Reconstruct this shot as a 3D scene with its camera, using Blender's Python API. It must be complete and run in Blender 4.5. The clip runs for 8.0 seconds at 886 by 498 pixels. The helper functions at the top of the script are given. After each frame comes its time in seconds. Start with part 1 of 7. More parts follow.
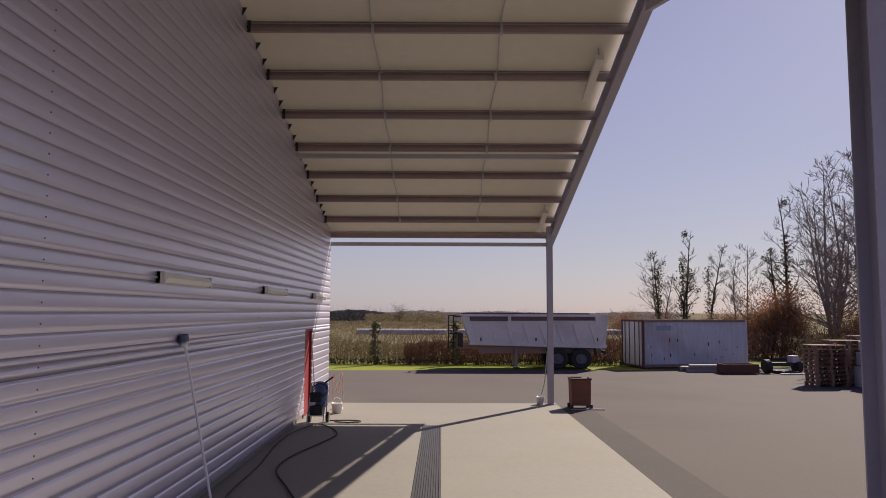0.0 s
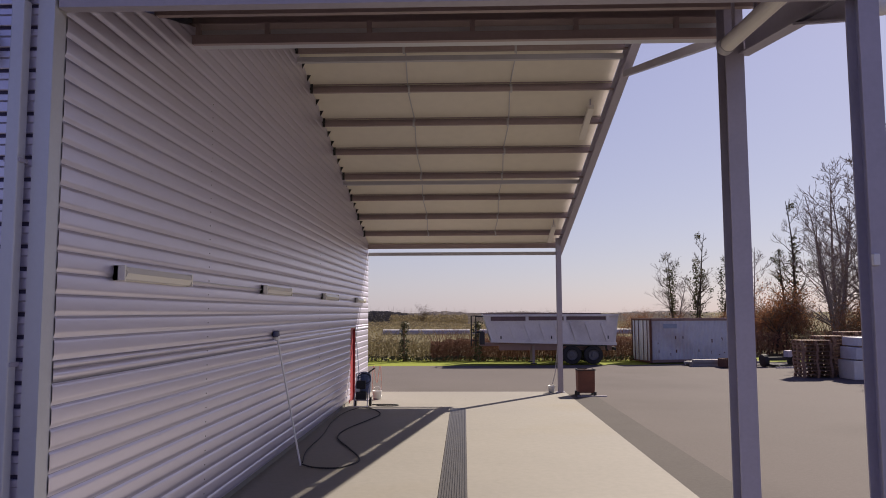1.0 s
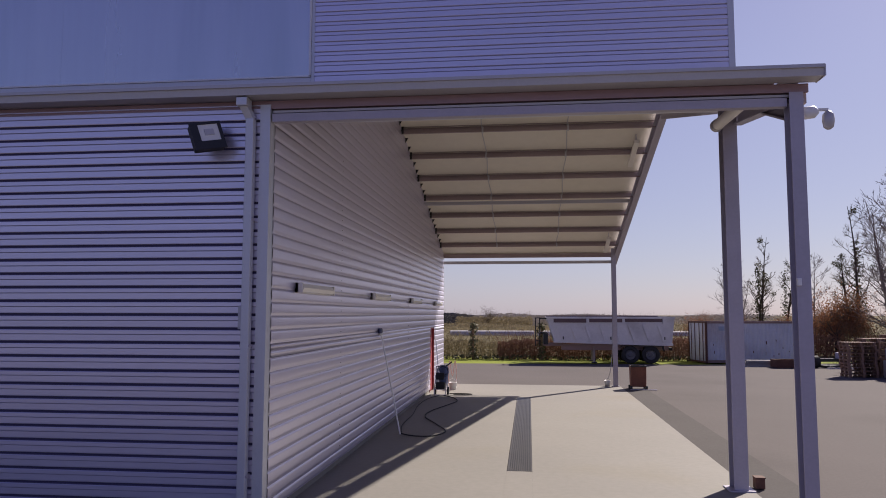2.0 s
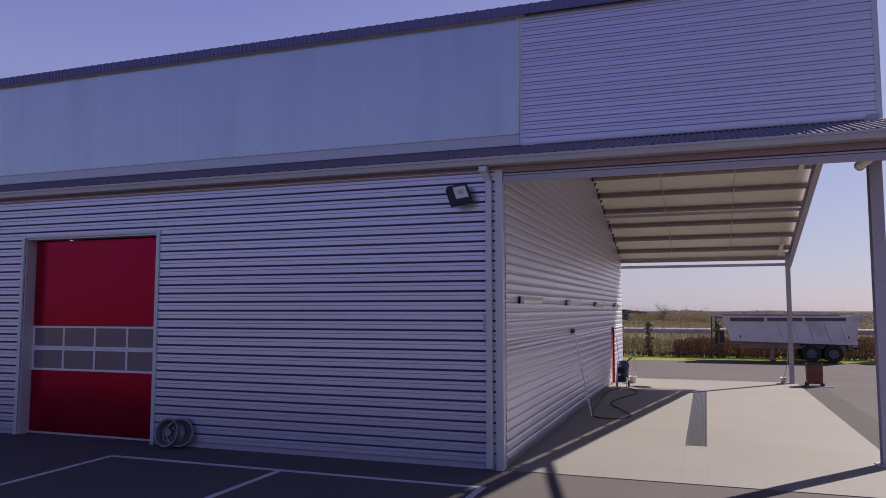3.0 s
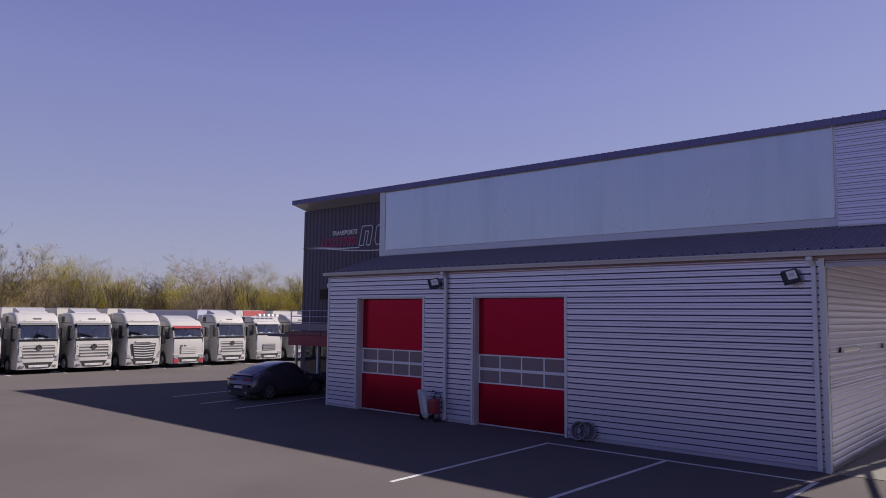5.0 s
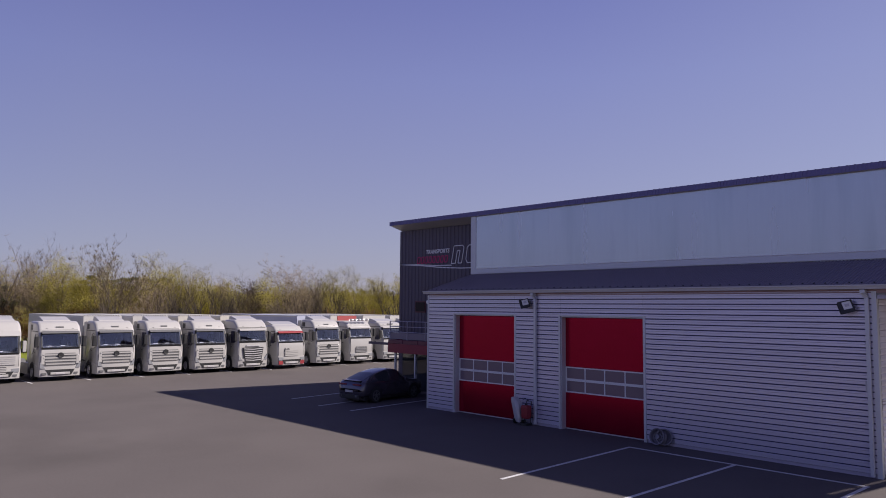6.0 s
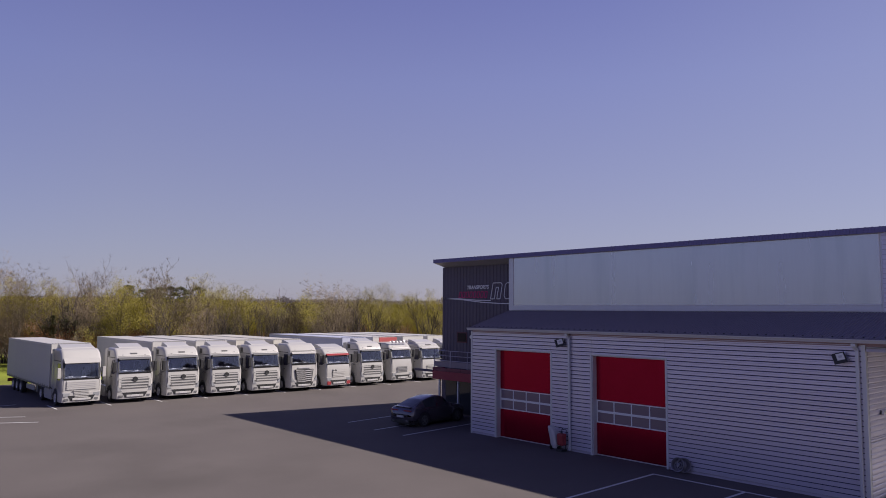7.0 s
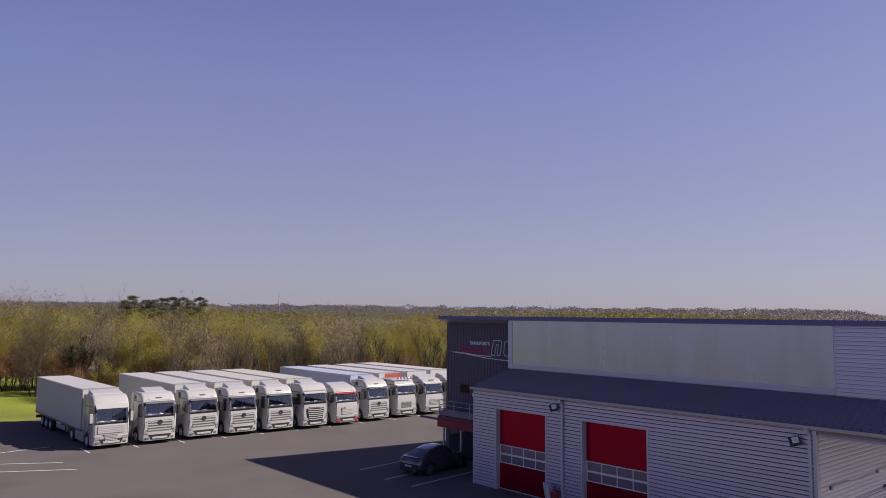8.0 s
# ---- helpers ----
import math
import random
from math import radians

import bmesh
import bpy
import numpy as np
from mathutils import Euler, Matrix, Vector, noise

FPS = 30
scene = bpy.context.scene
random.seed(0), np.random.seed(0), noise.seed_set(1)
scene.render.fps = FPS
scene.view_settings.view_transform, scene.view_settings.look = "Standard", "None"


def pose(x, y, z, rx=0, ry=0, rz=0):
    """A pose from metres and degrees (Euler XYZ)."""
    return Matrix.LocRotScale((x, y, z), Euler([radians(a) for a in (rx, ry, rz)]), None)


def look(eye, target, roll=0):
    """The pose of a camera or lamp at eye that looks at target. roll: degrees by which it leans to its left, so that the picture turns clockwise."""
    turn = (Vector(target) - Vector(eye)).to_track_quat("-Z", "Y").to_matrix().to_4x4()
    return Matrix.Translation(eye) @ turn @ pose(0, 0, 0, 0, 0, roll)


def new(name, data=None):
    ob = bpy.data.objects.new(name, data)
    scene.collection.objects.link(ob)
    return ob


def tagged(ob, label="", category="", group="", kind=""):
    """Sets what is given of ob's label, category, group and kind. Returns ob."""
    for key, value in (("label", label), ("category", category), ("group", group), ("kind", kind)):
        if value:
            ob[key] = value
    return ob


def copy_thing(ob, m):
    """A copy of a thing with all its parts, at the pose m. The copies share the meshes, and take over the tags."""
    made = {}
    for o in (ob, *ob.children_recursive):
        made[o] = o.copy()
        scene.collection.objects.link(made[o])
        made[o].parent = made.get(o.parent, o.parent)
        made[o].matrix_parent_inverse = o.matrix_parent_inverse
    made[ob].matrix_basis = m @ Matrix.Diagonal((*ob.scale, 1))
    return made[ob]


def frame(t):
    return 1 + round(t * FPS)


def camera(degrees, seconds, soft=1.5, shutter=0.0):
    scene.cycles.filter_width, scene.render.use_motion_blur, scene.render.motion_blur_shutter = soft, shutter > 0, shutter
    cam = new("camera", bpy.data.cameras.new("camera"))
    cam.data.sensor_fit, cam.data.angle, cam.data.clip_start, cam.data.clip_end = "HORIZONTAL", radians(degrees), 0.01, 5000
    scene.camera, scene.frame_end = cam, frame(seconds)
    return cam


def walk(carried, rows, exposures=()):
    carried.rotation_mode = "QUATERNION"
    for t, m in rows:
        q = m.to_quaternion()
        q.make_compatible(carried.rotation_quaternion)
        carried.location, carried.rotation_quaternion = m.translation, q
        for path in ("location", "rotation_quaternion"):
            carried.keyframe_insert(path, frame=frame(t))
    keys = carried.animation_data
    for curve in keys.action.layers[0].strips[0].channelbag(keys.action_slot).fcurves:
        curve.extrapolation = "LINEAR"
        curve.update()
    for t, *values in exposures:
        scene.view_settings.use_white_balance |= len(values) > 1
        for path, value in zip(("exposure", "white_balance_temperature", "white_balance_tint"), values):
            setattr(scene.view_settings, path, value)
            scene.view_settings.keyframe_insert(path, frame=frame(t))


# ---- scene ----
cam = camera(62.1, 8.0, 0.95)
PATH = [
    (0, (3.392, -2.487, 2.6), (3.395, -0.494, 2.77), 0.2),
    (0.5, (3.429, -4.131, 2.598), (3.413, -2.139, 2.77), 0.1),
    (1, (3.363, -5.77, 2.607), (3.306, -3.778, 2.779), -0.2),
    (1.2, (3.34, -6.4, 2.61), (3.25, -4.41, 2.783), -0.1),
    (2.3, (3.36, -10.13, 2.62), (3.062, -8.16, 2.795), 0.05),
    (2.5, (3.342, -10.832, 2.694), (2.982, -8.872, 2.862), -0.0),
    (3, (3.45, -12.767, 2.792), (2.781, -10.89, 2.958), -0.0),
    (3.5, (3.596, -14.518, 2.955), (2.614, -12.783, 3.115), 0.1),
    (4, (3.925, -16.47, 3.173), (2.782, -14.837, 3.341), 0.2),
    (4.5, (4.404, -18.306, 3.505), (3.167, -16.743, 3.676), 0.3),
    (5, (5.104, -20.287, 3.79), (3.785, -18.795, 3.969), 0.6),
    (5.2, (5.455, -21.111, 3.904), (4.106, -19.645, 4.084), 0.7),
    (6.3, (7.648, -24.698, 5.016), (6.161, -23.37, 5.179), 0.4),
    (6.5, (8.128, -25.446, 5.184), (6.628, -24.134, 5.354), 0.4),
    (7, (9.47, -27.215, 6.34), (7.97, -25.903, 6.51), 0.4),
    (7.5, (10.828, -28.76, 7.908), (9.33, -27.446, 8.08), 0.4),
    (8, (12.34, -30.264, 9.656), (10.842, -28.95, 9.835), 0.6),
]
walk(cam, [(t, look(eye, target, roll)) for t, eye, target, roll in PATH],
     [(0, 0.13, 6800, 16), (0.5, 0.31, 6900, 16), (1, 0.35, 6700, 16), (2.5, 0.22, 6250, 19), (3.5, 0.22, 6150, 21), (5, 0.17, 6150, 20), (8, 0.12, 6250, 18)])

# ---- world and sun ----
SUN_FROM = Vector((7.81, 10.06, 9.59)).normalized()
world = bpy.data.worlds.new("sky")
scene.world = world
world.use_nodes = True
wn, wl = world.node_tree.nodes, world.node_tree.links
sky = wn.new("ShaderNodeTexSky")
sky.sky_type, sky.sun_disc = "NISHITA", False
sky.sun_elevation = math.asin(SUN_FROM.z)
sky.sun_rotation = math.atan2(SUN_FROM.x, SUN_FROM.y)
sky.air_density, sky.dust_density, sky.ozone_density = 1.0, 0.6, 3.5
wn["Background"].inputs["Strength"].default_value = 0.085
hazy = wn.new("ShaderNodeMix")
hazy.data_type = "RGBA"
hazy.inputs["Factor"].default_value = 0.68
# thin haze: pale lilac at the horizon, deeper and darker violet blue overhead
where, split, haze = wn.new("ShaderNodeTexCoord"), wn.new("ShaderNodeSeparateXYZ"), wn.new("ShaderNodeValToRGB")
wl.new(where.outputs["Generated"], split.inputs[0])
wl.new(split.outputs["Z"], haze.inputs["Fac"])
STEPS = ((0.0, (0.74, 0.69, 0.86)), (0.12, (0.66, 0.63, 0.91)), (0.3, (0.51, 0.525, 1.0)), (0.5, (0.28, 0.28, 0.84)), (0.75, (0.12, 0.095, 0.36)), (1.0, (0.08, 0.055, 0.22)))
haze.color_ramp.elements[0].color = (*STEPS[0][1], 1)
haze.color_ramp.elements[1].color = (*STEPS[-1][1], 1)
for at, tone in STEPS[1:-1]:
    haze.color_ramp.elements.new(at).color = (*tone, 1)
lift = wn.new("ShaderNodeVectorMath")
lift.operation = "SCALE"
toward, glow = wn.new("ShaderNodeVectorMath"), wn.new("ShaderNodeMath")
toward.operation, toward.inputs[1].default_value = "DOT_PRODUCT", Vector((SUN_FROM.x, SUN_FROM.y, 0)).normalized()
wl.new(where.outputs["Generated"], toward.inputs[0])
glow.operation, glow.inputs[1].default_value, glow.inputs[2].default_value = "MULTIPLY_ADD", 0.8, 5.35
wl.new(toward.outputs["Value"], glow.inputs[0])
wl.new(glow.outputs[0], lift.inputs["Scale"])
# greyer haze round the sun
near, milky = wn.new("ShaderNodeMapRange"), wn.new("ShaderNodeMix")
for key, value in (("From Min", 0.25), ("From Max", 1.0), ("To Min", 0.0), ("To Max", 0.6)):
    near.inputs[key].default_value = value
wl.new(toward.outputs["Value"], near.inputs["Value"])
milky.data_type = "RGBA"
milky.inputs["B"].default_value = (0.67, 0.64, 0.80, 1)
wl.new(near.outputs["Result"], milky.inputs["Factor"])
wl.new(haze.outputs["Color"], milky.inputs["A"])
# the sky turned from the sun is a deeper blue
away, deep = wn.new("ShaderNodeMapRange"), wn.new("ShaderNodeMix")
for key, value in (("From Min", -0.35), ("From Max", -1.0), ("To Min", 0.0), ("To Max", 1.0)):
    away.inputs[key].default_value = value
wl.new(toward.outputs["Value"], away.inputs["Value"])
deep.data_type, deep.blend_type = "RGBA", "MULTIPLY"
deep.inputs["B"].default_value = (0.66, 0.70, 1.12, 1)
wl.new(away.outputs["Result"], deep.inputs["Factor"])
wl.new(milky.outputs["Result"], deep.inputs["A"])
wl.new(deep.outputs["Result"], lift.inputs[0])
wl.new(lift.outputs[0], hazy.inputs["B"])
wl.new(sky.outputs["Color"], hazy.inputs["A"])
wl.new(hazy.outputs["Result"], wn["Background"].inputs["Color"])
sun = new("sun", bpy.data.lights.new("sun", "SUN"))
sun.data.energy, sun.data.angle, sun.data.color = 6.3, radians(0.53), (1.0, 0.92, 0.78)
sun.matrix_world = look(SUN_FROM * 60, (0, 0, 0))

# ---- materials ----
def material(name, color, rough=0.6, metal=0.0, var=0.12, scale=1.5, grain=30.0, bump=0.0, bump_scale=60.0, stain=None, stain_amt=0.0,
             per_object=0.0, per_island=0.0, coat=0.0, stretch=(1, 1, 1), emit=0.0, rough_var=0.1, through_leaf=0.0, spec=0.5):
    m = bpy.data.materials.new(name)
    m.use_nodes = True
    n, l = m.node_tree.nodes, m.node_tree.links
    b = n["Principled BSDF"]
    geo = n.new("ShaderNodeNewGeometry")
    mp = n.new("ShaderNodeMapping")
    mp.inputs["Scale"].default_value = stretch
    l.new(geo.outputs["Position"], mp.inputs["Vector"])

    def tex(sc, detail=4.0):
        t = n.new("ShaderNodeTexNoise")
        t.inputs["Scale"].default_value, t.inputs["Detail"].default_value = sc, detail
        l.new(mp.outputs["Vector"], t.inputs["Vector"])
        return t.outputs["Fac"]

    def math_node(op, a, bb):
        x = n.new("ShaderNodeMath")
        x.operation = op
        for i, v in enumerate((a, bb)):
            if isinstance(v, (int, float)):
                x.inputs[i].default_value = v
            else:
                l.new(v, x.inputs[i])
        return x.outputs[0]

    big, small = tex(scale), tex(grain, 2.0)
    total = math_node("ADD", math_node("MULTIPLY", big, 1.2), math_node("MULTIPLY", small, 0.8))
    factor = math_node("ADD", math_node("MULTIPLY", math_node("SUBTRACT", total, 1.0), var * 2.0), 1.0)
    if per_object:
        info = n.new("ShaderNodeObjectInfo")
        factor = math_node("MULTIPLY", factor, math_node("ADD", math_node("MULTIPLY", info.outputs["Random"], per_object), 1.0 - per_object / 2))
    if per_island:
        factor = math_node("MULTIPLY", factor, math_node("ADD", math_node("MULTIPLY", geo.outputs["Random Per Island"], per_island), 1.0 - per_island / 2))
    rgb = n.new("ShaderNodeRGB")
    rgb.outputs[0].default_value = (*color, 1)
    colour = rgb.outputs[0]
    if stain is not None:
        ramp = n.new("ShaderNodeValToRGB")
        ramp.color_ramp.elements[0].position, ramp.color_ramp.elements[1].position = 0.52, 0.68
        l.new(tex(scale * 0.6, 6.0), ramp.inputs["Fac"])
        mix = n.new("ShaderNodeMix")
        mix.data_type = "RGBA"
        l.new(math_node("MULTIPLY", ramp.outputs["Color"], stain_amt), mix.inputs["Factor"])
        l.new(colour, mix.inputs["A"])
        mix.inputs["B"].default_value = (*stain, 1)
        colour = mix.outputs["Result"]
    sc = n.new("ShaderNodeVectorMath")
    sc.operation = "SCALE"
    l.new(colour, sc.inputs[0])
    l.new(factor, sc.inputs["Scale"])
    l.new(sc.outputs[0], b.inputs["Base Color"])
    b.inputs["Metallic"].default_value = metal
    b.inputs["Specular IOR Level"].default_value = spec
    l.new(math_node("ADD", math_node("MULTIPLY", math_node("SUBTRACT", big, 0.5), rough_var), rough), b.inputs["Roughness"])
    if coat:
        b.inputs["Coat Weight"].default_value, b.inputs["Coat Roughness"].default_value = coat, 0.05
    if bump:
        bp = n.new("ShaderNodeBump")
        bp.inputs["Strength"].default_value, bp.inputs["Distance"].default_value = bump, 0.01
        l.new(tex(bump_scale, 3.0), bp.inputs["Height"])
        l.new(bp.outputs["Normal"], b.inputs["Normal"])
    if through_leaf:
        tr, mx, out = n.new("ShaderNodeBsdfTranslucent"), n.new("ShaderNodeMixShader"), n["Material Output"]
        l.new(sc.outputs[0], tr.inputs["Color"])
        mx.inputs["Fac"].default_value = through_leaf
        l.new(b.outputs[0], mx.inputs[1])
        l.new(tr.outputs[0], mx.inputs[2])
        l.new(mx.outputs[0], out.inputs["Surface"])
    if emit:
        b.inputs["Emission Color"].default_value, b.inputs["Emission Strength"].default_value = (*color, 1), emit
    return m


def glass(name, tint=(0.03, 0.035, 0.04), rough=0.03, ior=1.5, clear=0.0):
    m = bpy.data.materials.new(name)
    m.use_nodes = True
    b = m.node_tree.nodes["Principled BSDF"]
    b.inputs["Base Color"].default_value = (*tint, 1)
    b.inputs["Roughness"].default_value = rough
    b.inputs["IOR"].default_value = ior
    b.inputs["Specular IOR Level"].default_value = 0.6
    b.inputs["Transmission Weight"].default_value = clear
    return m


M = {}
M["asphalt"] = material("asphalt", (0.122, 0.108, 0.104), 0.88, spec=0.10, var=0.14, scale=0.25, grain=14, bump=0.35, bump_scale=90, stain=(0.09, 0.08, 0.076), stain_amt=0.5)
M["concrete"] = material("concrete", (0.210, 0.197, 0.173), 0.8, var=0.13, scale=0.35, grain=9, bump=0.15, bump_scale=70, stain=(0.20, 0.175, 0.125), stain_amt=0.55)
M["grass"] = material("grass", (0.20, 0.235, 0.035), 0.9, spec=0.1, var=0.35, scale=0.12, grain=5, bump=0.6, bump_scale=25, stain=(0.13, 0.115, 0.045), stain_amt=0.6)
# shade inside the front siding's joints, put into a dark sheet behind them
M["membrane"] = material("dark backing for joint shade", (0.06, 0.05, 0.10), 0.8, var=0.1)
M["grey_sheet"] = material("grey sheet", (0.42, 0.385, 0.46), 0.7, var=0.1)
M["earth"] = material("dry field", (0.125, 0.108, 0.062), 0.95, spec=0.05, var=0.35, scale=0.05, grain=1.5, stain=(0.13, 0.125, 0.05), stain_amt=0.5)
M["fascia"] = material("dull brown grey fascia", (0.35, 0.235, 0.25), 0.45, metal=0.2, var=0.1, scale=0.8, grain=8)
M["siding"] = material("silver siding", (0.64, 0.612, 0.735), 0.34, metal=0.6, var=0.05, scale=0.5, grain=20, stretch=(0.25, 0.25, 1), stain=(0.57, 0.54, 0.64), stain_amt=0.3, per_object=0.05)
M["flat_panel"] = material("smooth panel", (0.56, 0.585, 0.605), 0.25, metal=0.7, var=0.05, scale=1.6, grain=9, rough_var=0.16, stretch=(1, 1, 0.1), stain=(0.36, 0.42, 0.43), stain_amt=0.4)
M["trim"] = material("silver trim", (0.58, 0.59, 0.62), 0.4, metal=0.3, var=0.05)
M["roofing"] = material("grey roofing", (0.215, 0.185, 0.22), 0.5, metal=0.2, var=0.10, scale=0.6, grain=7)
M["verge"] = material("blue grey roof edge", (0.17, 0.155, 0.31), 0.45, metal=0.2, var=0.08)
M["gutter"] = material("pale gutter", (0.50, 0.49, 0.50), 0.45, metal=0.2, var=0.08)
M["steel"] = material("grey steel", (0.43, 0.405, 0.47), 0.5, metal=0.2, var=0.10, scale=2, grain=25)
M["purlin"] = material("galvanised purlin", (0.34, 0.265, 0.255), 0.5, metal=0.2, var=0.12, scale=2, grain=20)
M["ceiling"] = material("cream ceiling sheet", (0.77, 0.725, 0.60), 0.55, var=0.06, scale=0.5, grain=4)
M["red_door"] = material("red door paint", (0.33, 0.004, 0.032), 0.22, metal=0.75, spec=0.3, var=0.06, scale=1, grain=12)
M["red_paint"] = material("weathered red paint", (0.26, 0.022, 0.028), 0.5, var=0.10, scale=3, grain=20)
M["white_paint"] = material("white paint", (0.78, 0.78, 0.77), 0.4, var=0.04)
M["road_white"] = material("road marking white", (0.55, 0.55, 0.55), 0.7, var=0.2, scale=2, grain=16)
M["dark_clad"] = material("anthracite cladding", (0.085, 0.069, 0.10), 0.5, metal=0.1, var=0.10, scale=0.6, grain=9)
M["black"] = material("black plastic", (0.018, 0.018, 0.020), 0.5, var=0.1)
M["rubber"] = material("rubber", (0.022, 0.022, 0.023), 0.75, var=0.2, scale=5)
M["chrome"] = material("bright metal", (0.62, 0.62, 0.64), 0.25, metal=0.9, var=0.05)
M["glass"] = glass("dark glass")
M["cab_glass"] = glass("tinted cab glass", (0.045, 0.045, 0.075), 0.05, 1.55)
M["screen_glass"] = glass("clear windscreen glass", (0.62, 0.66, 0.8), 0.0, 1.8, 1.0)
M["dull_glass"] = glass("dull dark window", (0.02, 0.012, 0.018), 0.25, 1.2)
M["door_glass"] = glass("door window glass", (0.20, 0.15, 0.18), 0.1)
M["lining"] = material("grey cab lining", (0.30, 0.285, 0.34), 0.8, var=0.15)
M["seat_cloth"] = material("seat cloth", (0.10, 0.095, 0.115), 0.9, var=0.2, scale=6)
M["lens"] = material("lamp lens", (0.75, 0.75, 0.72), 0.15, var=0.03)
M["headlamp"] = material("headlamp", (0.34, 0.35, 0.37), 0.12, metal=0.3, var=0.1, scale=8)
M["lamp_cover"] = material("lamp cover", (0.80, 0.77, 0.68), 0.3, var=0.03)
M["truck_white"] = material("white truck paint", (0.405, 0.396, 0.384), 0.3, var=0.04, coat=0.3, per_object=0.06)
M["tarp"] = material("white tarpaulin", (0.455, 0.444, 0.432), 0.5, var=0.05, scale=0.7, grain=6, per_object=0.08)
M["truck_grey"] = material("grey truck plastic", (0.12, 0.12, 0.125), 0.5, var=0.1)
M["car_paint"] = material("black car paint", (0.095, 0.083, 0.102), 0.25, metal=0.5, var=0.05, coat=1.0)
M["tipper"] = material("worn aluminium", (0.68, 0.66, 0.63), 0.5, metal=0.15, var=0.12, scale=0.8, grain=8, stain=(0.30, 0.27, 0.25), stain_amt=0.5)
M["container"] = material("weathered white container paint", (0.52, 0.54, 0.60), 0.55, var=0.12, scale=0.8, grain=8, stain=(0.26, 0.17, 0.13), stain_amt=0.4)
M["edge_brown"] = material("rust brown container edge", (0.24, 0.16, 0.14), 0.7, var=0.3, scale=2, grain=15)
M["rust"] = material("rusty steel", (0.11, 0.05, 0.034), 0.8, var=0.3, scale=3, grain=20, bump=0.3)
M["timber"] = material("weathered timber", (0.23, 0.14, 0.095), 0.8, var=0.25, scale=2, grain=25, per_object=0.3)
M["bark"] = material("bark", (0.07, 0.052, 0.04), 0.9, var=0.3, scale=2, grain=15)
M["grey_bark"] = material("grey brown bark", (0.22, 0.175, 0.16), 0.9, var=0.25, scale=2, grain=15)
M["twig"] = material("twigs", (0.185, 0.14, 0.09), 0.9, var=0.2, per_island=0.4)
M["leaf_green"] = material("spring leaves", (0.325, 0.28, 0.045), 0.7, var=0.2, scale=0.3, per_island=0.4, per_object=0.35, through_leaf=0.45)
M["leaf_dark"] = material("ivy leaves", (0.075, 0.075, 0.03), 0.7, var=0.2, scale=0.3, per_island=0.5, through_leaf=0.2)
M["leaf_brown"] = material("brown hedge leaves", (0.235, 0.125, 0.085), 0.85, spec=0.2, var=0.2, scale=0.4, per_island=0.5, through_leaf=0.45)
M["leaf_rust"] = material("rust brown leaves", (0.25, 0.115, 0.06), 0.85, spec=0.2, var=0.2, scale=0.4, per_island=0.5, through_leaf=0.45)
M["grate"] = material("drain grating", (0.075, 0.07, 0.07), 0.5, metal=0.5, var=0.15)
# distance haze is put into this colour: bare-wood brown, made paler
M["hazed_wood"] = material("far bare woods paled for haze", (0.31, 0.275, 0.25), 0.9, var=0.2, scale=0.02, grain=0.2, per_island=0.2, through_leaf=0.5)
M["blue"] = material("blue grey plastic", (0.12, 0.15, 0.27), 0.4, var=0.08)

# ---- mesh helpers ----
def box(bm, x0, x1, y0, y1, z0, z1):
    v = [bm.verts.new(p) for p in ((x0, y0, z0), (x1, y0, z0), (x1, y1, z0), (x0, y1, z0), (x0, y0, z1), (x1, y0, z1), (x1, y1, z1), (x0, y1, z1))]
    for f in ((3, 2, 1, 0), (4, 5, 6, 7), (0, 1, 5, 4), (1, 2, 6, 5), (2, 3, 7, 6), (3, 0, 4, 7)):
        bm.faces.new([v[i] for i in f])
    return v


def beam(bm, a, b, w, h, up=(0, 0, 1)):
    """A bar of section w x h from a to b."""
    a, b = Vector(a), Vector(b)
    d = (b - a).normalized()
    s = d.cross(Vector(up))
    s = s.normalized() if s.length > 1e-4 else Vector((1, 0, 0))
    u = s.cross(d).normalized()
    v = [bm.verts.new(p + s * i * w / 2 + u * j * h / 2) for p in (a, b) for i, j in ((-1, -1), (1, -1), (1, 1), (-1, 1))]
    for f in ((3, 2, 1, 0), (4, 5, 6, 7), (0, 1, 5, 4), (1, 2, 6, 5), (2, 3, 7, 6), (3, 0, 4, 7)):
        bm.faces.new([v[i] for i in f])


def ibeam(bm, a, b, w, h, t=0.02, up=(0, 0, 1)):
    a, b = Vector(a), Vector(b)
    d = (b - a).normalized()
    s = d.cross(Vector(up)).normalized()
    u = s.cross(d).normalized()
    beam(bm, a, b, t, h - 2 * t, up)
    for k in (-1, 1):
        beam(bm, a + u * k * (h - t) / 2, b + u * k * (h - t) / 2, w, t, up)


def tube(bm, a, b, r0, r1=None, n=10, caps=True):
    a, b = Vector(a), Vector(b)
    r1 = r0 if r1 is None else r1
    q = (b - a).to_track_quat("Z", "Y")
    rings = []
    for p, r in ((a, r0), (b, r1)):
        rings.append([bm.verts.new(p + q @ Vector((r * math.cos(i * math.tau / n), r * math.sin(i * math.tau / n), 0))) for i in range(n)])
    for i in range(n):
        bm.faces.new((rings[0][i], rings[0][(i + 1) % n], rings[1][(i + 1) % n], rings[1][i]))
    if caps:
        bm.faces.new(rings[0][::-1])
        bm.faces.new(rings[1])


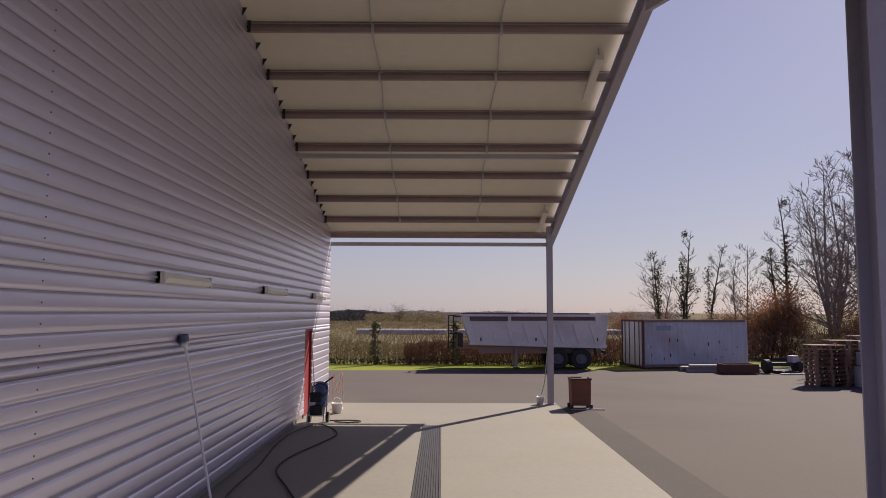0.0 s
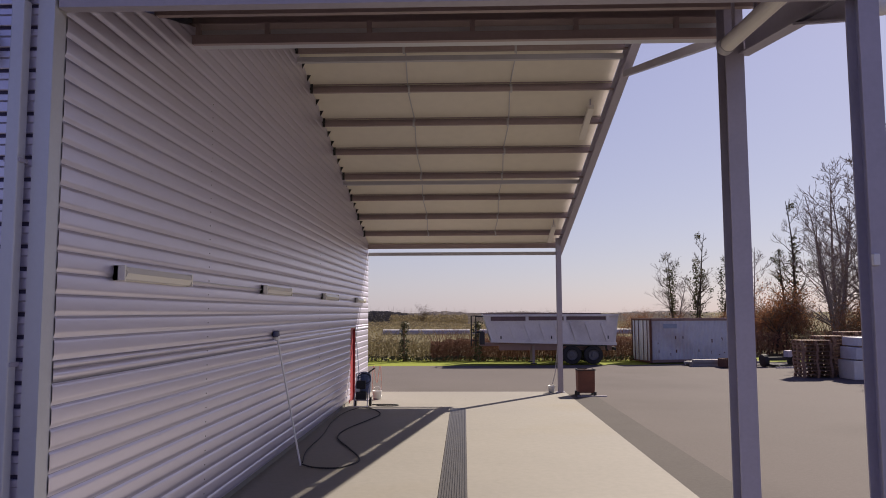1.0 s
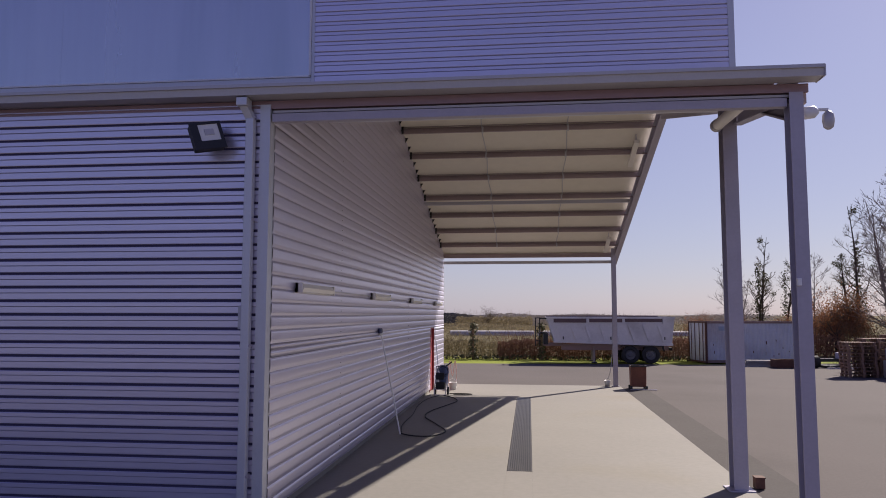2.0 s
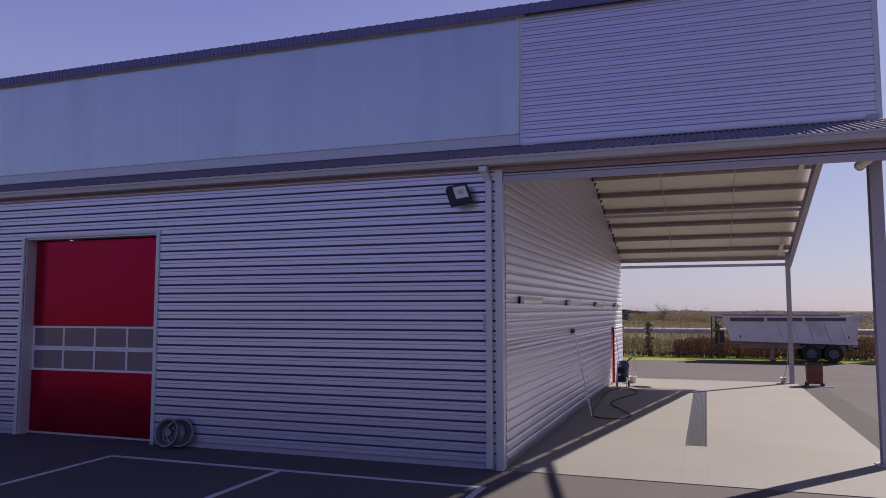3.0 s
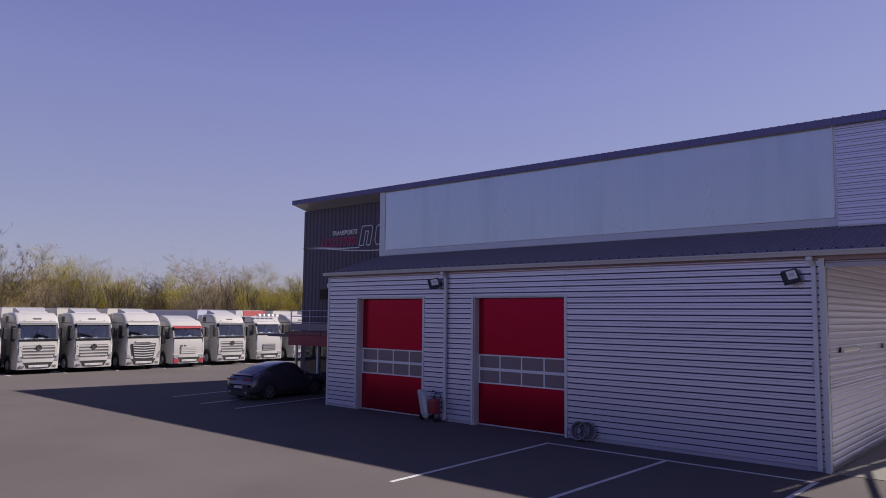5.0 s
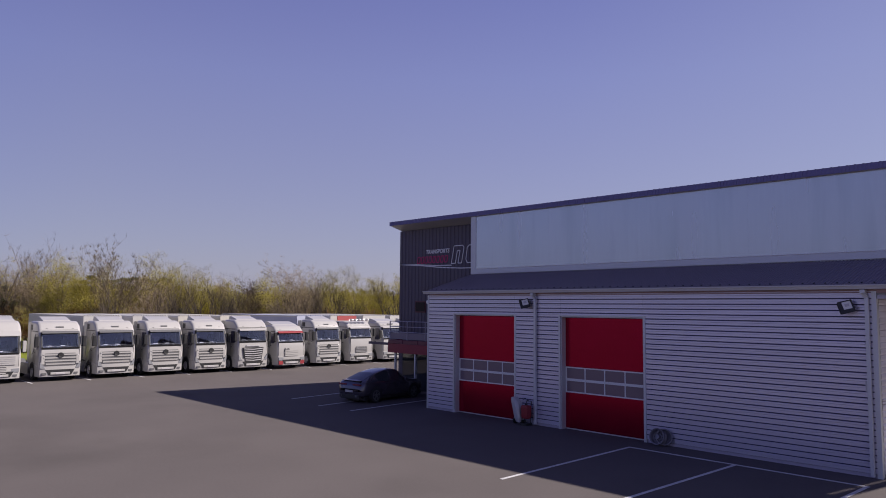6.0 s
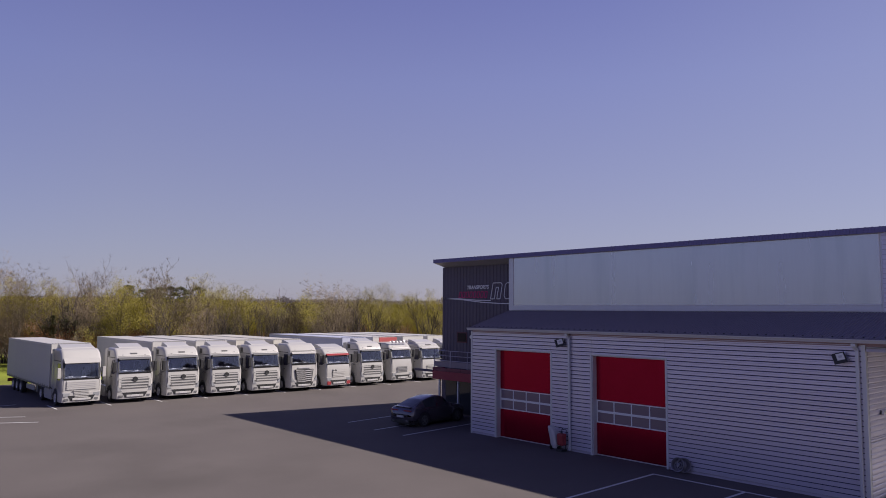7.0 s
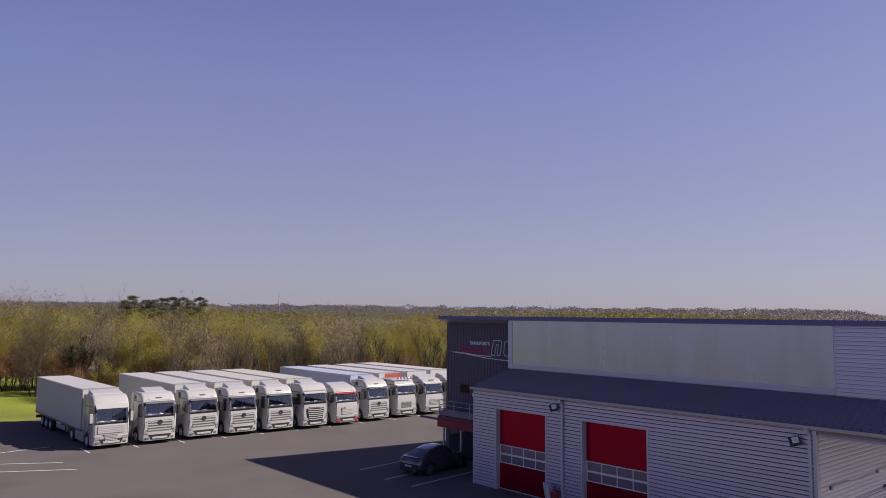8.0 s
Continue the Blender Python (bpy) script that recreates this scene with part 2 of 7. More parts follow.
def lathe(bm, centre, axis, profile, n=20):
    """Turn (along, radius) pairs round an axis through centre."""
    c, q = Vector(centre), Vector(axis).to_track_quat("Z", "Y")
    rings = []
    for along, r in profile:
        rings.append([bm.verts.new(c + q @ Vector((r * math.cos(i * math.tau / n), r * math.sin(i * math.tau / n), along))) for i in range(n)])
    for r0, r1 in zip(rings, rings[1:]):
        for i in range(n):
            bm.faces.new((r0[i], r0[(i + 1) % n], r1[(i + 1) % n], r1[i]))
    bm.faces.new(rings[0][::-1])
    bm.faces.new(rings[-1])


def prism(bm, outline, lo, hi, axis="y"):
    """A closed outline of pairs pushed along an axis: y takes (x, z), x takes (y, z), z takes (x, y)."""
    def at(p, k):
        return {"y": (p[0], k, p[1]), "x": (k, p[0], p[1]), "z": (p[0], p[1], k)}[axis]
    a = [bm.verts.new(at(p, lo)) for p in outline]
    b = [bm.verts.new(at(p, hi)) for p in outline]
    n = len(outline)
    for i in range(n):
        bm.faces.new((a[i], a[(i + 1) % n], b[(i + 1) % n], b[i]))
    bm.faces.new(a[::-1])
    bm.faces.new(b)


def loft(bm, rings, closed=True, caps=True):
    rows = [[bm.verts.new(p) for p in r] for r in rings]
    n = len(rows[0])
    for r0, r1 in zip(rows, rows[1:]):
        for i in range(n if closed else n - 1):
            bm.faces.new((r0[i], r0[(i + 1) % n], r1[(i + 1) % n], r1[i]))
    if caps:
        bm.faces.new(rows[0][::-1])
        bm.faces.new(rows[-1])


def mesh(name, bm, mat, smooth=False, bevel=0.0):
    if bevel:
        bmesh.ops.bevel(bm, geom=list(bm.edges), offset=bevel, segments=2, affect="EDGES", profile=0.6)
    bmesh.ops.recalc_face_normals(bm, faces=bm.faces)
    me = bpy.data.meshes.new(name)
    bm.to_mesh(me)
    bm.free()
    me.materials.append(M[mat] if isinstance(mat, str) else mat)
    if smooth:
        me.polygons.foreach_set("use_smooth", [True] * len(me.polygons))
        if smooth is not True:
            me.set_sharp_from_angle(angle=radians(smooth))
    return me


def part(name, bm, mat, parent, label="", smooth=False, bevel=0.0):
    ob = new(name, mesh(name, bm, mat, smooth, bevel))
    ob.parent = parent
    return tagged(ob, label)


def thing(name, label, category, at=(0, 0, 0), rz=0.0, group="", kind=""):
    ob = new(name)
    ob.matrix_basis = pose(*at, 0, 0, rz)
    ob.empty_display_size = 0.3
    return tagged(ob, label, category, group, kind)


def solid(name, bm, mat, label, category, group="", kind="", smooth=False, bevel=0.0):
    return tagged(new(name, mesh(name, bm, mat, smooth, bevel)), label, category, group, kind)


def B(*boxes):
    bm = bmesh.new()
    for b in boxes:
        box(bm, *b)
    return bm


WAVE, RIB = 0.179, 0.065


def boards(z0, z1, gap, start, groove):
    """Front profiles, as (height, setback) pairs, of the ribbed boards between z0 and z1, with a joint under each."""
    k = math.floor((z0 - start) / WAVE) - 1
    while k * WAVE + start < z1:
        a, b = max(z0, k * WAVE + start + gap), min(z1, (k + 1) * WAVE + start)
        if b - a > 0.11:
            if groove:
                yield [(a - 0.007, 0.013), (a + 0.004, 0.0125), (a + 0.018, 0.006), (a + 0.032, 0.0015), (a + 0.05, 0.0), (b - 0.034, 0.0), (b - 0.02, 0.0015), (b - 0.009, 0.006), (b - 0.002, 0.0125), (b + 0.001, 0.013)]
            else:
                yield [(a, 0.03), (a, 0.013), (a + 0.008, 0.01), (b - 0.064, 0.01), (b - 0.052, 0.0), (b - 0.006, 0.0), (b, 0.004), (b, 0.03)]
        elif b - a > 0.01:
            yield [(a, 0.02), (a, 0.0), (b, 0.0), (b, 0.02)]
        k += 1


def siding_y(parent, x0, x1, y, z0, z1, gap=0.034, start=0.081):
    """Horizontal boards on a wall that faces -y."""
    for profile in boards(z0, z1, gap, start, False):
        bm = bmesh.new()
        rows = [(bm.verts.new((x0, y - RIB + o, z)), bm.verts.new((x1, y - RIB + o, z))) for z, o in profile]
        for (a, b), (c, d) in zip(rows, rows[1:]):
            bm.faces.new((a, b, d, c))
        part("board", bm, "siding", parent)


def siding_x(parent, x, low, high, z0, z1, gap=0.012, start=0.078):
    """Horizontal boards on a wall that faces +x; low and high give y from z."""
    for profile in boards(z0, z1, gap, start, True):
        bm = bmesh.new()
        rows = [(bm.verts.new((x + RIB - o, low(z), z)), bm.verts.new((x + RIB - o, high(z), z))) for z, o in profile]
        for (a, b), (c, d) in zip(rows, rows[1:]):
            bm.faces.new((a, b, d, c))
        part("board", bm, "siding", parent, smooth=True)


def backing_x(bm, x, low, high, z0, z1):
    """The backing sheet behind the open joints of siding_x."""
    n = max(2, int((z1 - z0) / WAVE))
    rows = []
    for k in range(n + 1):
        z = z0 + (z1 - z0) * k / n
        rows.append((bm.verts.new((x, low(z), z)), bm.verts.new((x, high(z), z))))
    for (a, b), (c, d) in zip(rows, rows[1:]):
        bm.faces.new((a, b, d, c))

# ---- ground ----
bm = B((-2500, 2500, -2500, 2500, -0.6, -0.05))
ground = solid("ground", bm, "earth", "dry brown and green fields reaching to the horizon", "ground", kind="structure")
solid("lawn", B((-61.4, 62, 28.5, 38, -0.3, -0.044)), "grass", "bright spring grass verge behind the yard", "grass", kind="structure")
solid("lawn", B((-112, -61.45, -70, 60, -0.3, -0.04)), "grass", "bright spring grass beside the lorry park", "grass", kind="structure")

bm = bmesh.new()
prism(bm, [(-61.5, -120), (62, -120), (62, 33), (30, 34.5), (18, 32.8), (12, 31.2), (-3, 30.4), (-40, 29.5), (-61.5, 29)], -0.4, 0.0, "z")
yard = solid("road", bm, "asphalt", "grey asphalt yard with faint stains", "yard", kind="structure")

SLAB = (0.0, 6.64, -0.02, 18.75)
DRAIN = (2.965, 3.39, 3.5, 14.6)
pavement = thing("pavement", "pale concrete wash bay floor with saw-cut joints", "floor", kind="structure")
joint = 0.001
xs = [SLAB[0], DRAIN[0], DRAIN[1], SLAB[1]]
ys = [SLAB[2], DRAIN[2], 7.2, 10.9, DRAIN[3], SLAB[3]]
for i in range(3):
    for j in range(5):
        if i == 1 and 1 <= j <= 3:
            continue
        part("slab", B((xs[i] + joint * (i > 0), xs[i + 1], ys[j] + joint * (j > 0), ys[j + 1], -0.2, 0.012)), "concrete", pavement)

drain = thing("floor_drain", "long dark steel slotted drain grating set in the concrete", "drain")
part("channel", B((DRAIN[0] + 0.01, DRAIN[1], DRAIN[2] + 0.01, DRAIN[3], 0.001, 0.004)), "black", drain)
for x0, x1 in ((DRAIN[0] + 0.01, DRAIN[0] + 0.04), (DRAIN[1] - 0.03, DRAIN[1] - 0.002)):
    part("frame_bar", B((x0, x1, DRAIN[2] + 0.01, DRAIN[3], 0.004, 0.016)), "grate", drain)
bar = mesh("bar", B((0, 0.018, 0, DRAIN[3] - DRAIN[2] - 0.02, 0.005, 0.014)), "grate")
for k in range(9):
    ob = new("bar", bar)
    ob.location = (DRAIN[0] + 0.055 + k * 0.037, DRAIN[2] + 0.01, 0)
    ob.parent = drain

# darker worn verge beside the slab
bm = B((SLAB[1] + 0.01, SLAB[1] + 0.8, 0.4, 18.2, 0.001, 0.005))
M["asphalt_dark"] = material("dark asphalt strip", (0.098, 0.090, 0.086), 0.9, spec=0.09, var=0.16, scale=0.5, grain=14, bump=0.35, bump_scale=90)
verge = solid("kerb_strip", bm, "asphalt_dark", "darker asphalt strip along the concrete floor", "pavement", kind="structure")

# road markings
def line(a, b, w=0.11):
    bm = bmesh.new()
    beam(bm, (*a, 0.004), (*b, 0.004), w, 0.006)
    return solid("road_marking", bm, "road_white", "worn white painted parking bay line", "road marking", group="parking lines", kind="structure")


for a, b in (((-7.4, -1.31), (-7.1, -8.2)), ((-7.45, -1.31), (0.1, -1.36)), ((-3.64, -1.42), (-3.62, -8.2)), ((0.04, -1.42), (0.0, -8.2)),
             ((-26.23, -3.1), (-27.1, 2.6)), ((-23.1, -3.55), (-23.95, 2.6)), ((-20.75, -3.4), (-21.5, 2.3)),
             ((-46.4, -15.9), (-45.7, -20.2)), ((-39.84, -16.7), (-42.2, -20.8)), ((-37.1, -16.6), (-39.8, -21.7))):
    line(a, b)
for y in (-14.4, -11.1, -7.75, -4.45, -1.3, 1.85, 5.05, 8.5, 12.1, 15.6, 19.0):
    line((-42.3, y), (-44.6, y))

# ---- building shell ----
EAVE, LEAN = 5.32, 0.283          # lean-to roof: height at the front and rise per metre
BACK_Y, TOP = 3.02, 9.42         # upper front wall
PITCH = 0.261                    # main roof falls to the far side
END_Y = 19.5


def roof_under(y):
    return 5.34 + (18.32 - y) * PITCH


DOORS = ((-17.38, -13.76), (-11.32, -7.58))
DOOR_H = 4.44
LEFT = -19.15

wall_south = thing("wall_south", "silver horizontally ribbed metal front wall", "wall", kind="structure")
bands = ((LEFT, DOORS[0][0], 0.0, EAVE), (DOORS[0][0], DOORS[0][1], DOOR_H, EAVE), (DOORS[0][1], DOORS[1][0], 0.0, EAVE),
         (DOORS[1][0], DOORS[1][1], DOOR_H, EAVE), (DOORS[1][1], -0.08, 0.0, EAVE))
for x0, x1, z0, z1 in bands:
    part("core", B((x0, x1, 0.045, 0.18, z0, z1)), "trim", wall_south)
    siding_y(wall_south, x0 + 0.002, x1 - 0.002, 0.0, z0 + (0.11 if z0 == 0 else 0), z1)
    part("membrane", B((x0 + 0.004, x1 - 0.004, -0.038, 0.042, z0 + (0.11 if z0 == 0 else 0.004), z1 - 0.003)), "membrane", wall_south, "dark sheet standing in for shade in the open joints")
    if z0 == 0:
        part("base_strip", B((x0, x1, -0.02, 0.004, 0.0, 0.105)), "grey_sheet", wall_south, "low grey base strip under the siding")

wall_side = thing("wall_east", "silver horizontally ribbed metal wall under the canopy", "wall", kind="structure")
RED = (15.6, 16.6, 2.16)


def y_low(z):
    return 0.1 if z < EAVE else min((z - EAVE) / LEAN + 0.1, BACK_Y)


def y_high(z):
    return max(min(END_Y, 18.32 + (5.36 - z) / PITCH), 3.3)


siding_x(wall_side, 0.0, lambda z: 0.1, lambda z: RED[0], 0.12, RED[2])
siding_x(wall_side, 0.0, lambda z: RED[1], lambda z: END_Y, 0.12, RED[2])
siding_x(wall_side, 0.0, y_low, y_high, RED[2], 9.3)
for low, high, z0, z1 in ((lambda z: 0.1, lambda z: RED[0], 0.12, RED[2]), (lambda z: RED[1], lambda z: END_Y, 0.12, RED[2]), (y_low, y_high, RED[2], 9.28)):
    bm = bmesh.new()
    backing_x(bm, 0.034, low, high, z0, z1)
    part("membrane", bm, "grey_sheet", wall_side, "grey backing sheet behind the open joints")
bm = bmesh.new()
prism(bm, [(0.19, 0), (RED[0], 0), (RED[0], RED[2]), (RED[1], RED[2]), (RED[1], 0), (END_Y - 0.01, 0), (END_Y - 0.01, roof_under(END_Y)), (3.24, roof_under(3.24)), (3.24, EAVE + 3.05 * LEAN - 0.1), (0.19, EAVE)], -0.18, -0.004, "x")
part("core", bm, "trim", wall_side)
bm = bmesh.new()
for col in (3.65, 11.0):
    for k in range(1, 30):
        tube(bm, (RIB - 0.002, col, k * WAVE + 0.16), (RIB + 0.006, col, k * WAVE + 0.16), 0.0075, n=6)
tagged(part("screws", bm, "black", wall_side, "rows of small dark screw heads"), "rows of small dark screw heads", kind="stuff")
part("base_strip", B((-0.002, 0.03, 0.1, RED[0], 0.0, 0.12)), "concrete", wall_side, "low concrete base under the siding")
part("base_strip", B((-0.002, 0.03, RED[1], END_Y, 0.0, 0.12)), "concrete", wall_side)
part("corner_trim", B((-0.08, 0.055, -0.078, 0.1, 0.0, EAVE)), "trim", wall_side)
part("corner_trim", B((-0.12, 0.04, END_Y, END_Y + 0.05, 0.0, roof_under(END_Y))), "trim", wall_side)
bm = B((LEFT - 0.09, LEFT, -0.075, 0.18, 0, EAVE))
part("corner_trim", bm, "trim", wall_south)

# closing walls of the building, mostly out of sight
bm = B((LEFT - 0.05, LEFT + 0.13, 0.2, 3.8, 0, EAVE + 0.05), (-25.98, -25.8, 4.0, END_Y - 0.2, 0, 4.9))
prism(bm, [(0.2, EAVE), (BACK_Y, EAVE + 2.98 * LEAN), (BACK_Y, EAVE)], LEFT - 0.05, LEFT + 0.13, "x")
prism(bm, [(4.0, 4.9), (END_Y - 0.2, 4.9), (END_Y - 0.2, roof_under(END_Y)), (4.0, roof_under(4.0))], -25.98, -25.8, "x")
solid("wall_west", bm, "dark_clad", "dark grey metal end wall", "wall", kind="structure")
solid("wall_north", B((-25.98, -0.2, END_Y - 0.18, END_Y - 0.01, 0, roof_under(END_Y) - 0.02)), "siding", "silver metal rear wall", "wall", kind="structure")
solid("floor", B((LEFT, -0.2, 0.45, END_Y - 0.2, 0.004, 0.02)), "concrete", "grey concrete workshop floor", "floor", kind="structure")

# upper front wall
upper = thing("wall_upper", "tall upper wall with a smooth grey panel and ribbed siding", "wall", kind="structure")
U0 = 6.44
part("core", B((-19.42, 6.68, BACK_Y + 0.05, BACK_Y + 0.2, U0 - 0.5, TOP)), "trim", upper)
siding_y(upper, -0.33, 6.68, BACK_Y + 0.04, U0 + 0.06, TOP, 0.018, 0.154)
part("membrane", B((-0.32, 6.6, BACK_Y + 0.002, BACK_Y + 0.048, U0 + 0.07, TOP - 0.01)), "grey_sheet", upper, "grey backing sheet behind the open joints")
n = 4
for k in range(n):
    w = (19.02 - 0.36) / n
    part("flat_panel", B((-19.02 + k * w + 0.0015, -19.02 + (k + 1) * w, BACK_Y - 0.01, BACK_Y + 0.05, U0 + 0.27, TOP - 0.02)), "flat_panel", upper, "smooth grey metal panel")
part("flashing", B((-19.38, -0.36, BACK_Y - 0.03, BACK_Y + 0.05, U0 + 0.02, U0 + 0.26)), "trim", upper)
part("flashing", B((-19.38, -19.03, BACK_Y - 0.03, BACK_Y + 0.05, U0 + 0.265, TOP)), "trim", upper)
part("flashing", B((-0.355, -0.30, BACK_Y - 0.03, BACK_Y + 0.0, U0 + 0.02, TOP)), "trim", upper)
# white strips added to draw the panel trim's bright, lit edges
part("drip_edge", B((-19.03, -0.36, BACK_Y - 0.05, BACK_Y - 0.012, U0 + 0.262, U0 + 0.288)), "white_paint", upper, "thin white strip for the bright lit line under the panel")
part("edge_strip", B((-0.39, -0.358, BACK_Y - 0.05, BACK_Y - 0.012, U0 + 0.27, TOP - 0.02)), "white_paint", upper, "thin white strip for the bright lit line beside the panel")
part("flashing", B((6.62, 6.72, BACK_Y - 0.03, BACK_Y + 0.22, U0 - 0.2, TOP)), "trim", upper)
part("flashing", B((-0.295, 6.61, BACK_Y - 0.03, BACK_Y + 0.02, U0 + 0.0, U0 + 0.06)), "trim", upper)


def ribbed_roof(x0, x1, a, b, pitch=0.333, rib=0.04):
    """Sheet from the low edge a to the high edge b (y, z), ribs running up the slope."""
    bm = bmesh.new()
    xs = []
    x = x0
    while x < x1:
        w = min(0.1, pitch * 0.5)
        xs += [(x, 0), (x + 0.3 * w, rib), (x + 0.7 * w, rib), (x + w, 0)]
        x += pitch
    xs.append((x1, 0))
    rows = [(bm.verts.new((x, a[0], a[1] + h)), bm.verts.new((x, b[0], b[1] + h))) for x, h in xs]
    for (p, q), (r, s) in zip(rows, rows[1:]):
        bm.faces.new((p, r, s, q))
    box(bm, x0, x1, min(a[0], b[0]) + 0.02, max(a[0], b[0]) - 0.02, 0, 0.01)
    for v in bm.verts[-8:]:
        f = (v.co.y - a[0]) / (b[0] - a[0])
        v.co.z += a[1] + f * (b[1] - a[1]) - 0.05
    return bm


lean_roof = thing("lean_to_roof", "grey ribbed metal lean-to roof above the doors", "roof", kind="structure")
part("sheet", ribbed_roof(LEFT - 0.2, 6.79, (-0.14, EAVE + 0.17), (BACK_Y - 0.03, 6.42), 0.111, 0.026), "roofing", lean_roof)
screw = mesh("screw", B((-0.02, 0.02, -0.02, 0.02, 0.0, 0.035)), "black")
for k in range(78):
    ob = new("screw", screw)
    ob.location = (LEFT - 0.15 + 0.333 * k, -0.05, EAVE + 0.24)
    ob.parent = lean_roof

main_roof = thing("main_roof", "grey ribbed metal main roof sloping away from the front", "roof", kind="structure")
ROOF0 = (2.85, roof_under(2.85) + 0.225)
ROOF1 = (END_Y + 0.25, roof_under(END_Y + 0.25) + 0.2)
part("sheet", ribbed_roof(-25.84, 6.58, ROOF0, ROOF1, 0.25, 0.02), "roofing", main_roof)
bm = bmesh.new()
prism(bm, [(2.88, roof_under(2.88) + 0.03), (2.88, roof_under(2.88) + 0.09), (END_Y + 0.2, roof_under(END_Y + 0.2) + 0.09), (END_Y + 0.2, roof_under(END_Y + 0.2) + 0.03)], -25.82, -0.22, "x")
part("soffit", bm, "gutter", main_roof, "pale soffit boards under the overhang")
bm = bmesh.new()
x = -25.78
while x < 6.7:
    box(bm, x, x + 0.06, 2.842, 2.86, ROOF0[1] - 0.2, ROOF0[1] + 0.004)
    x += 0.125
part("verge_ribs", bm, "verge", main_roof)
part("verge", B((-25.84, 6.75, 2.857, 2.877, ROOF0[1] - 0.215, ROOF0[1] + 0.01)), "verge", main_roof)

ceiling = solid("ceiling", ribbed_roof(0.02, 6.56, (END_Y + 0.1, roof_under(END_Y + 0.1) - 0.01), (3.25, roof_under(3.25) - 0.01), 1.0, -0.012), "ceiling", "cream metal ceiling sheets under the canopy roof", "ceiling", kind="structure")

# gutter with its fascia
gutter = thing("gutter", "pale metal box gutter along the eaves", "gutter")
bm = bmesh.new()
prism(bm, [(-0.32, EAVE + 0.06), (-0.06, EAVE + 0.06), (-0.06, EAVE + 0.17), (-0.075, EAVE + 0.17), (-0.075, EAVE + 0.075), (-0.3, EAVE + 0.075), (-0.31, EAVE + 0.185), (-0.34, EAVE + 0.185)], LEFT - 0.15, 6.78, "x")
part("trough", bm, "gutter", gutter)
part("lip", B((LEFT - 0.15, 6.78, -0.36, -0.33, EAVE + 0.15, EAVE + 0.19)), "gutter", gutter)
part("end_cap", B((6.78, 6.795, -0.345, -0.055, EAVE + 0.055, EAVE + 0.19)), "gutter", gutter)
fascia = solid("fascia_trim", B((LEFT, 6.7, -0.05, -0.005, EAVE - 0.05, EAVE + 0.055)), "fascia", "dull brown steel fascia under the gutter", "trim", kind="structure")

# ---- canopy steelwork ----
canopy = thing("canopy_frame", "grey painted steel canopy posts, beams and rafters", "canopy", kind="structure")


def post(x, y, z1, w, d, plate=0.32):
    bm = bmesh.new()
    t = 0.016
    box(bm, x - w / 2, x + w / 2, y - d / 2, y - d / 2 + t, 0.012, z1)
    box(bm, x - w / 2, x + w / 2, y + d / 2 - t, y + d / 2, 0.012, z1)
    box(bm, x - t / 2, x + t / 2, y - d / 2 + t, y + d / 2 - t, 0.012, z1)
    ob = part("post", bm, "steel", canopy)
    part("base_plate", B((x - plate / 2, x + plate / 2, y - plate / 2, y + plate / 2, 0.01, 0.03)), "steel", ob)


post(6.46, 2.62, 6.42, 0.21, 0.27, 0.38)
post(6.54, 0.0, 5.26, 0.16, 0.2, 0.28)
post(6.47, 18.5, roof_under(18.5) - 0.25, 0.16, 0.18, 0.26)
bm = bmesh.new()
ibeam(bm, (0.02, 2.98, 6.28), (6.6, 2.98, 6.28), 0.2, 0.3)
part("beam", bm, "purlin", canopy)
part("rail", B((0.0, 6.45, 2.86, 2.93, 5.88, 5.99)), "purlin", canopy)
for x in (0.1, 0.95, 2.2, 3.45, 4.7, 5.9):
    part("hanger", B((x, x + 0.06, 2.87, 2.92, 5.99, 6.14)), "purlin", canopy)
bm = bmesh.new()
ibeam(bm, (6.6, 3.1, roof_under(3.1) - 0.365), (6.6, END_Y + 0.1, roof_under(END_Y + 0.1) - 0.365), 0.17, 0.33)
part("rafter", bm, "steel", canopy)
bm = bmesh.new()
ibeam(bm, (6.59, 0.0, 5.33), (6.59, 2.6, 5.69), 0.16, 0.28)
prism(bm, [(0.1, 5.2), (0.1, 4.97), (1.12, 5.35)], 6.58, 6.6, "x")
prism(bm, [(0.1, 4.97), (0.1, 4.95), (1.14, 5.33), (1.12, 5.35)], 6.51, 6.67, "x")
part("knee_beam", bm, "steel", canopy)
for y, z in ((0.9, 5.66), (1.85, 5.92)):
    part("purlin", B((0.03, 6.62, y, y + 0.07, z - 0.1, z + 0.06)), "purlin", canopy)
part("eaves_beam", B((0.07, 6.45, -0.05, 0.06, EAVE - 0.22, EAVE - 0.115)), "steel", canopy)
part("eaves_angle", B((0.07, 6.6, -0.03, 0.03, EAVE - 0.1, EAVE - 0.07)), "gutter", canopy)
part("eaves_rail", B((0.03, 6.72, 0.08, 0.16, EAVE - 0.15, EAVE + 0.08)), "purlin", canopy)
bm = bmesh.new()
beam(bm, (6.54, 2.8, 5.87), (6.56, 8.5, 7.29), 0.08, 0.12)
part("brace", bm, "steel", canopy)
purlin_ys = [18.32 - 1.424 * k for k in range(11)]
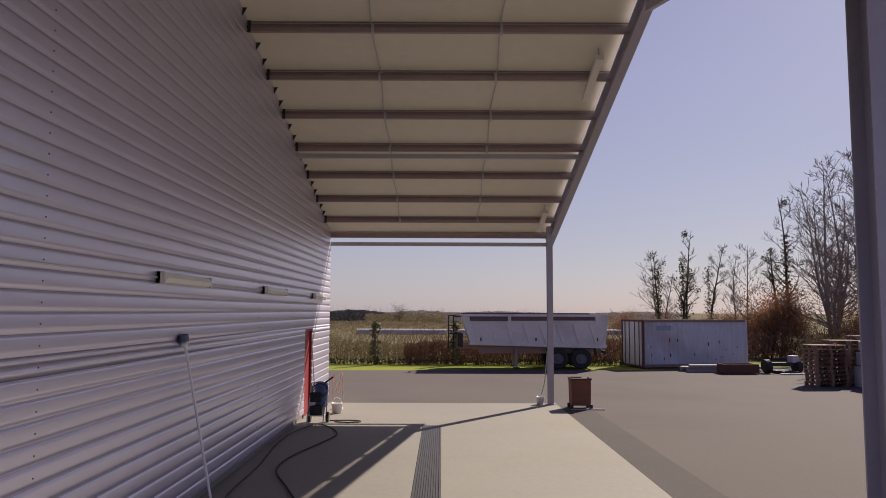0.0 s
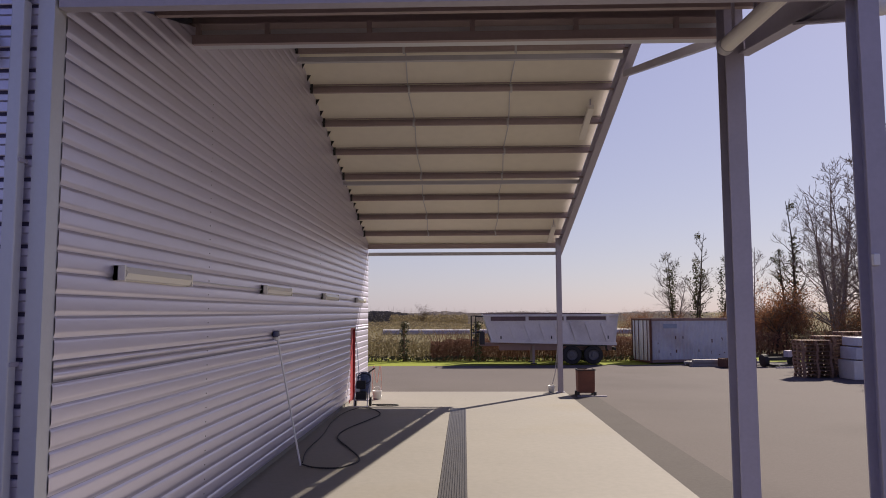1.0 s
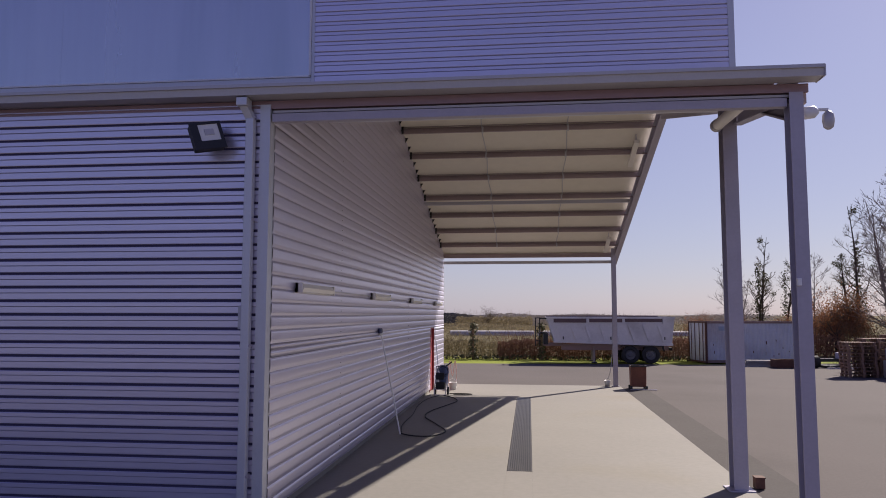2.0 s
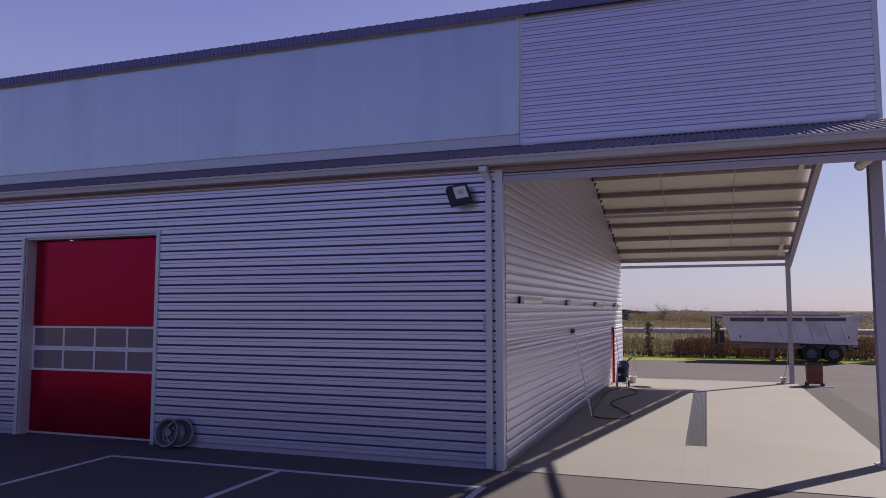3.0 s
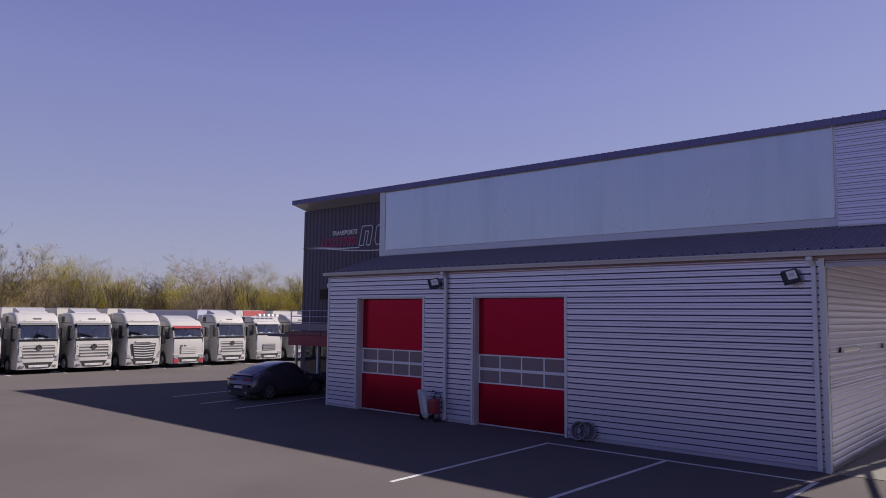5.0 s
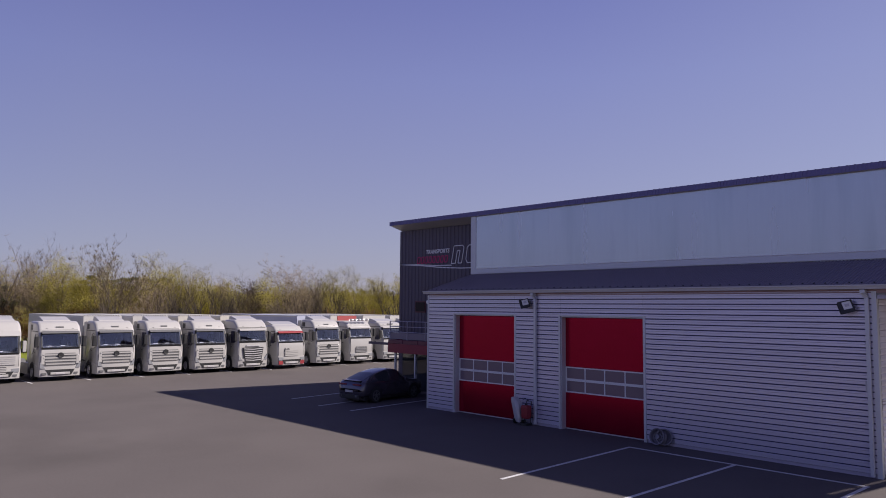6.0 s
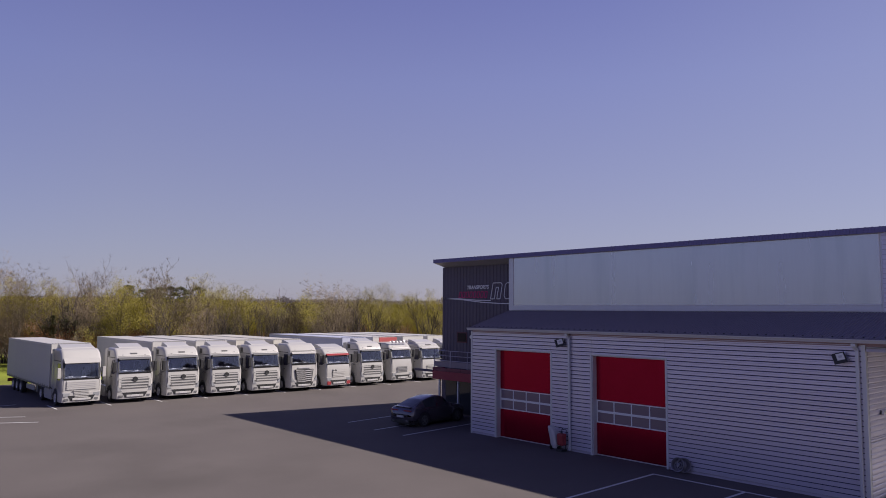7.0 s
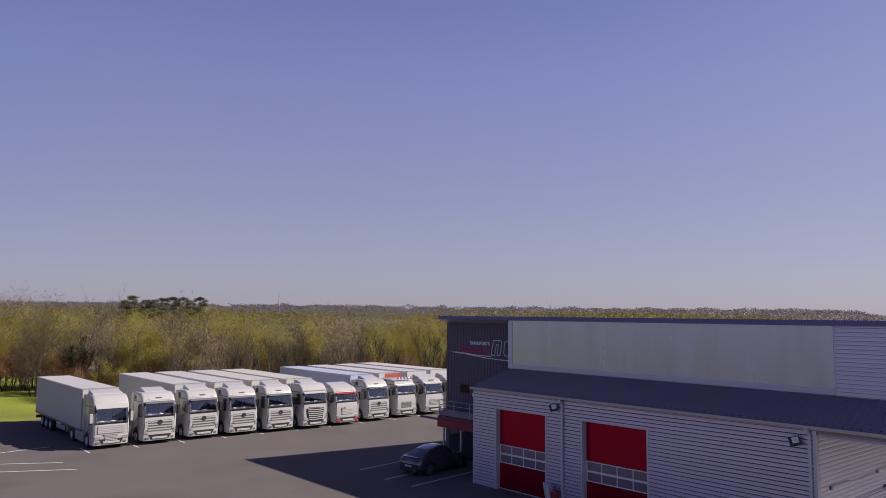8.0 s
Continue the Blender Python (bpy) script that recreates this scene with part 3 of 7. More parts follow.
for y in purlin_ys:
    bm = bmesh.new()
    z = roof_under(y)
    box(bm, 0.04, 6.62, y - 0.01, y, z - 0.22, z - 0.03)
    box(bm, 0.04, 6.62, y - 0.08, y - 0.01, z - 0.22, z - 0.21)
    box(bm, 0.04, 6.62, y - 0.08, y - 0.072, z - 0.21, z - 0.14)
    box(bm, 0.04, 6.62, y - 0.08, y - 0.01, z - 0.05, z - 0.04)
    ob = part("purlin", bm, "purlin", canopy)
    for x in (2.2, 4.4):
        part("sag_rod_clip", B((x - 0.022, x + 0.022, y - 0.1, y + 0.03, z - 0.235, z - 0.09)), "gutter", ob)
for x in (2.2, 4.4):
    for k, (ya, yb) in enumerate(zip(purlin_ys, purlin_ys[1:])):
        bm = bmesh.new()
        o = 0.03 if k % 2 else -0.03
        tube(bm, (x + o, ya, roof_under(ya) - 0.1), (x - o, yb, roof_under(yb) - 0.18), 0.013, n=6)
        part("sag_rod", bm, "gutter", canopy)
for y in (14.15, 8.46):
    z = roof_under(y) - 0.33
    part("tie_beam", B((0.04, 6.52, y - 0.05, y + 0.05, z, z + 0.1)), "gutter", canopy)
part("end_beam", B((0.0, 6.62, 19.55, 19.62, 4.57, 4.68)), "gutter", canopy)
part("end_purlin", B((0.0, 6.62, 19.42, 19.5, 4.8, 4.96)), "purlin", canopy)

# ---- office block ----
OFF_Y = 3.8
office = thing("office_block", "dark grey ribbed metal office block with a red balcony", "office building", kind="structure")
bm = bmesh.new()
xs = []
x = -25.98
while x < -19.3:
    xs += [(x, 0), (x + 0.03, 0.03), (x + 0.2, 0.03), (x + 0.23, 0)]
    x += 0.29
top = roof_under(OFF_Y) + 0.02
rows = [(bm.verts.new((x, OFF_Y - o, 3.3)), bm.verts.new((x, OFF_Y - o, top))) for x, o in xs]
for (p, q), (r, s) in zip(rows, rows[1:]):
    bm.faces.new((p, r, s, q))
part("cladding", bm, "dark_clad", office)
part("core", B((-25.98, -19.0, OFF_Y + 0.005, OFF_Y + 0.19, 0.0, top)), "dark_clad", office)

# ---- sectional doors ----
def sectional_door(name, x0, x1):
    ob = thing(name, "closed red sectional workshop door with a band of windows", "door", kind="structure")
    y = 0.27
    part("reveal", B((x0 - 0.002, x0 + 0.035, -0.03, y, 0, DOOR_H - 0.035)), "trim", ob)
    part("reveal", B((x1 - 0.035, x1 + 0.002, -0.03, y, 0, DOOR_H - 0.035)), "trim", ob)
    part("reveal", B((x0 - 0.002, x1 + 0.002, -0.03, y, DOOR_H - 0.035, DOOR_H + 0.003)), "trim", ob)
    part("outer_trim", B((x0 - 0.09, x0 - 0.004, -0.08, -0.001, 0, DOOR_H + 0.065)), "trim", ob)
    part("outer_trim", B((x1 + 0.004, x1 + 0.09, -0.08, -0.001, 0, DOOR_H + 0.065)), "trim", ob)
    part("outer_trim", B((x0 - 0.003, x1 + 0.003, -0.08, -0.001, DOOR_H + 0.005, DOOR_H + 0.065)), "trim", ob)
    a, b = x0 + 0.04, x1 - 0.04
    lows = [0.05, 0.74]
    for z in lows:
        part("door_section", B((a, b, y - 0.045, y, z, z + 0.688)), "red_door", ob)
    highs = [2.445 + 0.645 * k for k in range(3)]
    for z in highs:
        part("door_section", B((a, b, y - 0.045, y, z, min(z + 0.644, DOOR_H - 0.04))), "red_door", ob)
    part("bottom_seal", B((a, b, y - 0.06, y, 0.005, 0.045)), "gutter", ob)
    fr = 0.045
    for z in (1.43, 1.935):
        frame_ob = part("window_frame", B((a, b, y - 0.05, y - 0.005, z, z + fr), (a, b, y - 0.05, y - 0.005, z + 0.5 - fr, z + 0.5),
                                          *[(a + (b - a - fr) * k / 4, a + (b - a - fr) * k / 4 + fr, y - 0.048, y - 0.007, z + fr, z + 0.5 - fr) for k in range(5)]),
                        "white_paint", ob, "white aluminium window frame")
        for k in range(4):
            u0 = a + (b - a - fr) * k / 4 + fr
            u1 = a + (b - a - fr) * (k + 1) / 4
            part("pane", B((u0, u1, y - 0.028, y - 0.016, z + fr, z + 0.5 - fr)), "door_glass", frame_ob)
    return ob


sectional_door("door_1", *DOORS[0])
sectional_door("door_2", *DOORS[1])

red = thing("door_3", "narrow red metal service door, closed", "door", kind="structure")
part("leaf", B((-0.05, 0.0, RED[0] + 0.05, RED[1] - 0.05, 0.02, RED[2] - 0.05)), "red_paint", red)
part("frame", B((-0.1, 0.05, RED[0], RED[0] + 0.05, 0, RED[2]), (-0.1, 0.05, RED[1] - 0.05, RED[1], 0, RED[2]), (-0.1, 0.05, RED[0] + 0.05, RED[1] - 0.05, RED[2] - 0.05, RED[2])), "red_paint", red)
part("handle", B((0.0, 0.05, RED[0] + 0.1, RED[0] + 0.22, 1.0, 1.03)), "black", red)


# ---- pipes and lamps on the front ----
def downpipe(x, group="downpipes"):
    ob = thing("downpipe", "silver square rainwater pipe down the ribbed wall", "downpipe", group=group)
    part("pipe", B((x - 0.053, x + 0.053, -0.19, -0.085, 0.05, EAVE - 0.2)), "trim", ob, bevel=0.012)
    bm = bmesh.new()
    beam(bm, (x, -0.13, EAVE - 0.21), (x - 0.07, -0.2, EAVE - 0.03), 0.1, 0.1, up=(1, 0, 0))
    part("elbow", bm, "trim", ob)
    part("hopper", B((x - 0.14, x + 0.0, -0.3, -0.12, EAVE - 0.06, EAVE + 0.045)), "trim", ob, bevel=0.008)
    for z in (0.6, 2.2, 3.8):
        part("clamp", B((x - 0.065, x + 0.065, -0.18, -0.045, z, z + 0.035)), "steel", ob)
    return ob


downpipe(-0.18)
downpipe(-12.56)


def floodlight(x, y, z, yaw):
    ob = thing("floodlight", "black floodlight with a clear lens on the front wall", "floodlight", (x, y, z), group="floodlights")
    tilt = Matrix.Rotation(radians(yaw), 4, "Z") @ Matrix.Rotation(radians(-14), 4, "X") @ Matrix.Rotation(radians(-14), 4, "Y")
    bm = B((-0.19, 0.19, -0.06, 0.06, -0.18, 0.17))
    bm.transform(tilt)
    part("housing", bm, "black", ob, bevel=0.02)
    bm = B((-0.2, 0.2, -0.085, -0.061, 0.15, 0.18), (-0.2, 0.2, -0.085, -0.061, -0.19, -0.08), (-0.2, -0.1, -0.085, -0.061, -0.079, 0.149), (0.16, 0.2, -0.085, -0.061, -0.079, 0.149))
    bm.transform(tilt)
    part("front_frame", bm, "black", ob)
    bm = B((-0.099, 0.159, -0.07, -0.061, -0.078, 0.148))
    bm.transform(tilt)
    part("lens", bm, "lens", ob)
    bm = B((-0.03, 0.09, -0.079, -0.0705, 0.0, 0.08))
    bm.transform(tilt)
    part("reflector", bm, "gutter", ob)
    bm = bmesh.new()
    for k in range(5):
        box(bm, -0.15 + k * 0.07, -0.13 + k * 0.07, 0.06, 0.12, -0.14, 0.13)
    bm.transform(tilt)
    part("cooling_fins", bm, "black", ob)
    part("bracket", B((-0.03, 0.03, 0.06, 0.26, -0.05, -0.02), (-0.07, 0.07, 0.225, 0.237, -0.12, 0.08)), "black", ob)
    return ob


floodlight(-0.7, -0.3, 4.85, 38)
floodlight(-13.0, -0.3, 4.93, 48)

meter = thing("alarm_box", "small grey box fixed to the corner pipe", "box")
part("case", B((-0.31, -0.25, -0.09, -0.06, 2.42, 2.72)), "gutter", meter, bevel=0.01)

# security camera and round lamp at the canopy corner
cctv = thing("security_camera", "white dome security camera on a bracket at the eaves", "security camera")
part("arm", B((6.62, 6.93, -0.018, 0.018, 5.045, 5.075)), "white_paint", cctv)
bm = bmesh.new()
lathe(bm, (6.72, 0, 5.03), (1, 0, 0.15), [(-0.1, 0.05), (-0.06, 0.075), (0.05, 0.075), (0.1, 0.03)], 14)
part("junction_box", bm, "white_paint", cctv, smooth=True)
bm = bmesh.new()
lathe(bm, (6.93, 0, 4.95), (0, 0, 1), [(-0.13, 0.025), (-0.105, 0.055), (-0.03, 0.07), (0.05, 0.065), (0.1, 0.02)], 16)
part("dome", bm, "gutter", cctv, smooth=True)

duct = thing("round_duct", "cream round plastic pipe hung beside the corner post", "pipe")
bm = bmesh.new()
tube(bm, (6.05, 1.65, 5.31), (6.09, 0.1, 5.29), 0.078, n=18)
part("tube", bm, "lamp_cover", duct, smooth=False)
bm = bmesh.new()
tube(bm, (6.05, 1.66, 5.31), (6.054, 1.56, 5.309), 0.088, n=18)
part("collar", bm, "gutter", duct)
part("strap", B((6.04, 6.07, 1.4, 1.42, 5.37, 5.83)), "steel", duct)
part("strap", B((6.06, 6.09, 0.9, 0.92, 5.36, 5.6)), "steel", duct)

stopper = thing("cable_box", "small rusty metal box at the foot of the post", "box")
part("case", B((6.71, 6.85, 2.66, 2.82, 0.012, 0.17)), "rust", stopper, bevel=0.015)
part("lid", B((6.705, 6.855, 2.655, 2.825, 0.17, 0.185)), "rust", stopper)

sensor = thing("post_sensor", "small white sensor box on the corner post", "sensor")
part("case", B((6.455, 6.505, -0.14, -0.1, 2.95, 3.04)), "white_paint", sensor, bevel=0.01)


# ---- wall lamps under the canopy ----
def strip_lamp(y, length=1.75):
    ob = thing("strip_lamp", "long cream fluorescent lamp on the ribbed wall", "wall lamp", (0.045, y, 2.99), group="strip lamps")
    part("tray", B((0, 0.06, 0, length, -0.07, 0.07)), "lamp_cover", ob)
    bm = bmesh.new()
    prism(bm, [(0.06, -0.065), (0.11, -0.055), (0.135, 0.0), (0.11, 0.055), (0.06, 0.065)], 0.05, length - 0.05, "y")
    part("diffuser", bm, "lamp_cover", ob)
    for k in (0, 1):
        part("end_cap", B((0.0, 0.125, k * (length - 0.03), k * (length - 0.03) + 0.03, -0.072, 0.072)), "lamp_cover", ob)
    return ob


for y in (1.06, 6.1, 11.2, 16.4):
    strip_lamp(y)
conduit = thing("conduit", "thin grey cable conduit running between the wall lamps", "conduit")
for a, b in ((2.83, 6.15), (7.9, 11.25), (13.0, 16.4)):
    bm = bmesh.new()
    tube(bm, (0.077, a, 2.99), (0.077, b, 2.99), 0.009, n=8)
    part("pipe", bm, "trim", conduit)


def ceiling_lamp(y):
    z = roof_under(y) - 0.3
    ob = thing("roof_lamp", "cream strip lamp hung under the canopy rafter", "lamp", group="roof lamps")
    bm = bmesh.new()
    beam(bm, (6.2, y, z), (6.2, y + 1.4, z - 1.4 * PITCH), 0.13, 0.09)
    part("diffuser", bm, "lamp_cover", ob)
    for k in (0.1, 1.3):
        part("hanger", B((6.19, 6.21, y + k, y + k + 0.02, z - k * PITCH, roof_under(y + k) - 0.02)), "steel", ob)
    return ob


ceiling_lamp(10.3)
ceiling_lamp(17.3)
for y in purlin_ys[:9]:
    ob = thing("wall_bracket", "small black steel bracket where a purlin meets the wall", "bracket", group="purlin brackets")
    z = roof_under(y)
    part("cleat", B((0.035, 0.12, y - 0.1, y - 0.085, z - 0.24, z - 0.03)), "black", ob)
    for k, d in enumerate((0.42, 0.9)):
        zz = roof_under(y - d)
        bm = bmesh.new()
        prism(bm, [(0.066, zz - 0.05), (0.15, zz - 0.05), (0.066, zz - 0.2)], y - d - 0.012, y - d, "y")
        part("flange_clip", bm, "black", ob)

M["wine_frame"] = material("wine red frame", (0.09, 0.015, 0.03), 0.5)
# ---- office details ----
win = part("window", B((-24.55, -23.65, OFF_Y - 0.06, OFF_Y - 0.035, 4.45, 5.1)), "wine_frame", office, "dark framed square window")
part("pane", B((-24.48, -23.72, OFF_Y - 0.075, OFF_Y - 0.061, 4.52, 5.03)), "dull_glass", win)
part("lower_wall", B((-25.98, LEFT - 0.1, OFF_Y - 0.02, OFF_Y + 0.004, 0, 3.3)), "dark_clad", office)
entr = part("entrance_window", B((-25.6, -20.4, OFF_Y - 0.05, OFF_Y - 0.021, 0.1, 2.2)), "black", office)
for k in range(4):
    part("pane", B((-25.55 + k * 1.28, -24.35 + k * 1.28, OFF_Y - 0.062, OFF_Y - 0.051, 0.15, 2.15)), "glass", entr)

M["red_fascia"] = material("dull red panel", (0.24, 0.003, 0.035), 0.4, var=0.06)
M["wine_panel"] = material("wine red panel", (0.12, 0.004, 0.045), 0.3, var=0.06)
balcony = thing("balcony", "red fronted balcony canopy with a grey steel railing", "balcony")
part("deck", B((-25.7, LEFT - 0.25, 2.86, OFF_Y - 0.025, 2.3, 2.5)), "steel", balcony)
part("fascia", B((-25.76, LEFT - 0.2, 2.80, 2.86, 2.2, 2.7)), "red_fascia", balcony, "dark red front panel", bevel=0.01)
for k in range(5):
    part("upper_fascia", B((-25.76 + k * 1.275, -25.76 + (k + 1) * 1.275 - 0.025, 2.815, 2.86, 2.71, 2.92)), "wine_panel", balcony, "wine red upper panel", bevel=0.008)
part("fascia", B((-25.76, -25.7, 2.865, OFF_Y - 0.025, 2.2, 2.92)), "red_fascia", balcony, "dark red side panel", bevel=0.01)
part("gantry_bar", B((-27.6, -25.77, 2.84, 2.92, 2.6, 2.74)), "dark_clad", balcony, "dark bar reaching past the balcony")
for z in (3.35, 3.65, 3.95):
    bm = bmesh.new()
    tube(bm, (-25.7, 2.9, z), (LEFT - 0.3, 2.9, z), 0.018, n=8)
    tube(bm, (-25.7, 2.9, z), (-25.7, OFF_Y - 0.05, z), 0.018, n=8)
    part("rail", bm, "steel", balcony)
for x in (-25.7, -24.2, -22.7, -21.2, -19.6):
    part("baluster", B((x - 0.02, x + 0.02, 2.88, 2.92, 2.92, 3.97)), "steel", balcony)
part("glass_panel", B((-25.69, LEFT - 0.31, 2.893, 2.903, 2.96, 3.3)), "roofing", balcony, "grey lower railing panel")
for x in (-25.3, -23.6, -21.9):
    part("post", B((x - 0.05, x + 0.05, 2.95, 3.05, 0, 2.3)), "trim", balcony)
porch_lamp = thing("globe_lamp", "small white globe lamp at the building corner", "lamp")
bm = bmesh.new()
bmesh.ops.create_uvsphere(bm, u_segments=14, v_segments=8, radius=0.12, matrix=Matrix.Translation((LEFT - 0.22, 0.1, 5.0)))
part("globe", bm, "white_paint", porch_lamp, smooth=True)
part("arm", B((LEFT - 0.2, LEFT - 0.08, 0.08, 0.12, 5.1, 5.14)), "white_paint", porch_lamp)

# sign on the office cladding
sign = thing("wall_sign", "painted sign, white lettering, red word and outlined mark on dark cladding", "sign")
SY = OFF_Y - 0.045
M["sign_white"] = material("sign white", (0.72, 0.72, 0.74), 0.5, var=0.03)
M["sign_red"] = material("sign red", (0.48, 0.02, 0.13), 0.5, var=0.03)
txt = bpy.data.curves.new("lettering", "FONT")
txt.body, txt.size, txt.shear, txt.extrude, txt.offset = "TRANSPORTS", 0.31, 0.2, 0.006, 0.008
txt.materials.append(M["sign_white"])
lettering = new("lettering", txt)
lettering.matrix_basis = pose(-23.68, SY, 7.73, 90, 0, 0)
lettering.parent = sign
def stroke(points, w, mat, name, closed=False):
    bm = bmesh.new()
    pts = list(points) + ([points[0]] if closed else [])
    for p, q in zip(pts, pts[1:]):
        beam(bm, (p[0], SY, p[1]), (q[0], SY, q[1]), w, 0.012, up=(0, 1, 0))
    part(name, bm, mat, sign)


for k in range(8):
    x = -24.4 + k * 0.32
    stroke([(x, 7.22), (x + 0.2, 7.22), (x + 0.27, 7.56), (x + 0.07, 7.56)], 0.055, "sign_red", "red_bar", True)
stroke([(-21.62, 7.12), (-21.4, 8.06), (-20.75, 8.06), (-20.65, 7.95), (-20.83, 7.12), (-21.1, 7.12), (-20.95, 7.8), (-21.15, 7.8), (-21.3, 7.12)], 0.045, "sign_white", "outline", True)
stroke([(-20.5, 7.3), (-20.4, 7.95), (-20.25, 8.05), (-19.6, 8.05), (-19.75, 7.12), (-20.4, 7.12)], 0.045, "sign_white", "outline", True)
stroke([(-25.95, 7.2), (-24.5, 7.16), (-22.8, 7.05), (-21.6, 7.03)], 0.05, "sign_white", "swoosh")
stroke([(-25.95, 7.2), (-24.2, 7.1), (-22.4, 6.93), (-20.9, 6.85), (-19.5, 6.83)], 0.05, "sign_white", "swoosh")

# ---- things along the front ----
cart = thing("fire_extinguisher_cart", "white and red wheeled cart leaning by the ribbed wall", "cart", (-13.25, -0.42, 0))
bm = bmesh.new()
loft(bm, [[(x * s + dx, y * s2, z) for x, y in ((-0.2, -0.16), (0.1, -0.22), (0.2, -0.1), (0.2, 0.16), (-0.2, 0.16))] for z, s, s2, dx in ((0.12, 0.6, 0.8, 0.12), (0.3, 0.85, 1.0, 0.09), (0.75, 0.9, 1.05, 0.0), (1.0, 0.8, 1.0, -0.1), (1.18, 0.45, 0.85, -0.2))])
part("tub", bm, "gutter", cart, bevel=0.02)
cart.scale = (0.92,) * 3
for x in (-0.22, 0.22):
    bm = bmesh.new()
    lathe(bm, (x, 0.08, 0.15), (1, 0, 0), [(-0.03, 0.12), (-0.025, 0.15), (0.025, 0.15), (0.03, 0.12)], 18)
    part("wheel", bm, "rubber", cart)
bm = bmesh.new()
loft(bm, [[(0.5 + x * s, y * s, z) for x, y in ((-0.17, -0.16), (0.17, -0.16), (0.17, 0.14), (-0.17, 0.14))] for z, s in ((0.3, 0.8), (0.36, 0.95), (0.8, 1.05), (0.88, 0.9))])
part("tank", bm, "red_paint", cart, "faded red tank", bevel=0.015)
bm = bmesh.new()
lathe(bm, (0.5, -0.02, 0.885), (0, 0, 1), [(0, 0.06), (0.05, 0.06), (0.06, 0.02)], 12)
part("cap", bm, "black", cart)
bm = bmesh.new()
for x in (0.34, 0.62):
    tube(bm, (x, 0.14, 0.05), (x, 0.2, 1.05), 0.018, n=8)
tube(bm, (0.34, 0.2, 1.05), (0.62, 0.2, 1.05), 0.018, n=8)
tube(bm, (0.34, 0.0, 1.12), (0.5, -0.1, 1.2), 0.015, n=8)
tube(bm, (0.5, -0.1, 1.2), (0.66, 0.0, 1.08), 0.015, n=8)
part("handle_frame", bm, "black", cart)
part("base", B((0.3, 0.66, -0.2, 0.2, 0.0, 0.11)), "black", cart)

M["rim_steel"] = material("dull wheel steel", (0.20, 0.185, 0.21), 0.5, metal=0.4, var=0.2, scale=6, grain=40)
reel = thing("wheel_rim", "grey steel wheel rim leaning against the wall", "wheel rim", (-6.9, -0.28, 0.34))
bm = bmesh.new()
lathe(bm, (0, 0, 0), (0, -1, 0.25), [(-0.12, 0.30), (-0.11, 0.33), (-0.02, 0.27), (0.06, 0.27), (0.12, 0.33), (0.14, 0.33), (0.13, 0.29), (-0.03, 0.255), (-0.06, 0.2), (-0.02, 0.14), (-0.02, 0.1), (0.08, 0.09), (0.09, 0.02)], 30)
part("rim", bm, "rim_steel", reel)
bm = bmesh.new()
lathe(bm, (0.2, 0.14, 0.0), (0.35, -1, 0.2), [(-0.1, 0.28), (-0.1, 0.32), (-0.07, 0.33), (-0.03, 0.27), (0.03, 0.27), (0.07, 0.33), (0.1, 0.33), (0.1, 0.29), (0.0, 0.25), (-0.05, 0.1)], 28)
part("second_rim", bm, "rim_steel", reel)
reel.scale = (0.86,) * 3
reel.location.z = 0.30
for k in range(8):
    bm = bmesh.new()
    a = k * math.tau / 8
    q = Vector((0, -1, 0.25)).to_track_quat("Z", "Y")
    p = q @ Vector((0.175 * math.cos(a), 0.175 * math.sin(a), -0.035))
    tube(bm, p, p + q @ Vector((0, 0, 0.02)), 0.022, n=8)
    part("bolt_hole", bm, "black", reel)

# ---- wash bay things ----
def curve_tube(points, r, n=8, steps=6):
    """A round hose through the points."""
    bm = bmesh.new()
    pts = [Vector(p) for p in points]
    path = []
    for i in range(len(pts) - 1):
        p0, p1, p2, p3 = pts[max(i - 1, 0)], pts[i], pts[i + 1], pts[min(i + 2, len(pts) - 1)]
        for k in range(steps):
            t = k / steps
            path.append(0.5 * (2 * p1 + (p2 - p0) * t + (2 * p0 - 5 * p1 + 4 * p2 - p3) * t * t + (3 * p1 - p0 - 3 * p2 + p3) * t ** 3))
    path.append(pts[-1])
    rings = []
    for i, p in enumerate(path):
        d = (path[min(i + 1, len(path) - 1)] - path[max(i - 1, 0)]).normalized()
        q = d.to_track_quat("Z", "Y")
        rings.append([p + q @ Vector((r * math.cos(a * math.tau / n), r * math.sin(a * math.tau / n), 0)) for a in range(n)])
    loft(bm, rings)
    return bm


washer = thing("pressure_washer", "blue and black pressure washer on a wheeled frame", "pressure washer", (0.52, 14.9, 0.012))
part("motor", B((-0.17, 0.13, -0.2, 0.12, 0.2, 0.42)), "black", washer, bevel=0.04)
part("control_box", B((-0.16, 0.1, -0.17, 0.02, 0.5, 0.72)), "black", washer, bevel=0.02)
bm = bmesh.new()
lathe(bm, (0.06, 0.1, 0.36), (0, 0, 1), [(0, 0.13), (0.03, 0.15), (0.5, 0.15), (0.56, 0.11), (0.58, 0.04)], 18)
part("tank", bm, "blue", washer, "blue plastic tank", smooth=True)
bm = bmesh.new()
lathe(bm, (-0.13, -0.06, 0.36), (0, 0, 1), [(0, 0.06), (0.2, 0.06), (0.23, 0.03)], 14)
part("detergent_bottle", bm, "white_paint", washer, "white plastic bottle", smooth=True)
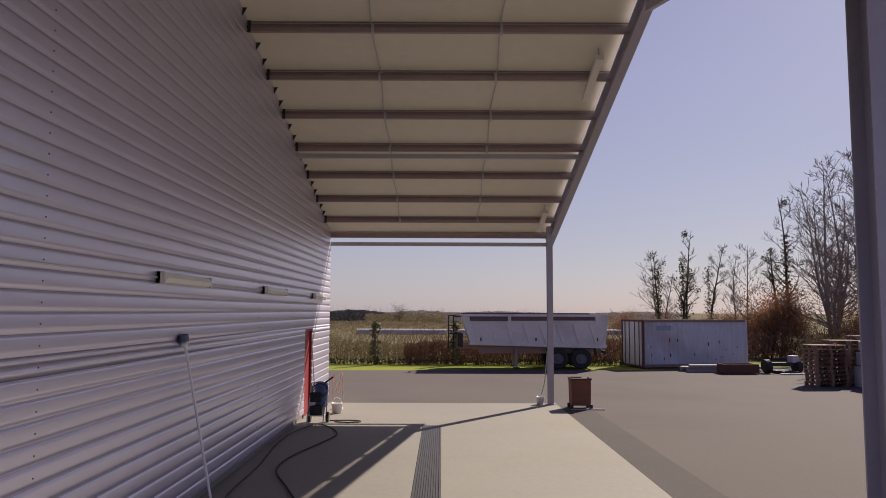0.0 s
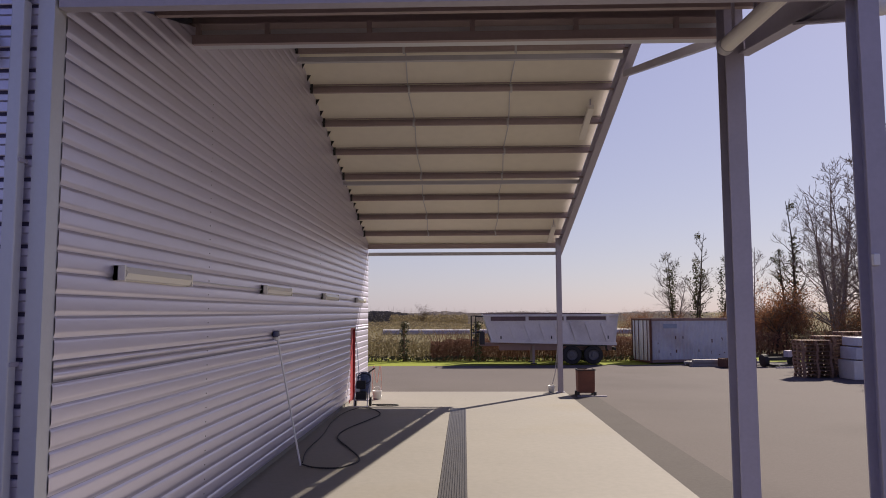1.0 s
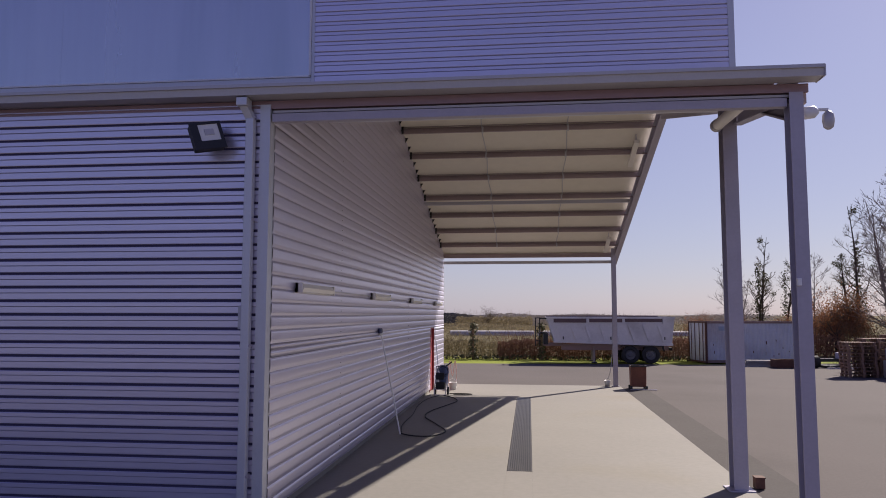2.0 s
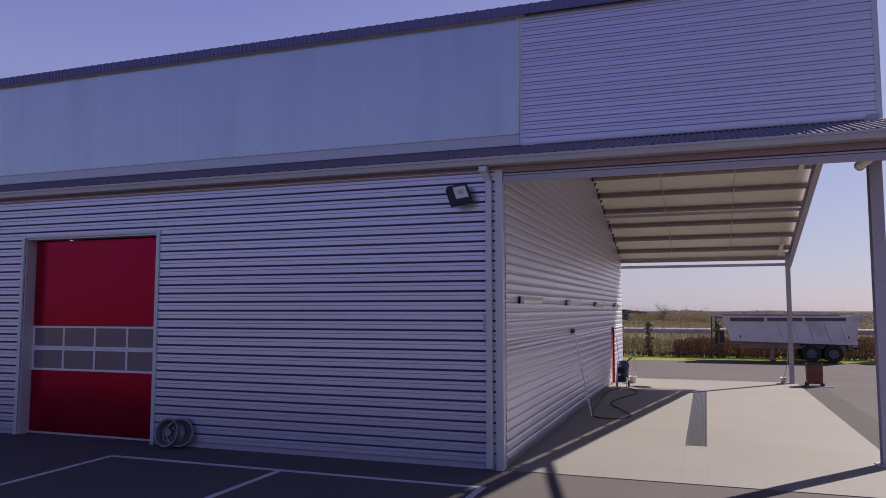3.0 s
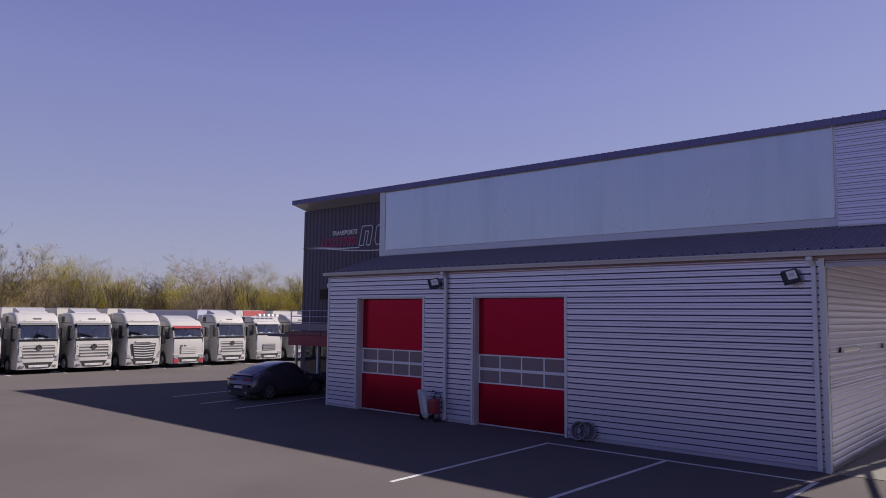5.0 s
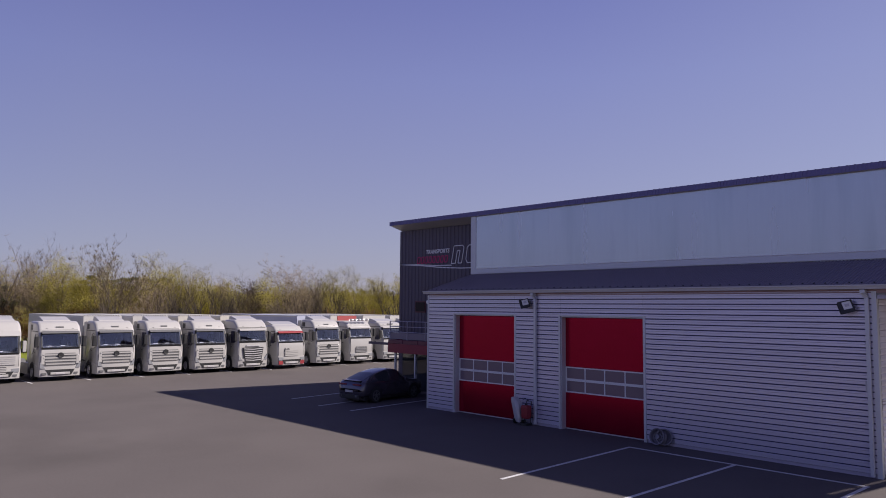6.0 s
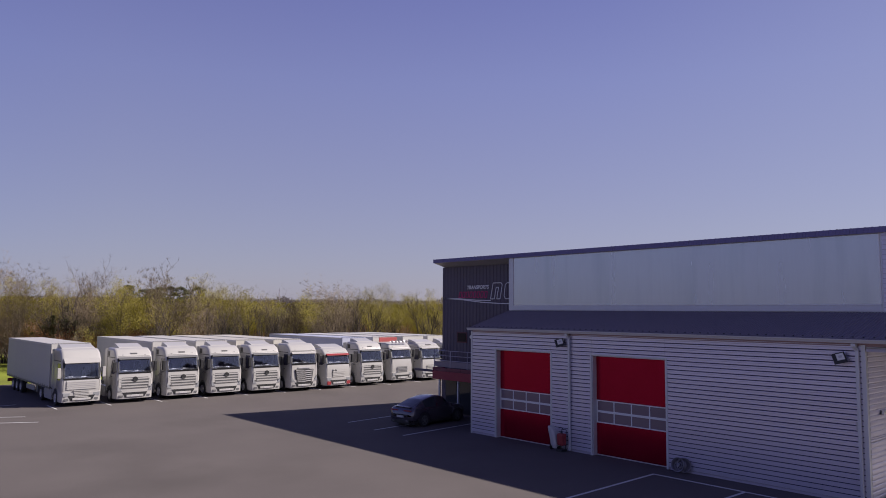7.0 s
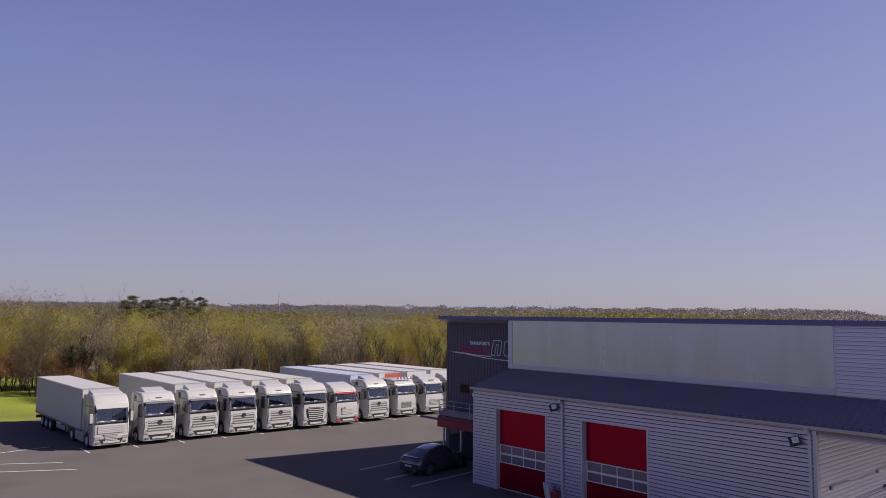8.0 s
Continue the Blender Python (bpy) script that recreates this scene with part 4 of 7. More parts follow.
for k in range(4):
    r = 0.17 + 0.012 * (k % 2)
    part("hose_coil", curve_tube([(0.06 + r * math.cos(q), -0.09 - 0.01 * k + 0.02 * math.sin(3 * q), 0.72 + 0.03 * k + (r - 0.03) * math.sin(q)) for q in [math.tau * j / 10 for j in range(11)]], 0.013, 6, 3), "blue" if k != 2 else "rubber", washer, smooth=True)
for x in (-0.22, 0.2):
    bm = bmesh.new()
    lathe(bm, (x, 0.16, 0.12), (1, 0, 0), [(-0.035, 0.06), (-0.03, 0.12), (0.03, 0.12), (0.035, 0.06)], 20)
    part("wheel", bm, "rubber", washer)
bm = bmesh.new()
for x in (-0.2, 0.17):
    tube(bm, (x, -0.28, 0.02), (x, -0.24, 0.2), 0.014, n=8)
    tube(bm, (x, -0.24, 0.2), (x, 0.2, 0.2), 0.014, n=8)
    tube(bm, (x, -0.24, 0.2), (x, 0.1, 0.62), 0.014, n=8)
    tube(bm, (x, 0.2, 0.1), (x, 0.24, 0.9), 0.014, n=8)
for y, z in ((-0.28, 0.03), (-0.24, 0.2), (0.24, 0.9)):
    tube(bm, (-0.2, y, z), (0.17, y, z), 0.014, n=8)
part("frame", bm, "steel", washer, "grey tube frame")
bm = bmesh.new()
tube(bm, (-0.1, 0.2, 0.5), (-0.25, 0.5, 1.75), 0.012, n=8)
tube(bm, (-0.1, 0.2, 0.5), (-0.06, 0.1, 0.3), 0.022, n=8)
part("lance", bm, "chrome", washer)
bm = bmesh.new()
tube(bm, (0.14, 0.1, 0.92), (0.34, -0.02, 1.06), 0.022, n=8)
part("trigger", bm, "black", washer)

bucket = thing("bucket", "white plastic bucket beside the pressure washer", "bucket", (0.72, 16.6, 0.012))
bm = bmesh.new()
lathe(bm, (0, 0, 0), (0, 0, 1), [(0, 0.11), (0.24, 0.14), (0.25, 0.15), (0.26, 0.14), (0.2, 0.13), (0.03, 0.105)], 18)
part("pail", bm, "white_paint", bucket, smooth=True)
part("handle", curve_tube([(-0.14, 0, 0.24), (-0.1, 0, 0.34), (0, 0, 0.4), (0.1, 0, 0.34), (0.14, 0, 0.24)], 0.006, 6, 3), "chrome", bucket)
cone = thing("orange_net_post", "pale orange plastic post with a loop in a white foot", "marker post", (0.62, 17.4, 0.012))
bm = bmesh.new()
lathe(bm, (0, 0, 0), (0, 0, 1), [(0, 0.16), (0.05, 0.15), (0.07, 0.05)], 16)
part("foot", bm, "white_paint", cone)
M["orange_pale"] = material("faded orange plastic", (0.70, 0.42, 0.36), 0.5)
part("loop", curve_tube([(-0.12, 0, 0.05), (-0.14, 0, 0.5), (-0.1, 0, 0.95), (0.0, 0, 0.4), (0.1, 0, 0.95), (0.14, 0, 0.5), (0.12, 0, 0.05)], 0.014, 6, 4), "orange_pale", cone)

hose = solid("hose", curve_tube([(0.6, 14.7, 0.03), (1.0, 14.0, 0.03), (1.2, 13.2, 0.03), (1.05, 12.3, 0.03), (0.72, 10.8, 0.03), (0.72, 9.7, 0.03), (1.15, 8.5, 0.03), (1.5, 7.4, 0.03), (1.25, 6.75, 0.03), (0.85, 6.75, 0.03), (0.56, 7.0, 0.035)], 0.014),
             "rubber", "black rubber hose curling across the concrete floor", "hose", smooth=True)
solid("hose", curve_tube([(0.5, 14.6, 0.03), (0.25, 13.6, 0.03), (0.2, 12.0, 0.03), (0.35, 10.0, 0.03), (0.38, 8.3, 0.03), (0.56, 7.1, 0.04)], 0.01),
              "rubber", "thin black hose lying along the wall", "hose", smooth=True)
solid("hose", curve_tube([(0.75, 15.2, 0.03), (1.2, 15.25, 0.03), (1.5, 15.1, 0.03), (1.3, 14.9, 0.03), (0.9, 15.0, 0.03)], 0.014),
              "rubber", "short loop of black hose beside the pressure washer", "hose", smooth=True)

brush = thing("wash_brush", "blue wash brush on a long white pole leaning on the wall", "brush")
bm = bmesh.new()
tube(bm, (0.56, 6.95, 0.02), (0.12, 6.98, 2.17), 0.016, n=10)
part("pole", bm, "white_paint", brush)
bm = bmesh.new()
loft(bm, [[(0.10 + 0.05 * k * math.cos(q), 6.98 + 0.15 * k * math.sin(q), z) for q in [math.tau * j / 14 for j in range(14)]] for z, k in ((2.20, 0.9), (2.22, 1.0), (2.29, 0.9), (2.305, 0.6))])
M["navy"] = material("dark blue plastic", (0.025, 0.03, 0.09), 0.4, var=0.1)
part("head", bm, "navy", brush, "dark blue brush head")
bm = bmesh.new()
lathe(bm, (0.115, 6.98, 2.13), (-0.15, 0, 1), [(0, 0.025), (0.05, 0.06), (0.075, 0.05)], 12)
part("socket", bm, "white_paint", brush)

# litter bin and bucket by the far post
bin_ob = thing("waste_bin", "rusty red steel waste bin on short legs", "waste bin", (7.15, 17.75, 0))
bm = bmesh.new()
loft(bm, [[(x * s, y * s, z) for x, y in ((-0.28, -0.27), (0.28, -0.27), (0.28, 0.27), (-0.28, 0.27))] for z, s in ((0.1, 0.88), (0.2, 0.92), (0.8, 0.95))], caps=True)
M["bin_red"] = material("rusty red paint", (0.20, 0.075, 0.045), 0.7, var=0.25, scale=3, grain=18, stain=(0.12, 0.05, 0.035), stain_amt=0.7)
part("body", bm, "bin_red", bin_ob, bevel=0.02)
part("rim", B((-0.28, 0.28, -0.27, -0.245, 0.79, 0.83), (-0.28, 0.1, 0.245, 0.27, 0.79, 0.83), (-0.28, -0.255, -0.245, 0.245, 0.79, 0.83), (0.255, 0.28, -0.245, 0.245, 0.79, 0.83)), "black", bin_ob)
for x in (-0.26, 0.26):
    for y in (-0.22, 0.22):
        part("leg", B((x - 0.04, x + 0.04, y - 0.04, y + 0.04, 0, 0.13)), "black", bin_ob)
part("foot_bar", B((-0.3, 0.6, -0.36, -0.3, 0.0, 0.03)), "steel", bin_ob)
pail = thing("bucket", "white plastic bucket at the foot of the far post", "bucket", (6.17, 18.5, 0.012))
bm = bmesh.new()
lathe(bm, (0, 0, 0), (0, 0, 1), [(0, 0.09), (0.2, 0.115), (0.215, 0.12), (0.215, 0.11), (0.03, 0.085)], 18)
part("pail", bm, "white_paint", pail, smooth=True)
part("handle", curve_tube([(-0.115, 0, 0.2), (0, -0.07, 0.3), (0.115, 0, 0.2)], 0.006, 6, 4), "chrome", pail)
rope = solid("rope", curve_tube([(6.38, 18.45, 1.5), (6.3, 18.45, 0.7), (6.2, 18.45, 0.3)], 0.012), "gutter", "thin pale rope hanging beside the far post", "rope")


# ---- tipper trailer ----
def wheel(parent, x, y, r, w, hub="gutter"):
    """Wheel with its axle along y."""
    bm = bmesh.new()
    lathe(bm, (x, y, r), (0, 1, 0), [(-w * 0.3, r * 0.55), (-w / 2, r * 0.6), (-w / 2, r * 0.9), (-w * 0.4, r), (w * 0.4, r), (w / 2, r * 0.9), (w / 2, r * 0.6), (w * 0.3, r * 0.55)], 24)
    t = part("wheel", bm, "rubber", parent)
    bm = bmesh.new()
    s = 1 if y > 0 else -1
    for k in (-1, 1):
        lathe(bm, (x, y + k * w * 0.36, r), (0, k, 0), [(0, r * 0.56), (w * 0.15, r * 0.54), (w * 0.02, r * 0.45), (w * 0.0, r * 0.28), (w * 0.16, r * 0.22), (w * 0.18, 0.02)], 20)
    part("rim", bm, hub, t)
    return t


tip = thing("tipper_trailer", "grey ribbed aluminium tipper trailer on its landing legs", "trailer", (4.0, 32.7, 0))
bm = bmesh.new()
side = [(0.75, 1.22), (7.25, 1.05), (7.42, 2.6), (0.32, 2.62)]
for s in (-1, 1):
    panel = bmesh.new()
    prism(panel, side, s * 1.125 - 0.025, s * 1.125 + 0.025, "y")
    part("side_panel", panel, "tipper", tip)
prism(bm, [(0.32, 2.62), (0.37, 2.62), (0.8, 1.22), (0.75, 1.22)], -1.1, 1.1, "y")
prism(bm, [(7.2, 1.05), (7.25, 1.05), (7.42, 2.6), (7.37, 2.6)], -1.1, 1.1, "y")
prism(bm, [(0.75, 1.22), (7.2, 1.05), (7.2, 1.12), (0.75, 1.29)], -1.1, 1.1, "y")
part("body", bm, "tipper", tip)
for s in (-1, 1):
    part("top_rail", B((0.3, 7.42, s * 1.19 - 0.06, s * 1.19 + 0.06, 2.55, 2.66)), "tipper", tip)
    bm = bmesh.new()
    beam(bm, (0.7, s * 1.18, 1.24), (7.3, s * 1.18, 1.08), 0.1, 0.14)
    part("bottom_rail", bm, "tipper", tip)
    for k in range(8):
        x = 0.95 + k * 0.8
        bm = bmesh.new()
        beam(bm, (x + 0.28, s * 1.19, 1.26), (x - 0.02, s * 1.19, 2.2), 0.15, 0.12, up=(0, 1, 0))
        part("side_rib", bm, "tipper", tip)
    part("upper_band", B((0.75, 7.3, s * 1.165 - 0.02, s * 1.165 + 0.02, 2.2, 2.26)), "tipper", tip)
    for x in (1.25, 3.9, 6.85):
        part("clamp", B((x - 0.03, x + 0.03, s * 1.24 - 0.02, s * 1.24 + 0.02, 1.35, 1.52)), "black", tip)
M["old_cover"] = material("old brown cover", (0.13, 0.085, 0.085), 0.7, var=0.25, scale=3, grain=15)
for x0, x1, z0, z1 in ((0.72, 2.55, 2.32, 2.54), (2.72, 4.55, 2.34, 2.54), (4.7, 6.75, 2.36, 2.54)):
    part("rolled_cover", B((x0, x1, -1.205, -1.152, z0, z1)), "old_cover", tip, "dark brown rolled cover in the side")
for x0, x1 in ((0.3, 3.2), (2.9, 6.5)):
    bm = bmesh.new()
    tube(bm, (x0, -1.17, 2.69), (x1, -1.17, 2.7 - 0.01 * (x0 > 1)), 0.045, n=10)
    part("cover_roll", bm, "old_cover", tip)
for x in (2.63, 4.62, 6.85):
    part("upright", B((x - 0.07, x + 0.07, -1.225, -1.152, 2.26, 2.55)), "tipper", tip)
for s in (-0.4, 0.4):
    part("chassis_rail", B((1.2, 7.2, s - 0.06, s + 0.06, 0.72, 1.05)), "fascia", tip, "dull purple-brown chassis rail")
    part("chassis_neck", B((0.15, 1.195, s - 0.06, s + 0.06, 0.95, 1.1)), "fascia", tip)
for x in (4.98, 6.1):
    part("axle", B((x - 0.06, x + 0.06, -1.0, 1.0, 0.42, 0.55)), "black", tip)
    for s in (-1, 1):
        wheel(tip, x, s * 0.98, 0.5, 0.32, "truck_grey")
for s in (-1, 1):
    bm = bmesh.new()
    prism(bm, [(4.45, 0.9), (4.5, 1.02), (6.8, 1.02), (6.85, 0.7), (6.8, 0.7), (6.75, 0.97), (4.55, 0.97)], s * 0.98 - 0.17, s * 0.98 + 0.17, "y")
    part("mudguard", bm, "black", tip)
for s in (-0.7, 0.7):
    leg = part("landing_leg", B((2.94, 3.06, s - 0.05, s + 0.05, 0.05, 0.95)), "purlin", tip)
    part("foot", B((2.84, 3.16, s - 0.12, s + 0.12, 0.0, 0.05)), "black", leg)
bm = bmesh.new()
for z in (1.7, 2.55):
    tube(bm, (0.35, -0.9, z), (-0.05, -0.9, z), 0.035, n=6)
    tube(bm, (0.35, 0.0, z), (-0.05, 0.0, z), 0.035, n=6)
    tube(bm, (-0.05, -0.9, z), (-0.05, 0.0, z), 0.035, n=6)
for y in (-0.9, 0.0):
    tube(bm, (-0.05 - 0.25 * (y < -0.5), y, 0.95), (-0.05 - 0.25 * (y < -0.5), y, 2.6), 0.035, n=6)
for z in (1.25, 1.7, 2.1, 2.58):
    tube(bm, (-0.3, -0.9, z), (0.05, -0.9, z), 0.025, n=6)
part("front_ladder", bm, "black", tip)
part("front_bulkhead", B((0.15, 0.4, -1.0, 1.0, 1.05, 1.7)), "black", tip)
part("tail_light_bar", B((7.2, 7.28, -1.1, 1.1, 0.75, 0.9)), "black", tip)

tip.scale = (0.954, 1.0, 0.94)

# ---- shipping container ----
box_ob = thing("shipping_container", "weathered white steel container with rust stains", "container", (12.85, 32.4, 0), rz=12)
CL, CW, CH = 5.55, 2.2, 2.26
bm = bmesh.new()
xs = []
x = 0.12
while x < CL - 0.12:
    xs += [(x, 0.05), (x + 0.04, 0.02), (x + 0.11, 0.02), (x + 0.15, 0.05)]
    x += 0.22
for y, s in ((0.0, 1), (CW, -1)):
    rows = [(bm.verts.new((x, y + s * o, 0.16)), bm.verts.new((x, y + s * o, CH - 0.12))) for x, o in xs]
    for (p, q), (r, t) in zip(rows, rows[1:]):
        bm.faces.new((p, r, t, q))
part("side_panel", bm, "container", box_ob)
part("roof", B((0.05, CL - 0.05, 0.05, CW - 0.05, CH - 0.06, CH - 0.02)), "container", box_ob)
part("floor", B((0.05, CL - 0.05, 0.05, CW - 0.05, 0.12, 0.16)), "rust", box_ob)
for y in (0.0, CW - 0.08):
    part("bottom_rail", B((0.1, CL - 0.1, y, y + 0.08, 0.02, 0.16)), "edge_brown", box_ob)
    part("top_rail", B((0.1, CL - 0.1, y, y + 0.08, CH - 0.12, CH)), "edge_brown", box_ob)
    for x in (0.0, CL - 0.1):
        part("corner_post", B((x, x + 0.1, y, y + 0.08, 0, CH)), "container" if x else "rust", box_ob)
part("end_panel", B((CL - 0.05, CL - 0.03, 0.08, CW - 0.08, 0.02, CH - 0.02)), "container", box_ob)
for k in (0, 1):
    y0 = 0.09 + k * (CW - 0.18) / 2
    d = part("door_leaf", B((0.03, 0.06, y0, y0 + (CW - 0.2) / 2, 0.1, CH - 0.1)), "container", box_ob)
    for f in (0.25, 0.7):
        y = y0 + f * (CW - 0.2) / 2
        bm = bmesh.new()
        tube(bm, (0.0, y, 0.1), (0.0, y, CH - 0.1), 0.02, n=8)
        part("lock_rod", bm, "rust", d)
part("rear_sill", B((-0.02, 0.06, 0.08, CW - 0.08, 0.02, 0.1)), "rust", box_ob)
part("rear_header", B((-0.02, 0.06, 0.08, CW - 0.08, CH - 0.1, CH)), "rust", box_ob)
rngc = random.Random(5)
for k in range(16):
    x = rngc.uniform(0.4, CL - 0.3)
    z = rngc.uniform(0.3, 1.25)
    w, h = rngc.uniform(0.02, 0.07), rngc.uniform(0.04, 0.18)
    part("rust_patch", B((x, x + w, 0.012, 0.0185, z, z + h)), "rust", box_ob)
M["blue_grey"] = material("faded blue paint", (0.28, 0.33, 0.42), 0.6, var=0.15, scale=4)
part("painted_mark", B((0.75, 1.5, 0.012, 0.0185, 1.75, 1.98)), "blue_grey", box_ob, "faded blue rectangular mark")

# ---- clutter beside the container ----
rngk = random.Random(11)
M["board"] = material("grey weathered board", (0.30, 0.29, 0.28), 0.7, var=0.2, scale=2, grain=20, per_object=0.4)


def timber_stack(x, y, rz, n, length):
    ob = thing("plank_stack", "low stack of grey weathered planks and bars on the asphalt", "planks", (x, y, 0), rz=rz)
    for k in range(n):
        i, j = k % 4, k // 4
        o = rngk.uniform(-0.25, 0.25)
        part("plank", B((o, o + length, i * 0.27, i * 0.27 + 0.23, 0.004 + j * 0.11, 0.1 + j * 0.11)), "board", ob)
    return ob


timber_stack(14.2, 29.9, 3, 10, 2.2)
timber_stack(16.0, 30.3, 10, 6, 1.7)
crate = thing("steel_skip", "low rusty steel trough on the asphalt", "trough", (15.4, 28.95, 0), rz=4)
part("tray", B((0, 1.5, 0, 0.8, 0.03, 0.1), (0, 1.5, 0, 0.05, 0.1, 0.42), (0, 1.5, 0.75, 0.8, 0.1, 0.42), (0, 0.05, 0.05, 0.75, 0.1, 0.42), (1.45, 1.5, 0.05, 0.75, 0.1, 0.42)), "rust", crate)
for x in (0.15, 1.2):
    part("runner", B((x, x + 0.12, 0, 0.8, 0, 0.03)), "timber", crate)
scrap = thing("scrap_axle", "dark scrap axle with wheels and steel bars", "scrap", (17.4, 29.3, 0), rz=8)
part("beam", B((0, 1.9, 0.2, 0.4, 0.3, 0.46)), "black", scrap)
for x in (0.1, 1.5):
    bm = bmesh.new()
    lathe(bm, (x, 0.3, 0.3), (1, 0, 0.1), [(-0.12, 0.2), (-0.1, 0.3), (0.1, 0.3), (0.12, 0.2)], 18)
    part("wheel", bm, "rubber", scrap)
part("spring", B((0.5, 1.2, -0.3, 0.8, 0.0, 0.12)), "black", scrap)
part("hub", B((1.2, 1.5, 0.1, 0.5, 0.46, 0.75)), "steel", scrap)
part("bar", B((0.2, 1.7, -0.6, -0.5, 0.0, 0.06)), "steel", scrap)

# ---- pallets ----
pallet = thing("pallet", "brown timber pallet in a tall outdoor stack", "pallet", (0, 0, -50), group="stacked pallets")
for k in range(6):
    part("top_board", B((0, 1.2, k * 0.136, k * 0.136 + 0.1, 0.122, 0.144)), "timber", pallet)
for x in (0, 0.55, 1.1):
    part("bearer", B((x, x + 0.1, 0, 0.78, 0.1, 0.122)), "timber", pallet)
    part("foot_board", B((x, x + 0.1, 0, 0.78, 0.0, 0.022)), "timber", pallet)
    for y in (0, 0.34, 0.68):
        part("block", B((x, x + 0.1, y, y + 0.1, 0.022, 0.1)), "timber", pallet)
first = True
for sx, sy, n, rz in ((16.62, 23.75, 10, 4), (17.55, 24.4, 11, -3), (18.75, 24.9, 12, 2)):
    for k in range(n):
        m = pose(sx + rngk.uniform(-0.04, 0.04), sy + rngk.uniform(-0.04, 0.04), 0.002 + k * 0.1465, 0, 0, rz + rngk.uniform(-2, 2))
        if first:
            pallet.matrix_basis = m
            first = False
        else:
            copy_thing(pallet, m)

cover = thing("covered_load", "stack of pale grey wrapped panels behind the pallets", "panel stack", (18.15, 22.9, 0), rz=3)
for k, (z0, z1) in enumerate(((0.0, 0.72), (0.76, 1.22), (1.27, 1.6))):
    part("panel_pack", B((0.1 * k, 3.0, 0, 1.1, z0, z1)), "container" if k else "tipper", cover, bevel=0.03)
    if k:
        part("batten", B((0.3, 0.4, 0.05, 1.05, z0 - 0.04, z0), (2.4, 2.5, 0.05, 1.05, z0 - 0.04, z0)), "timber", cover)

# ---- lorries ----
def shaped(profile, half, inset=0.06):
    """A cab-like body: side profile (x, z) pushed across y, its edges drawn in near the sides."""
    bm = bmesh.new()
    cx = sum(p[0] for p in profile) / len(profile)
    cz = sum(p[1] for p in profile) / len(profile)
    rings = []
    steps = [math.pi / 2 * k / 5 for k in range(6)]
    for y, k in [(-half + 0.2 * (1 - math.sin(a)), 1 - inset * (1 - math.cos(a))) for a in steps[::-1]] + [(half - 0.2 * (1 - math.sin(a)), 1 - inset * (1 - math.cos(a))) for a in steps]:
        rings.append([(cx + (x - cx) * k, y, cz + (z - cz) * k) for x, z in profile])
    loft(bm, rings)
    return bm


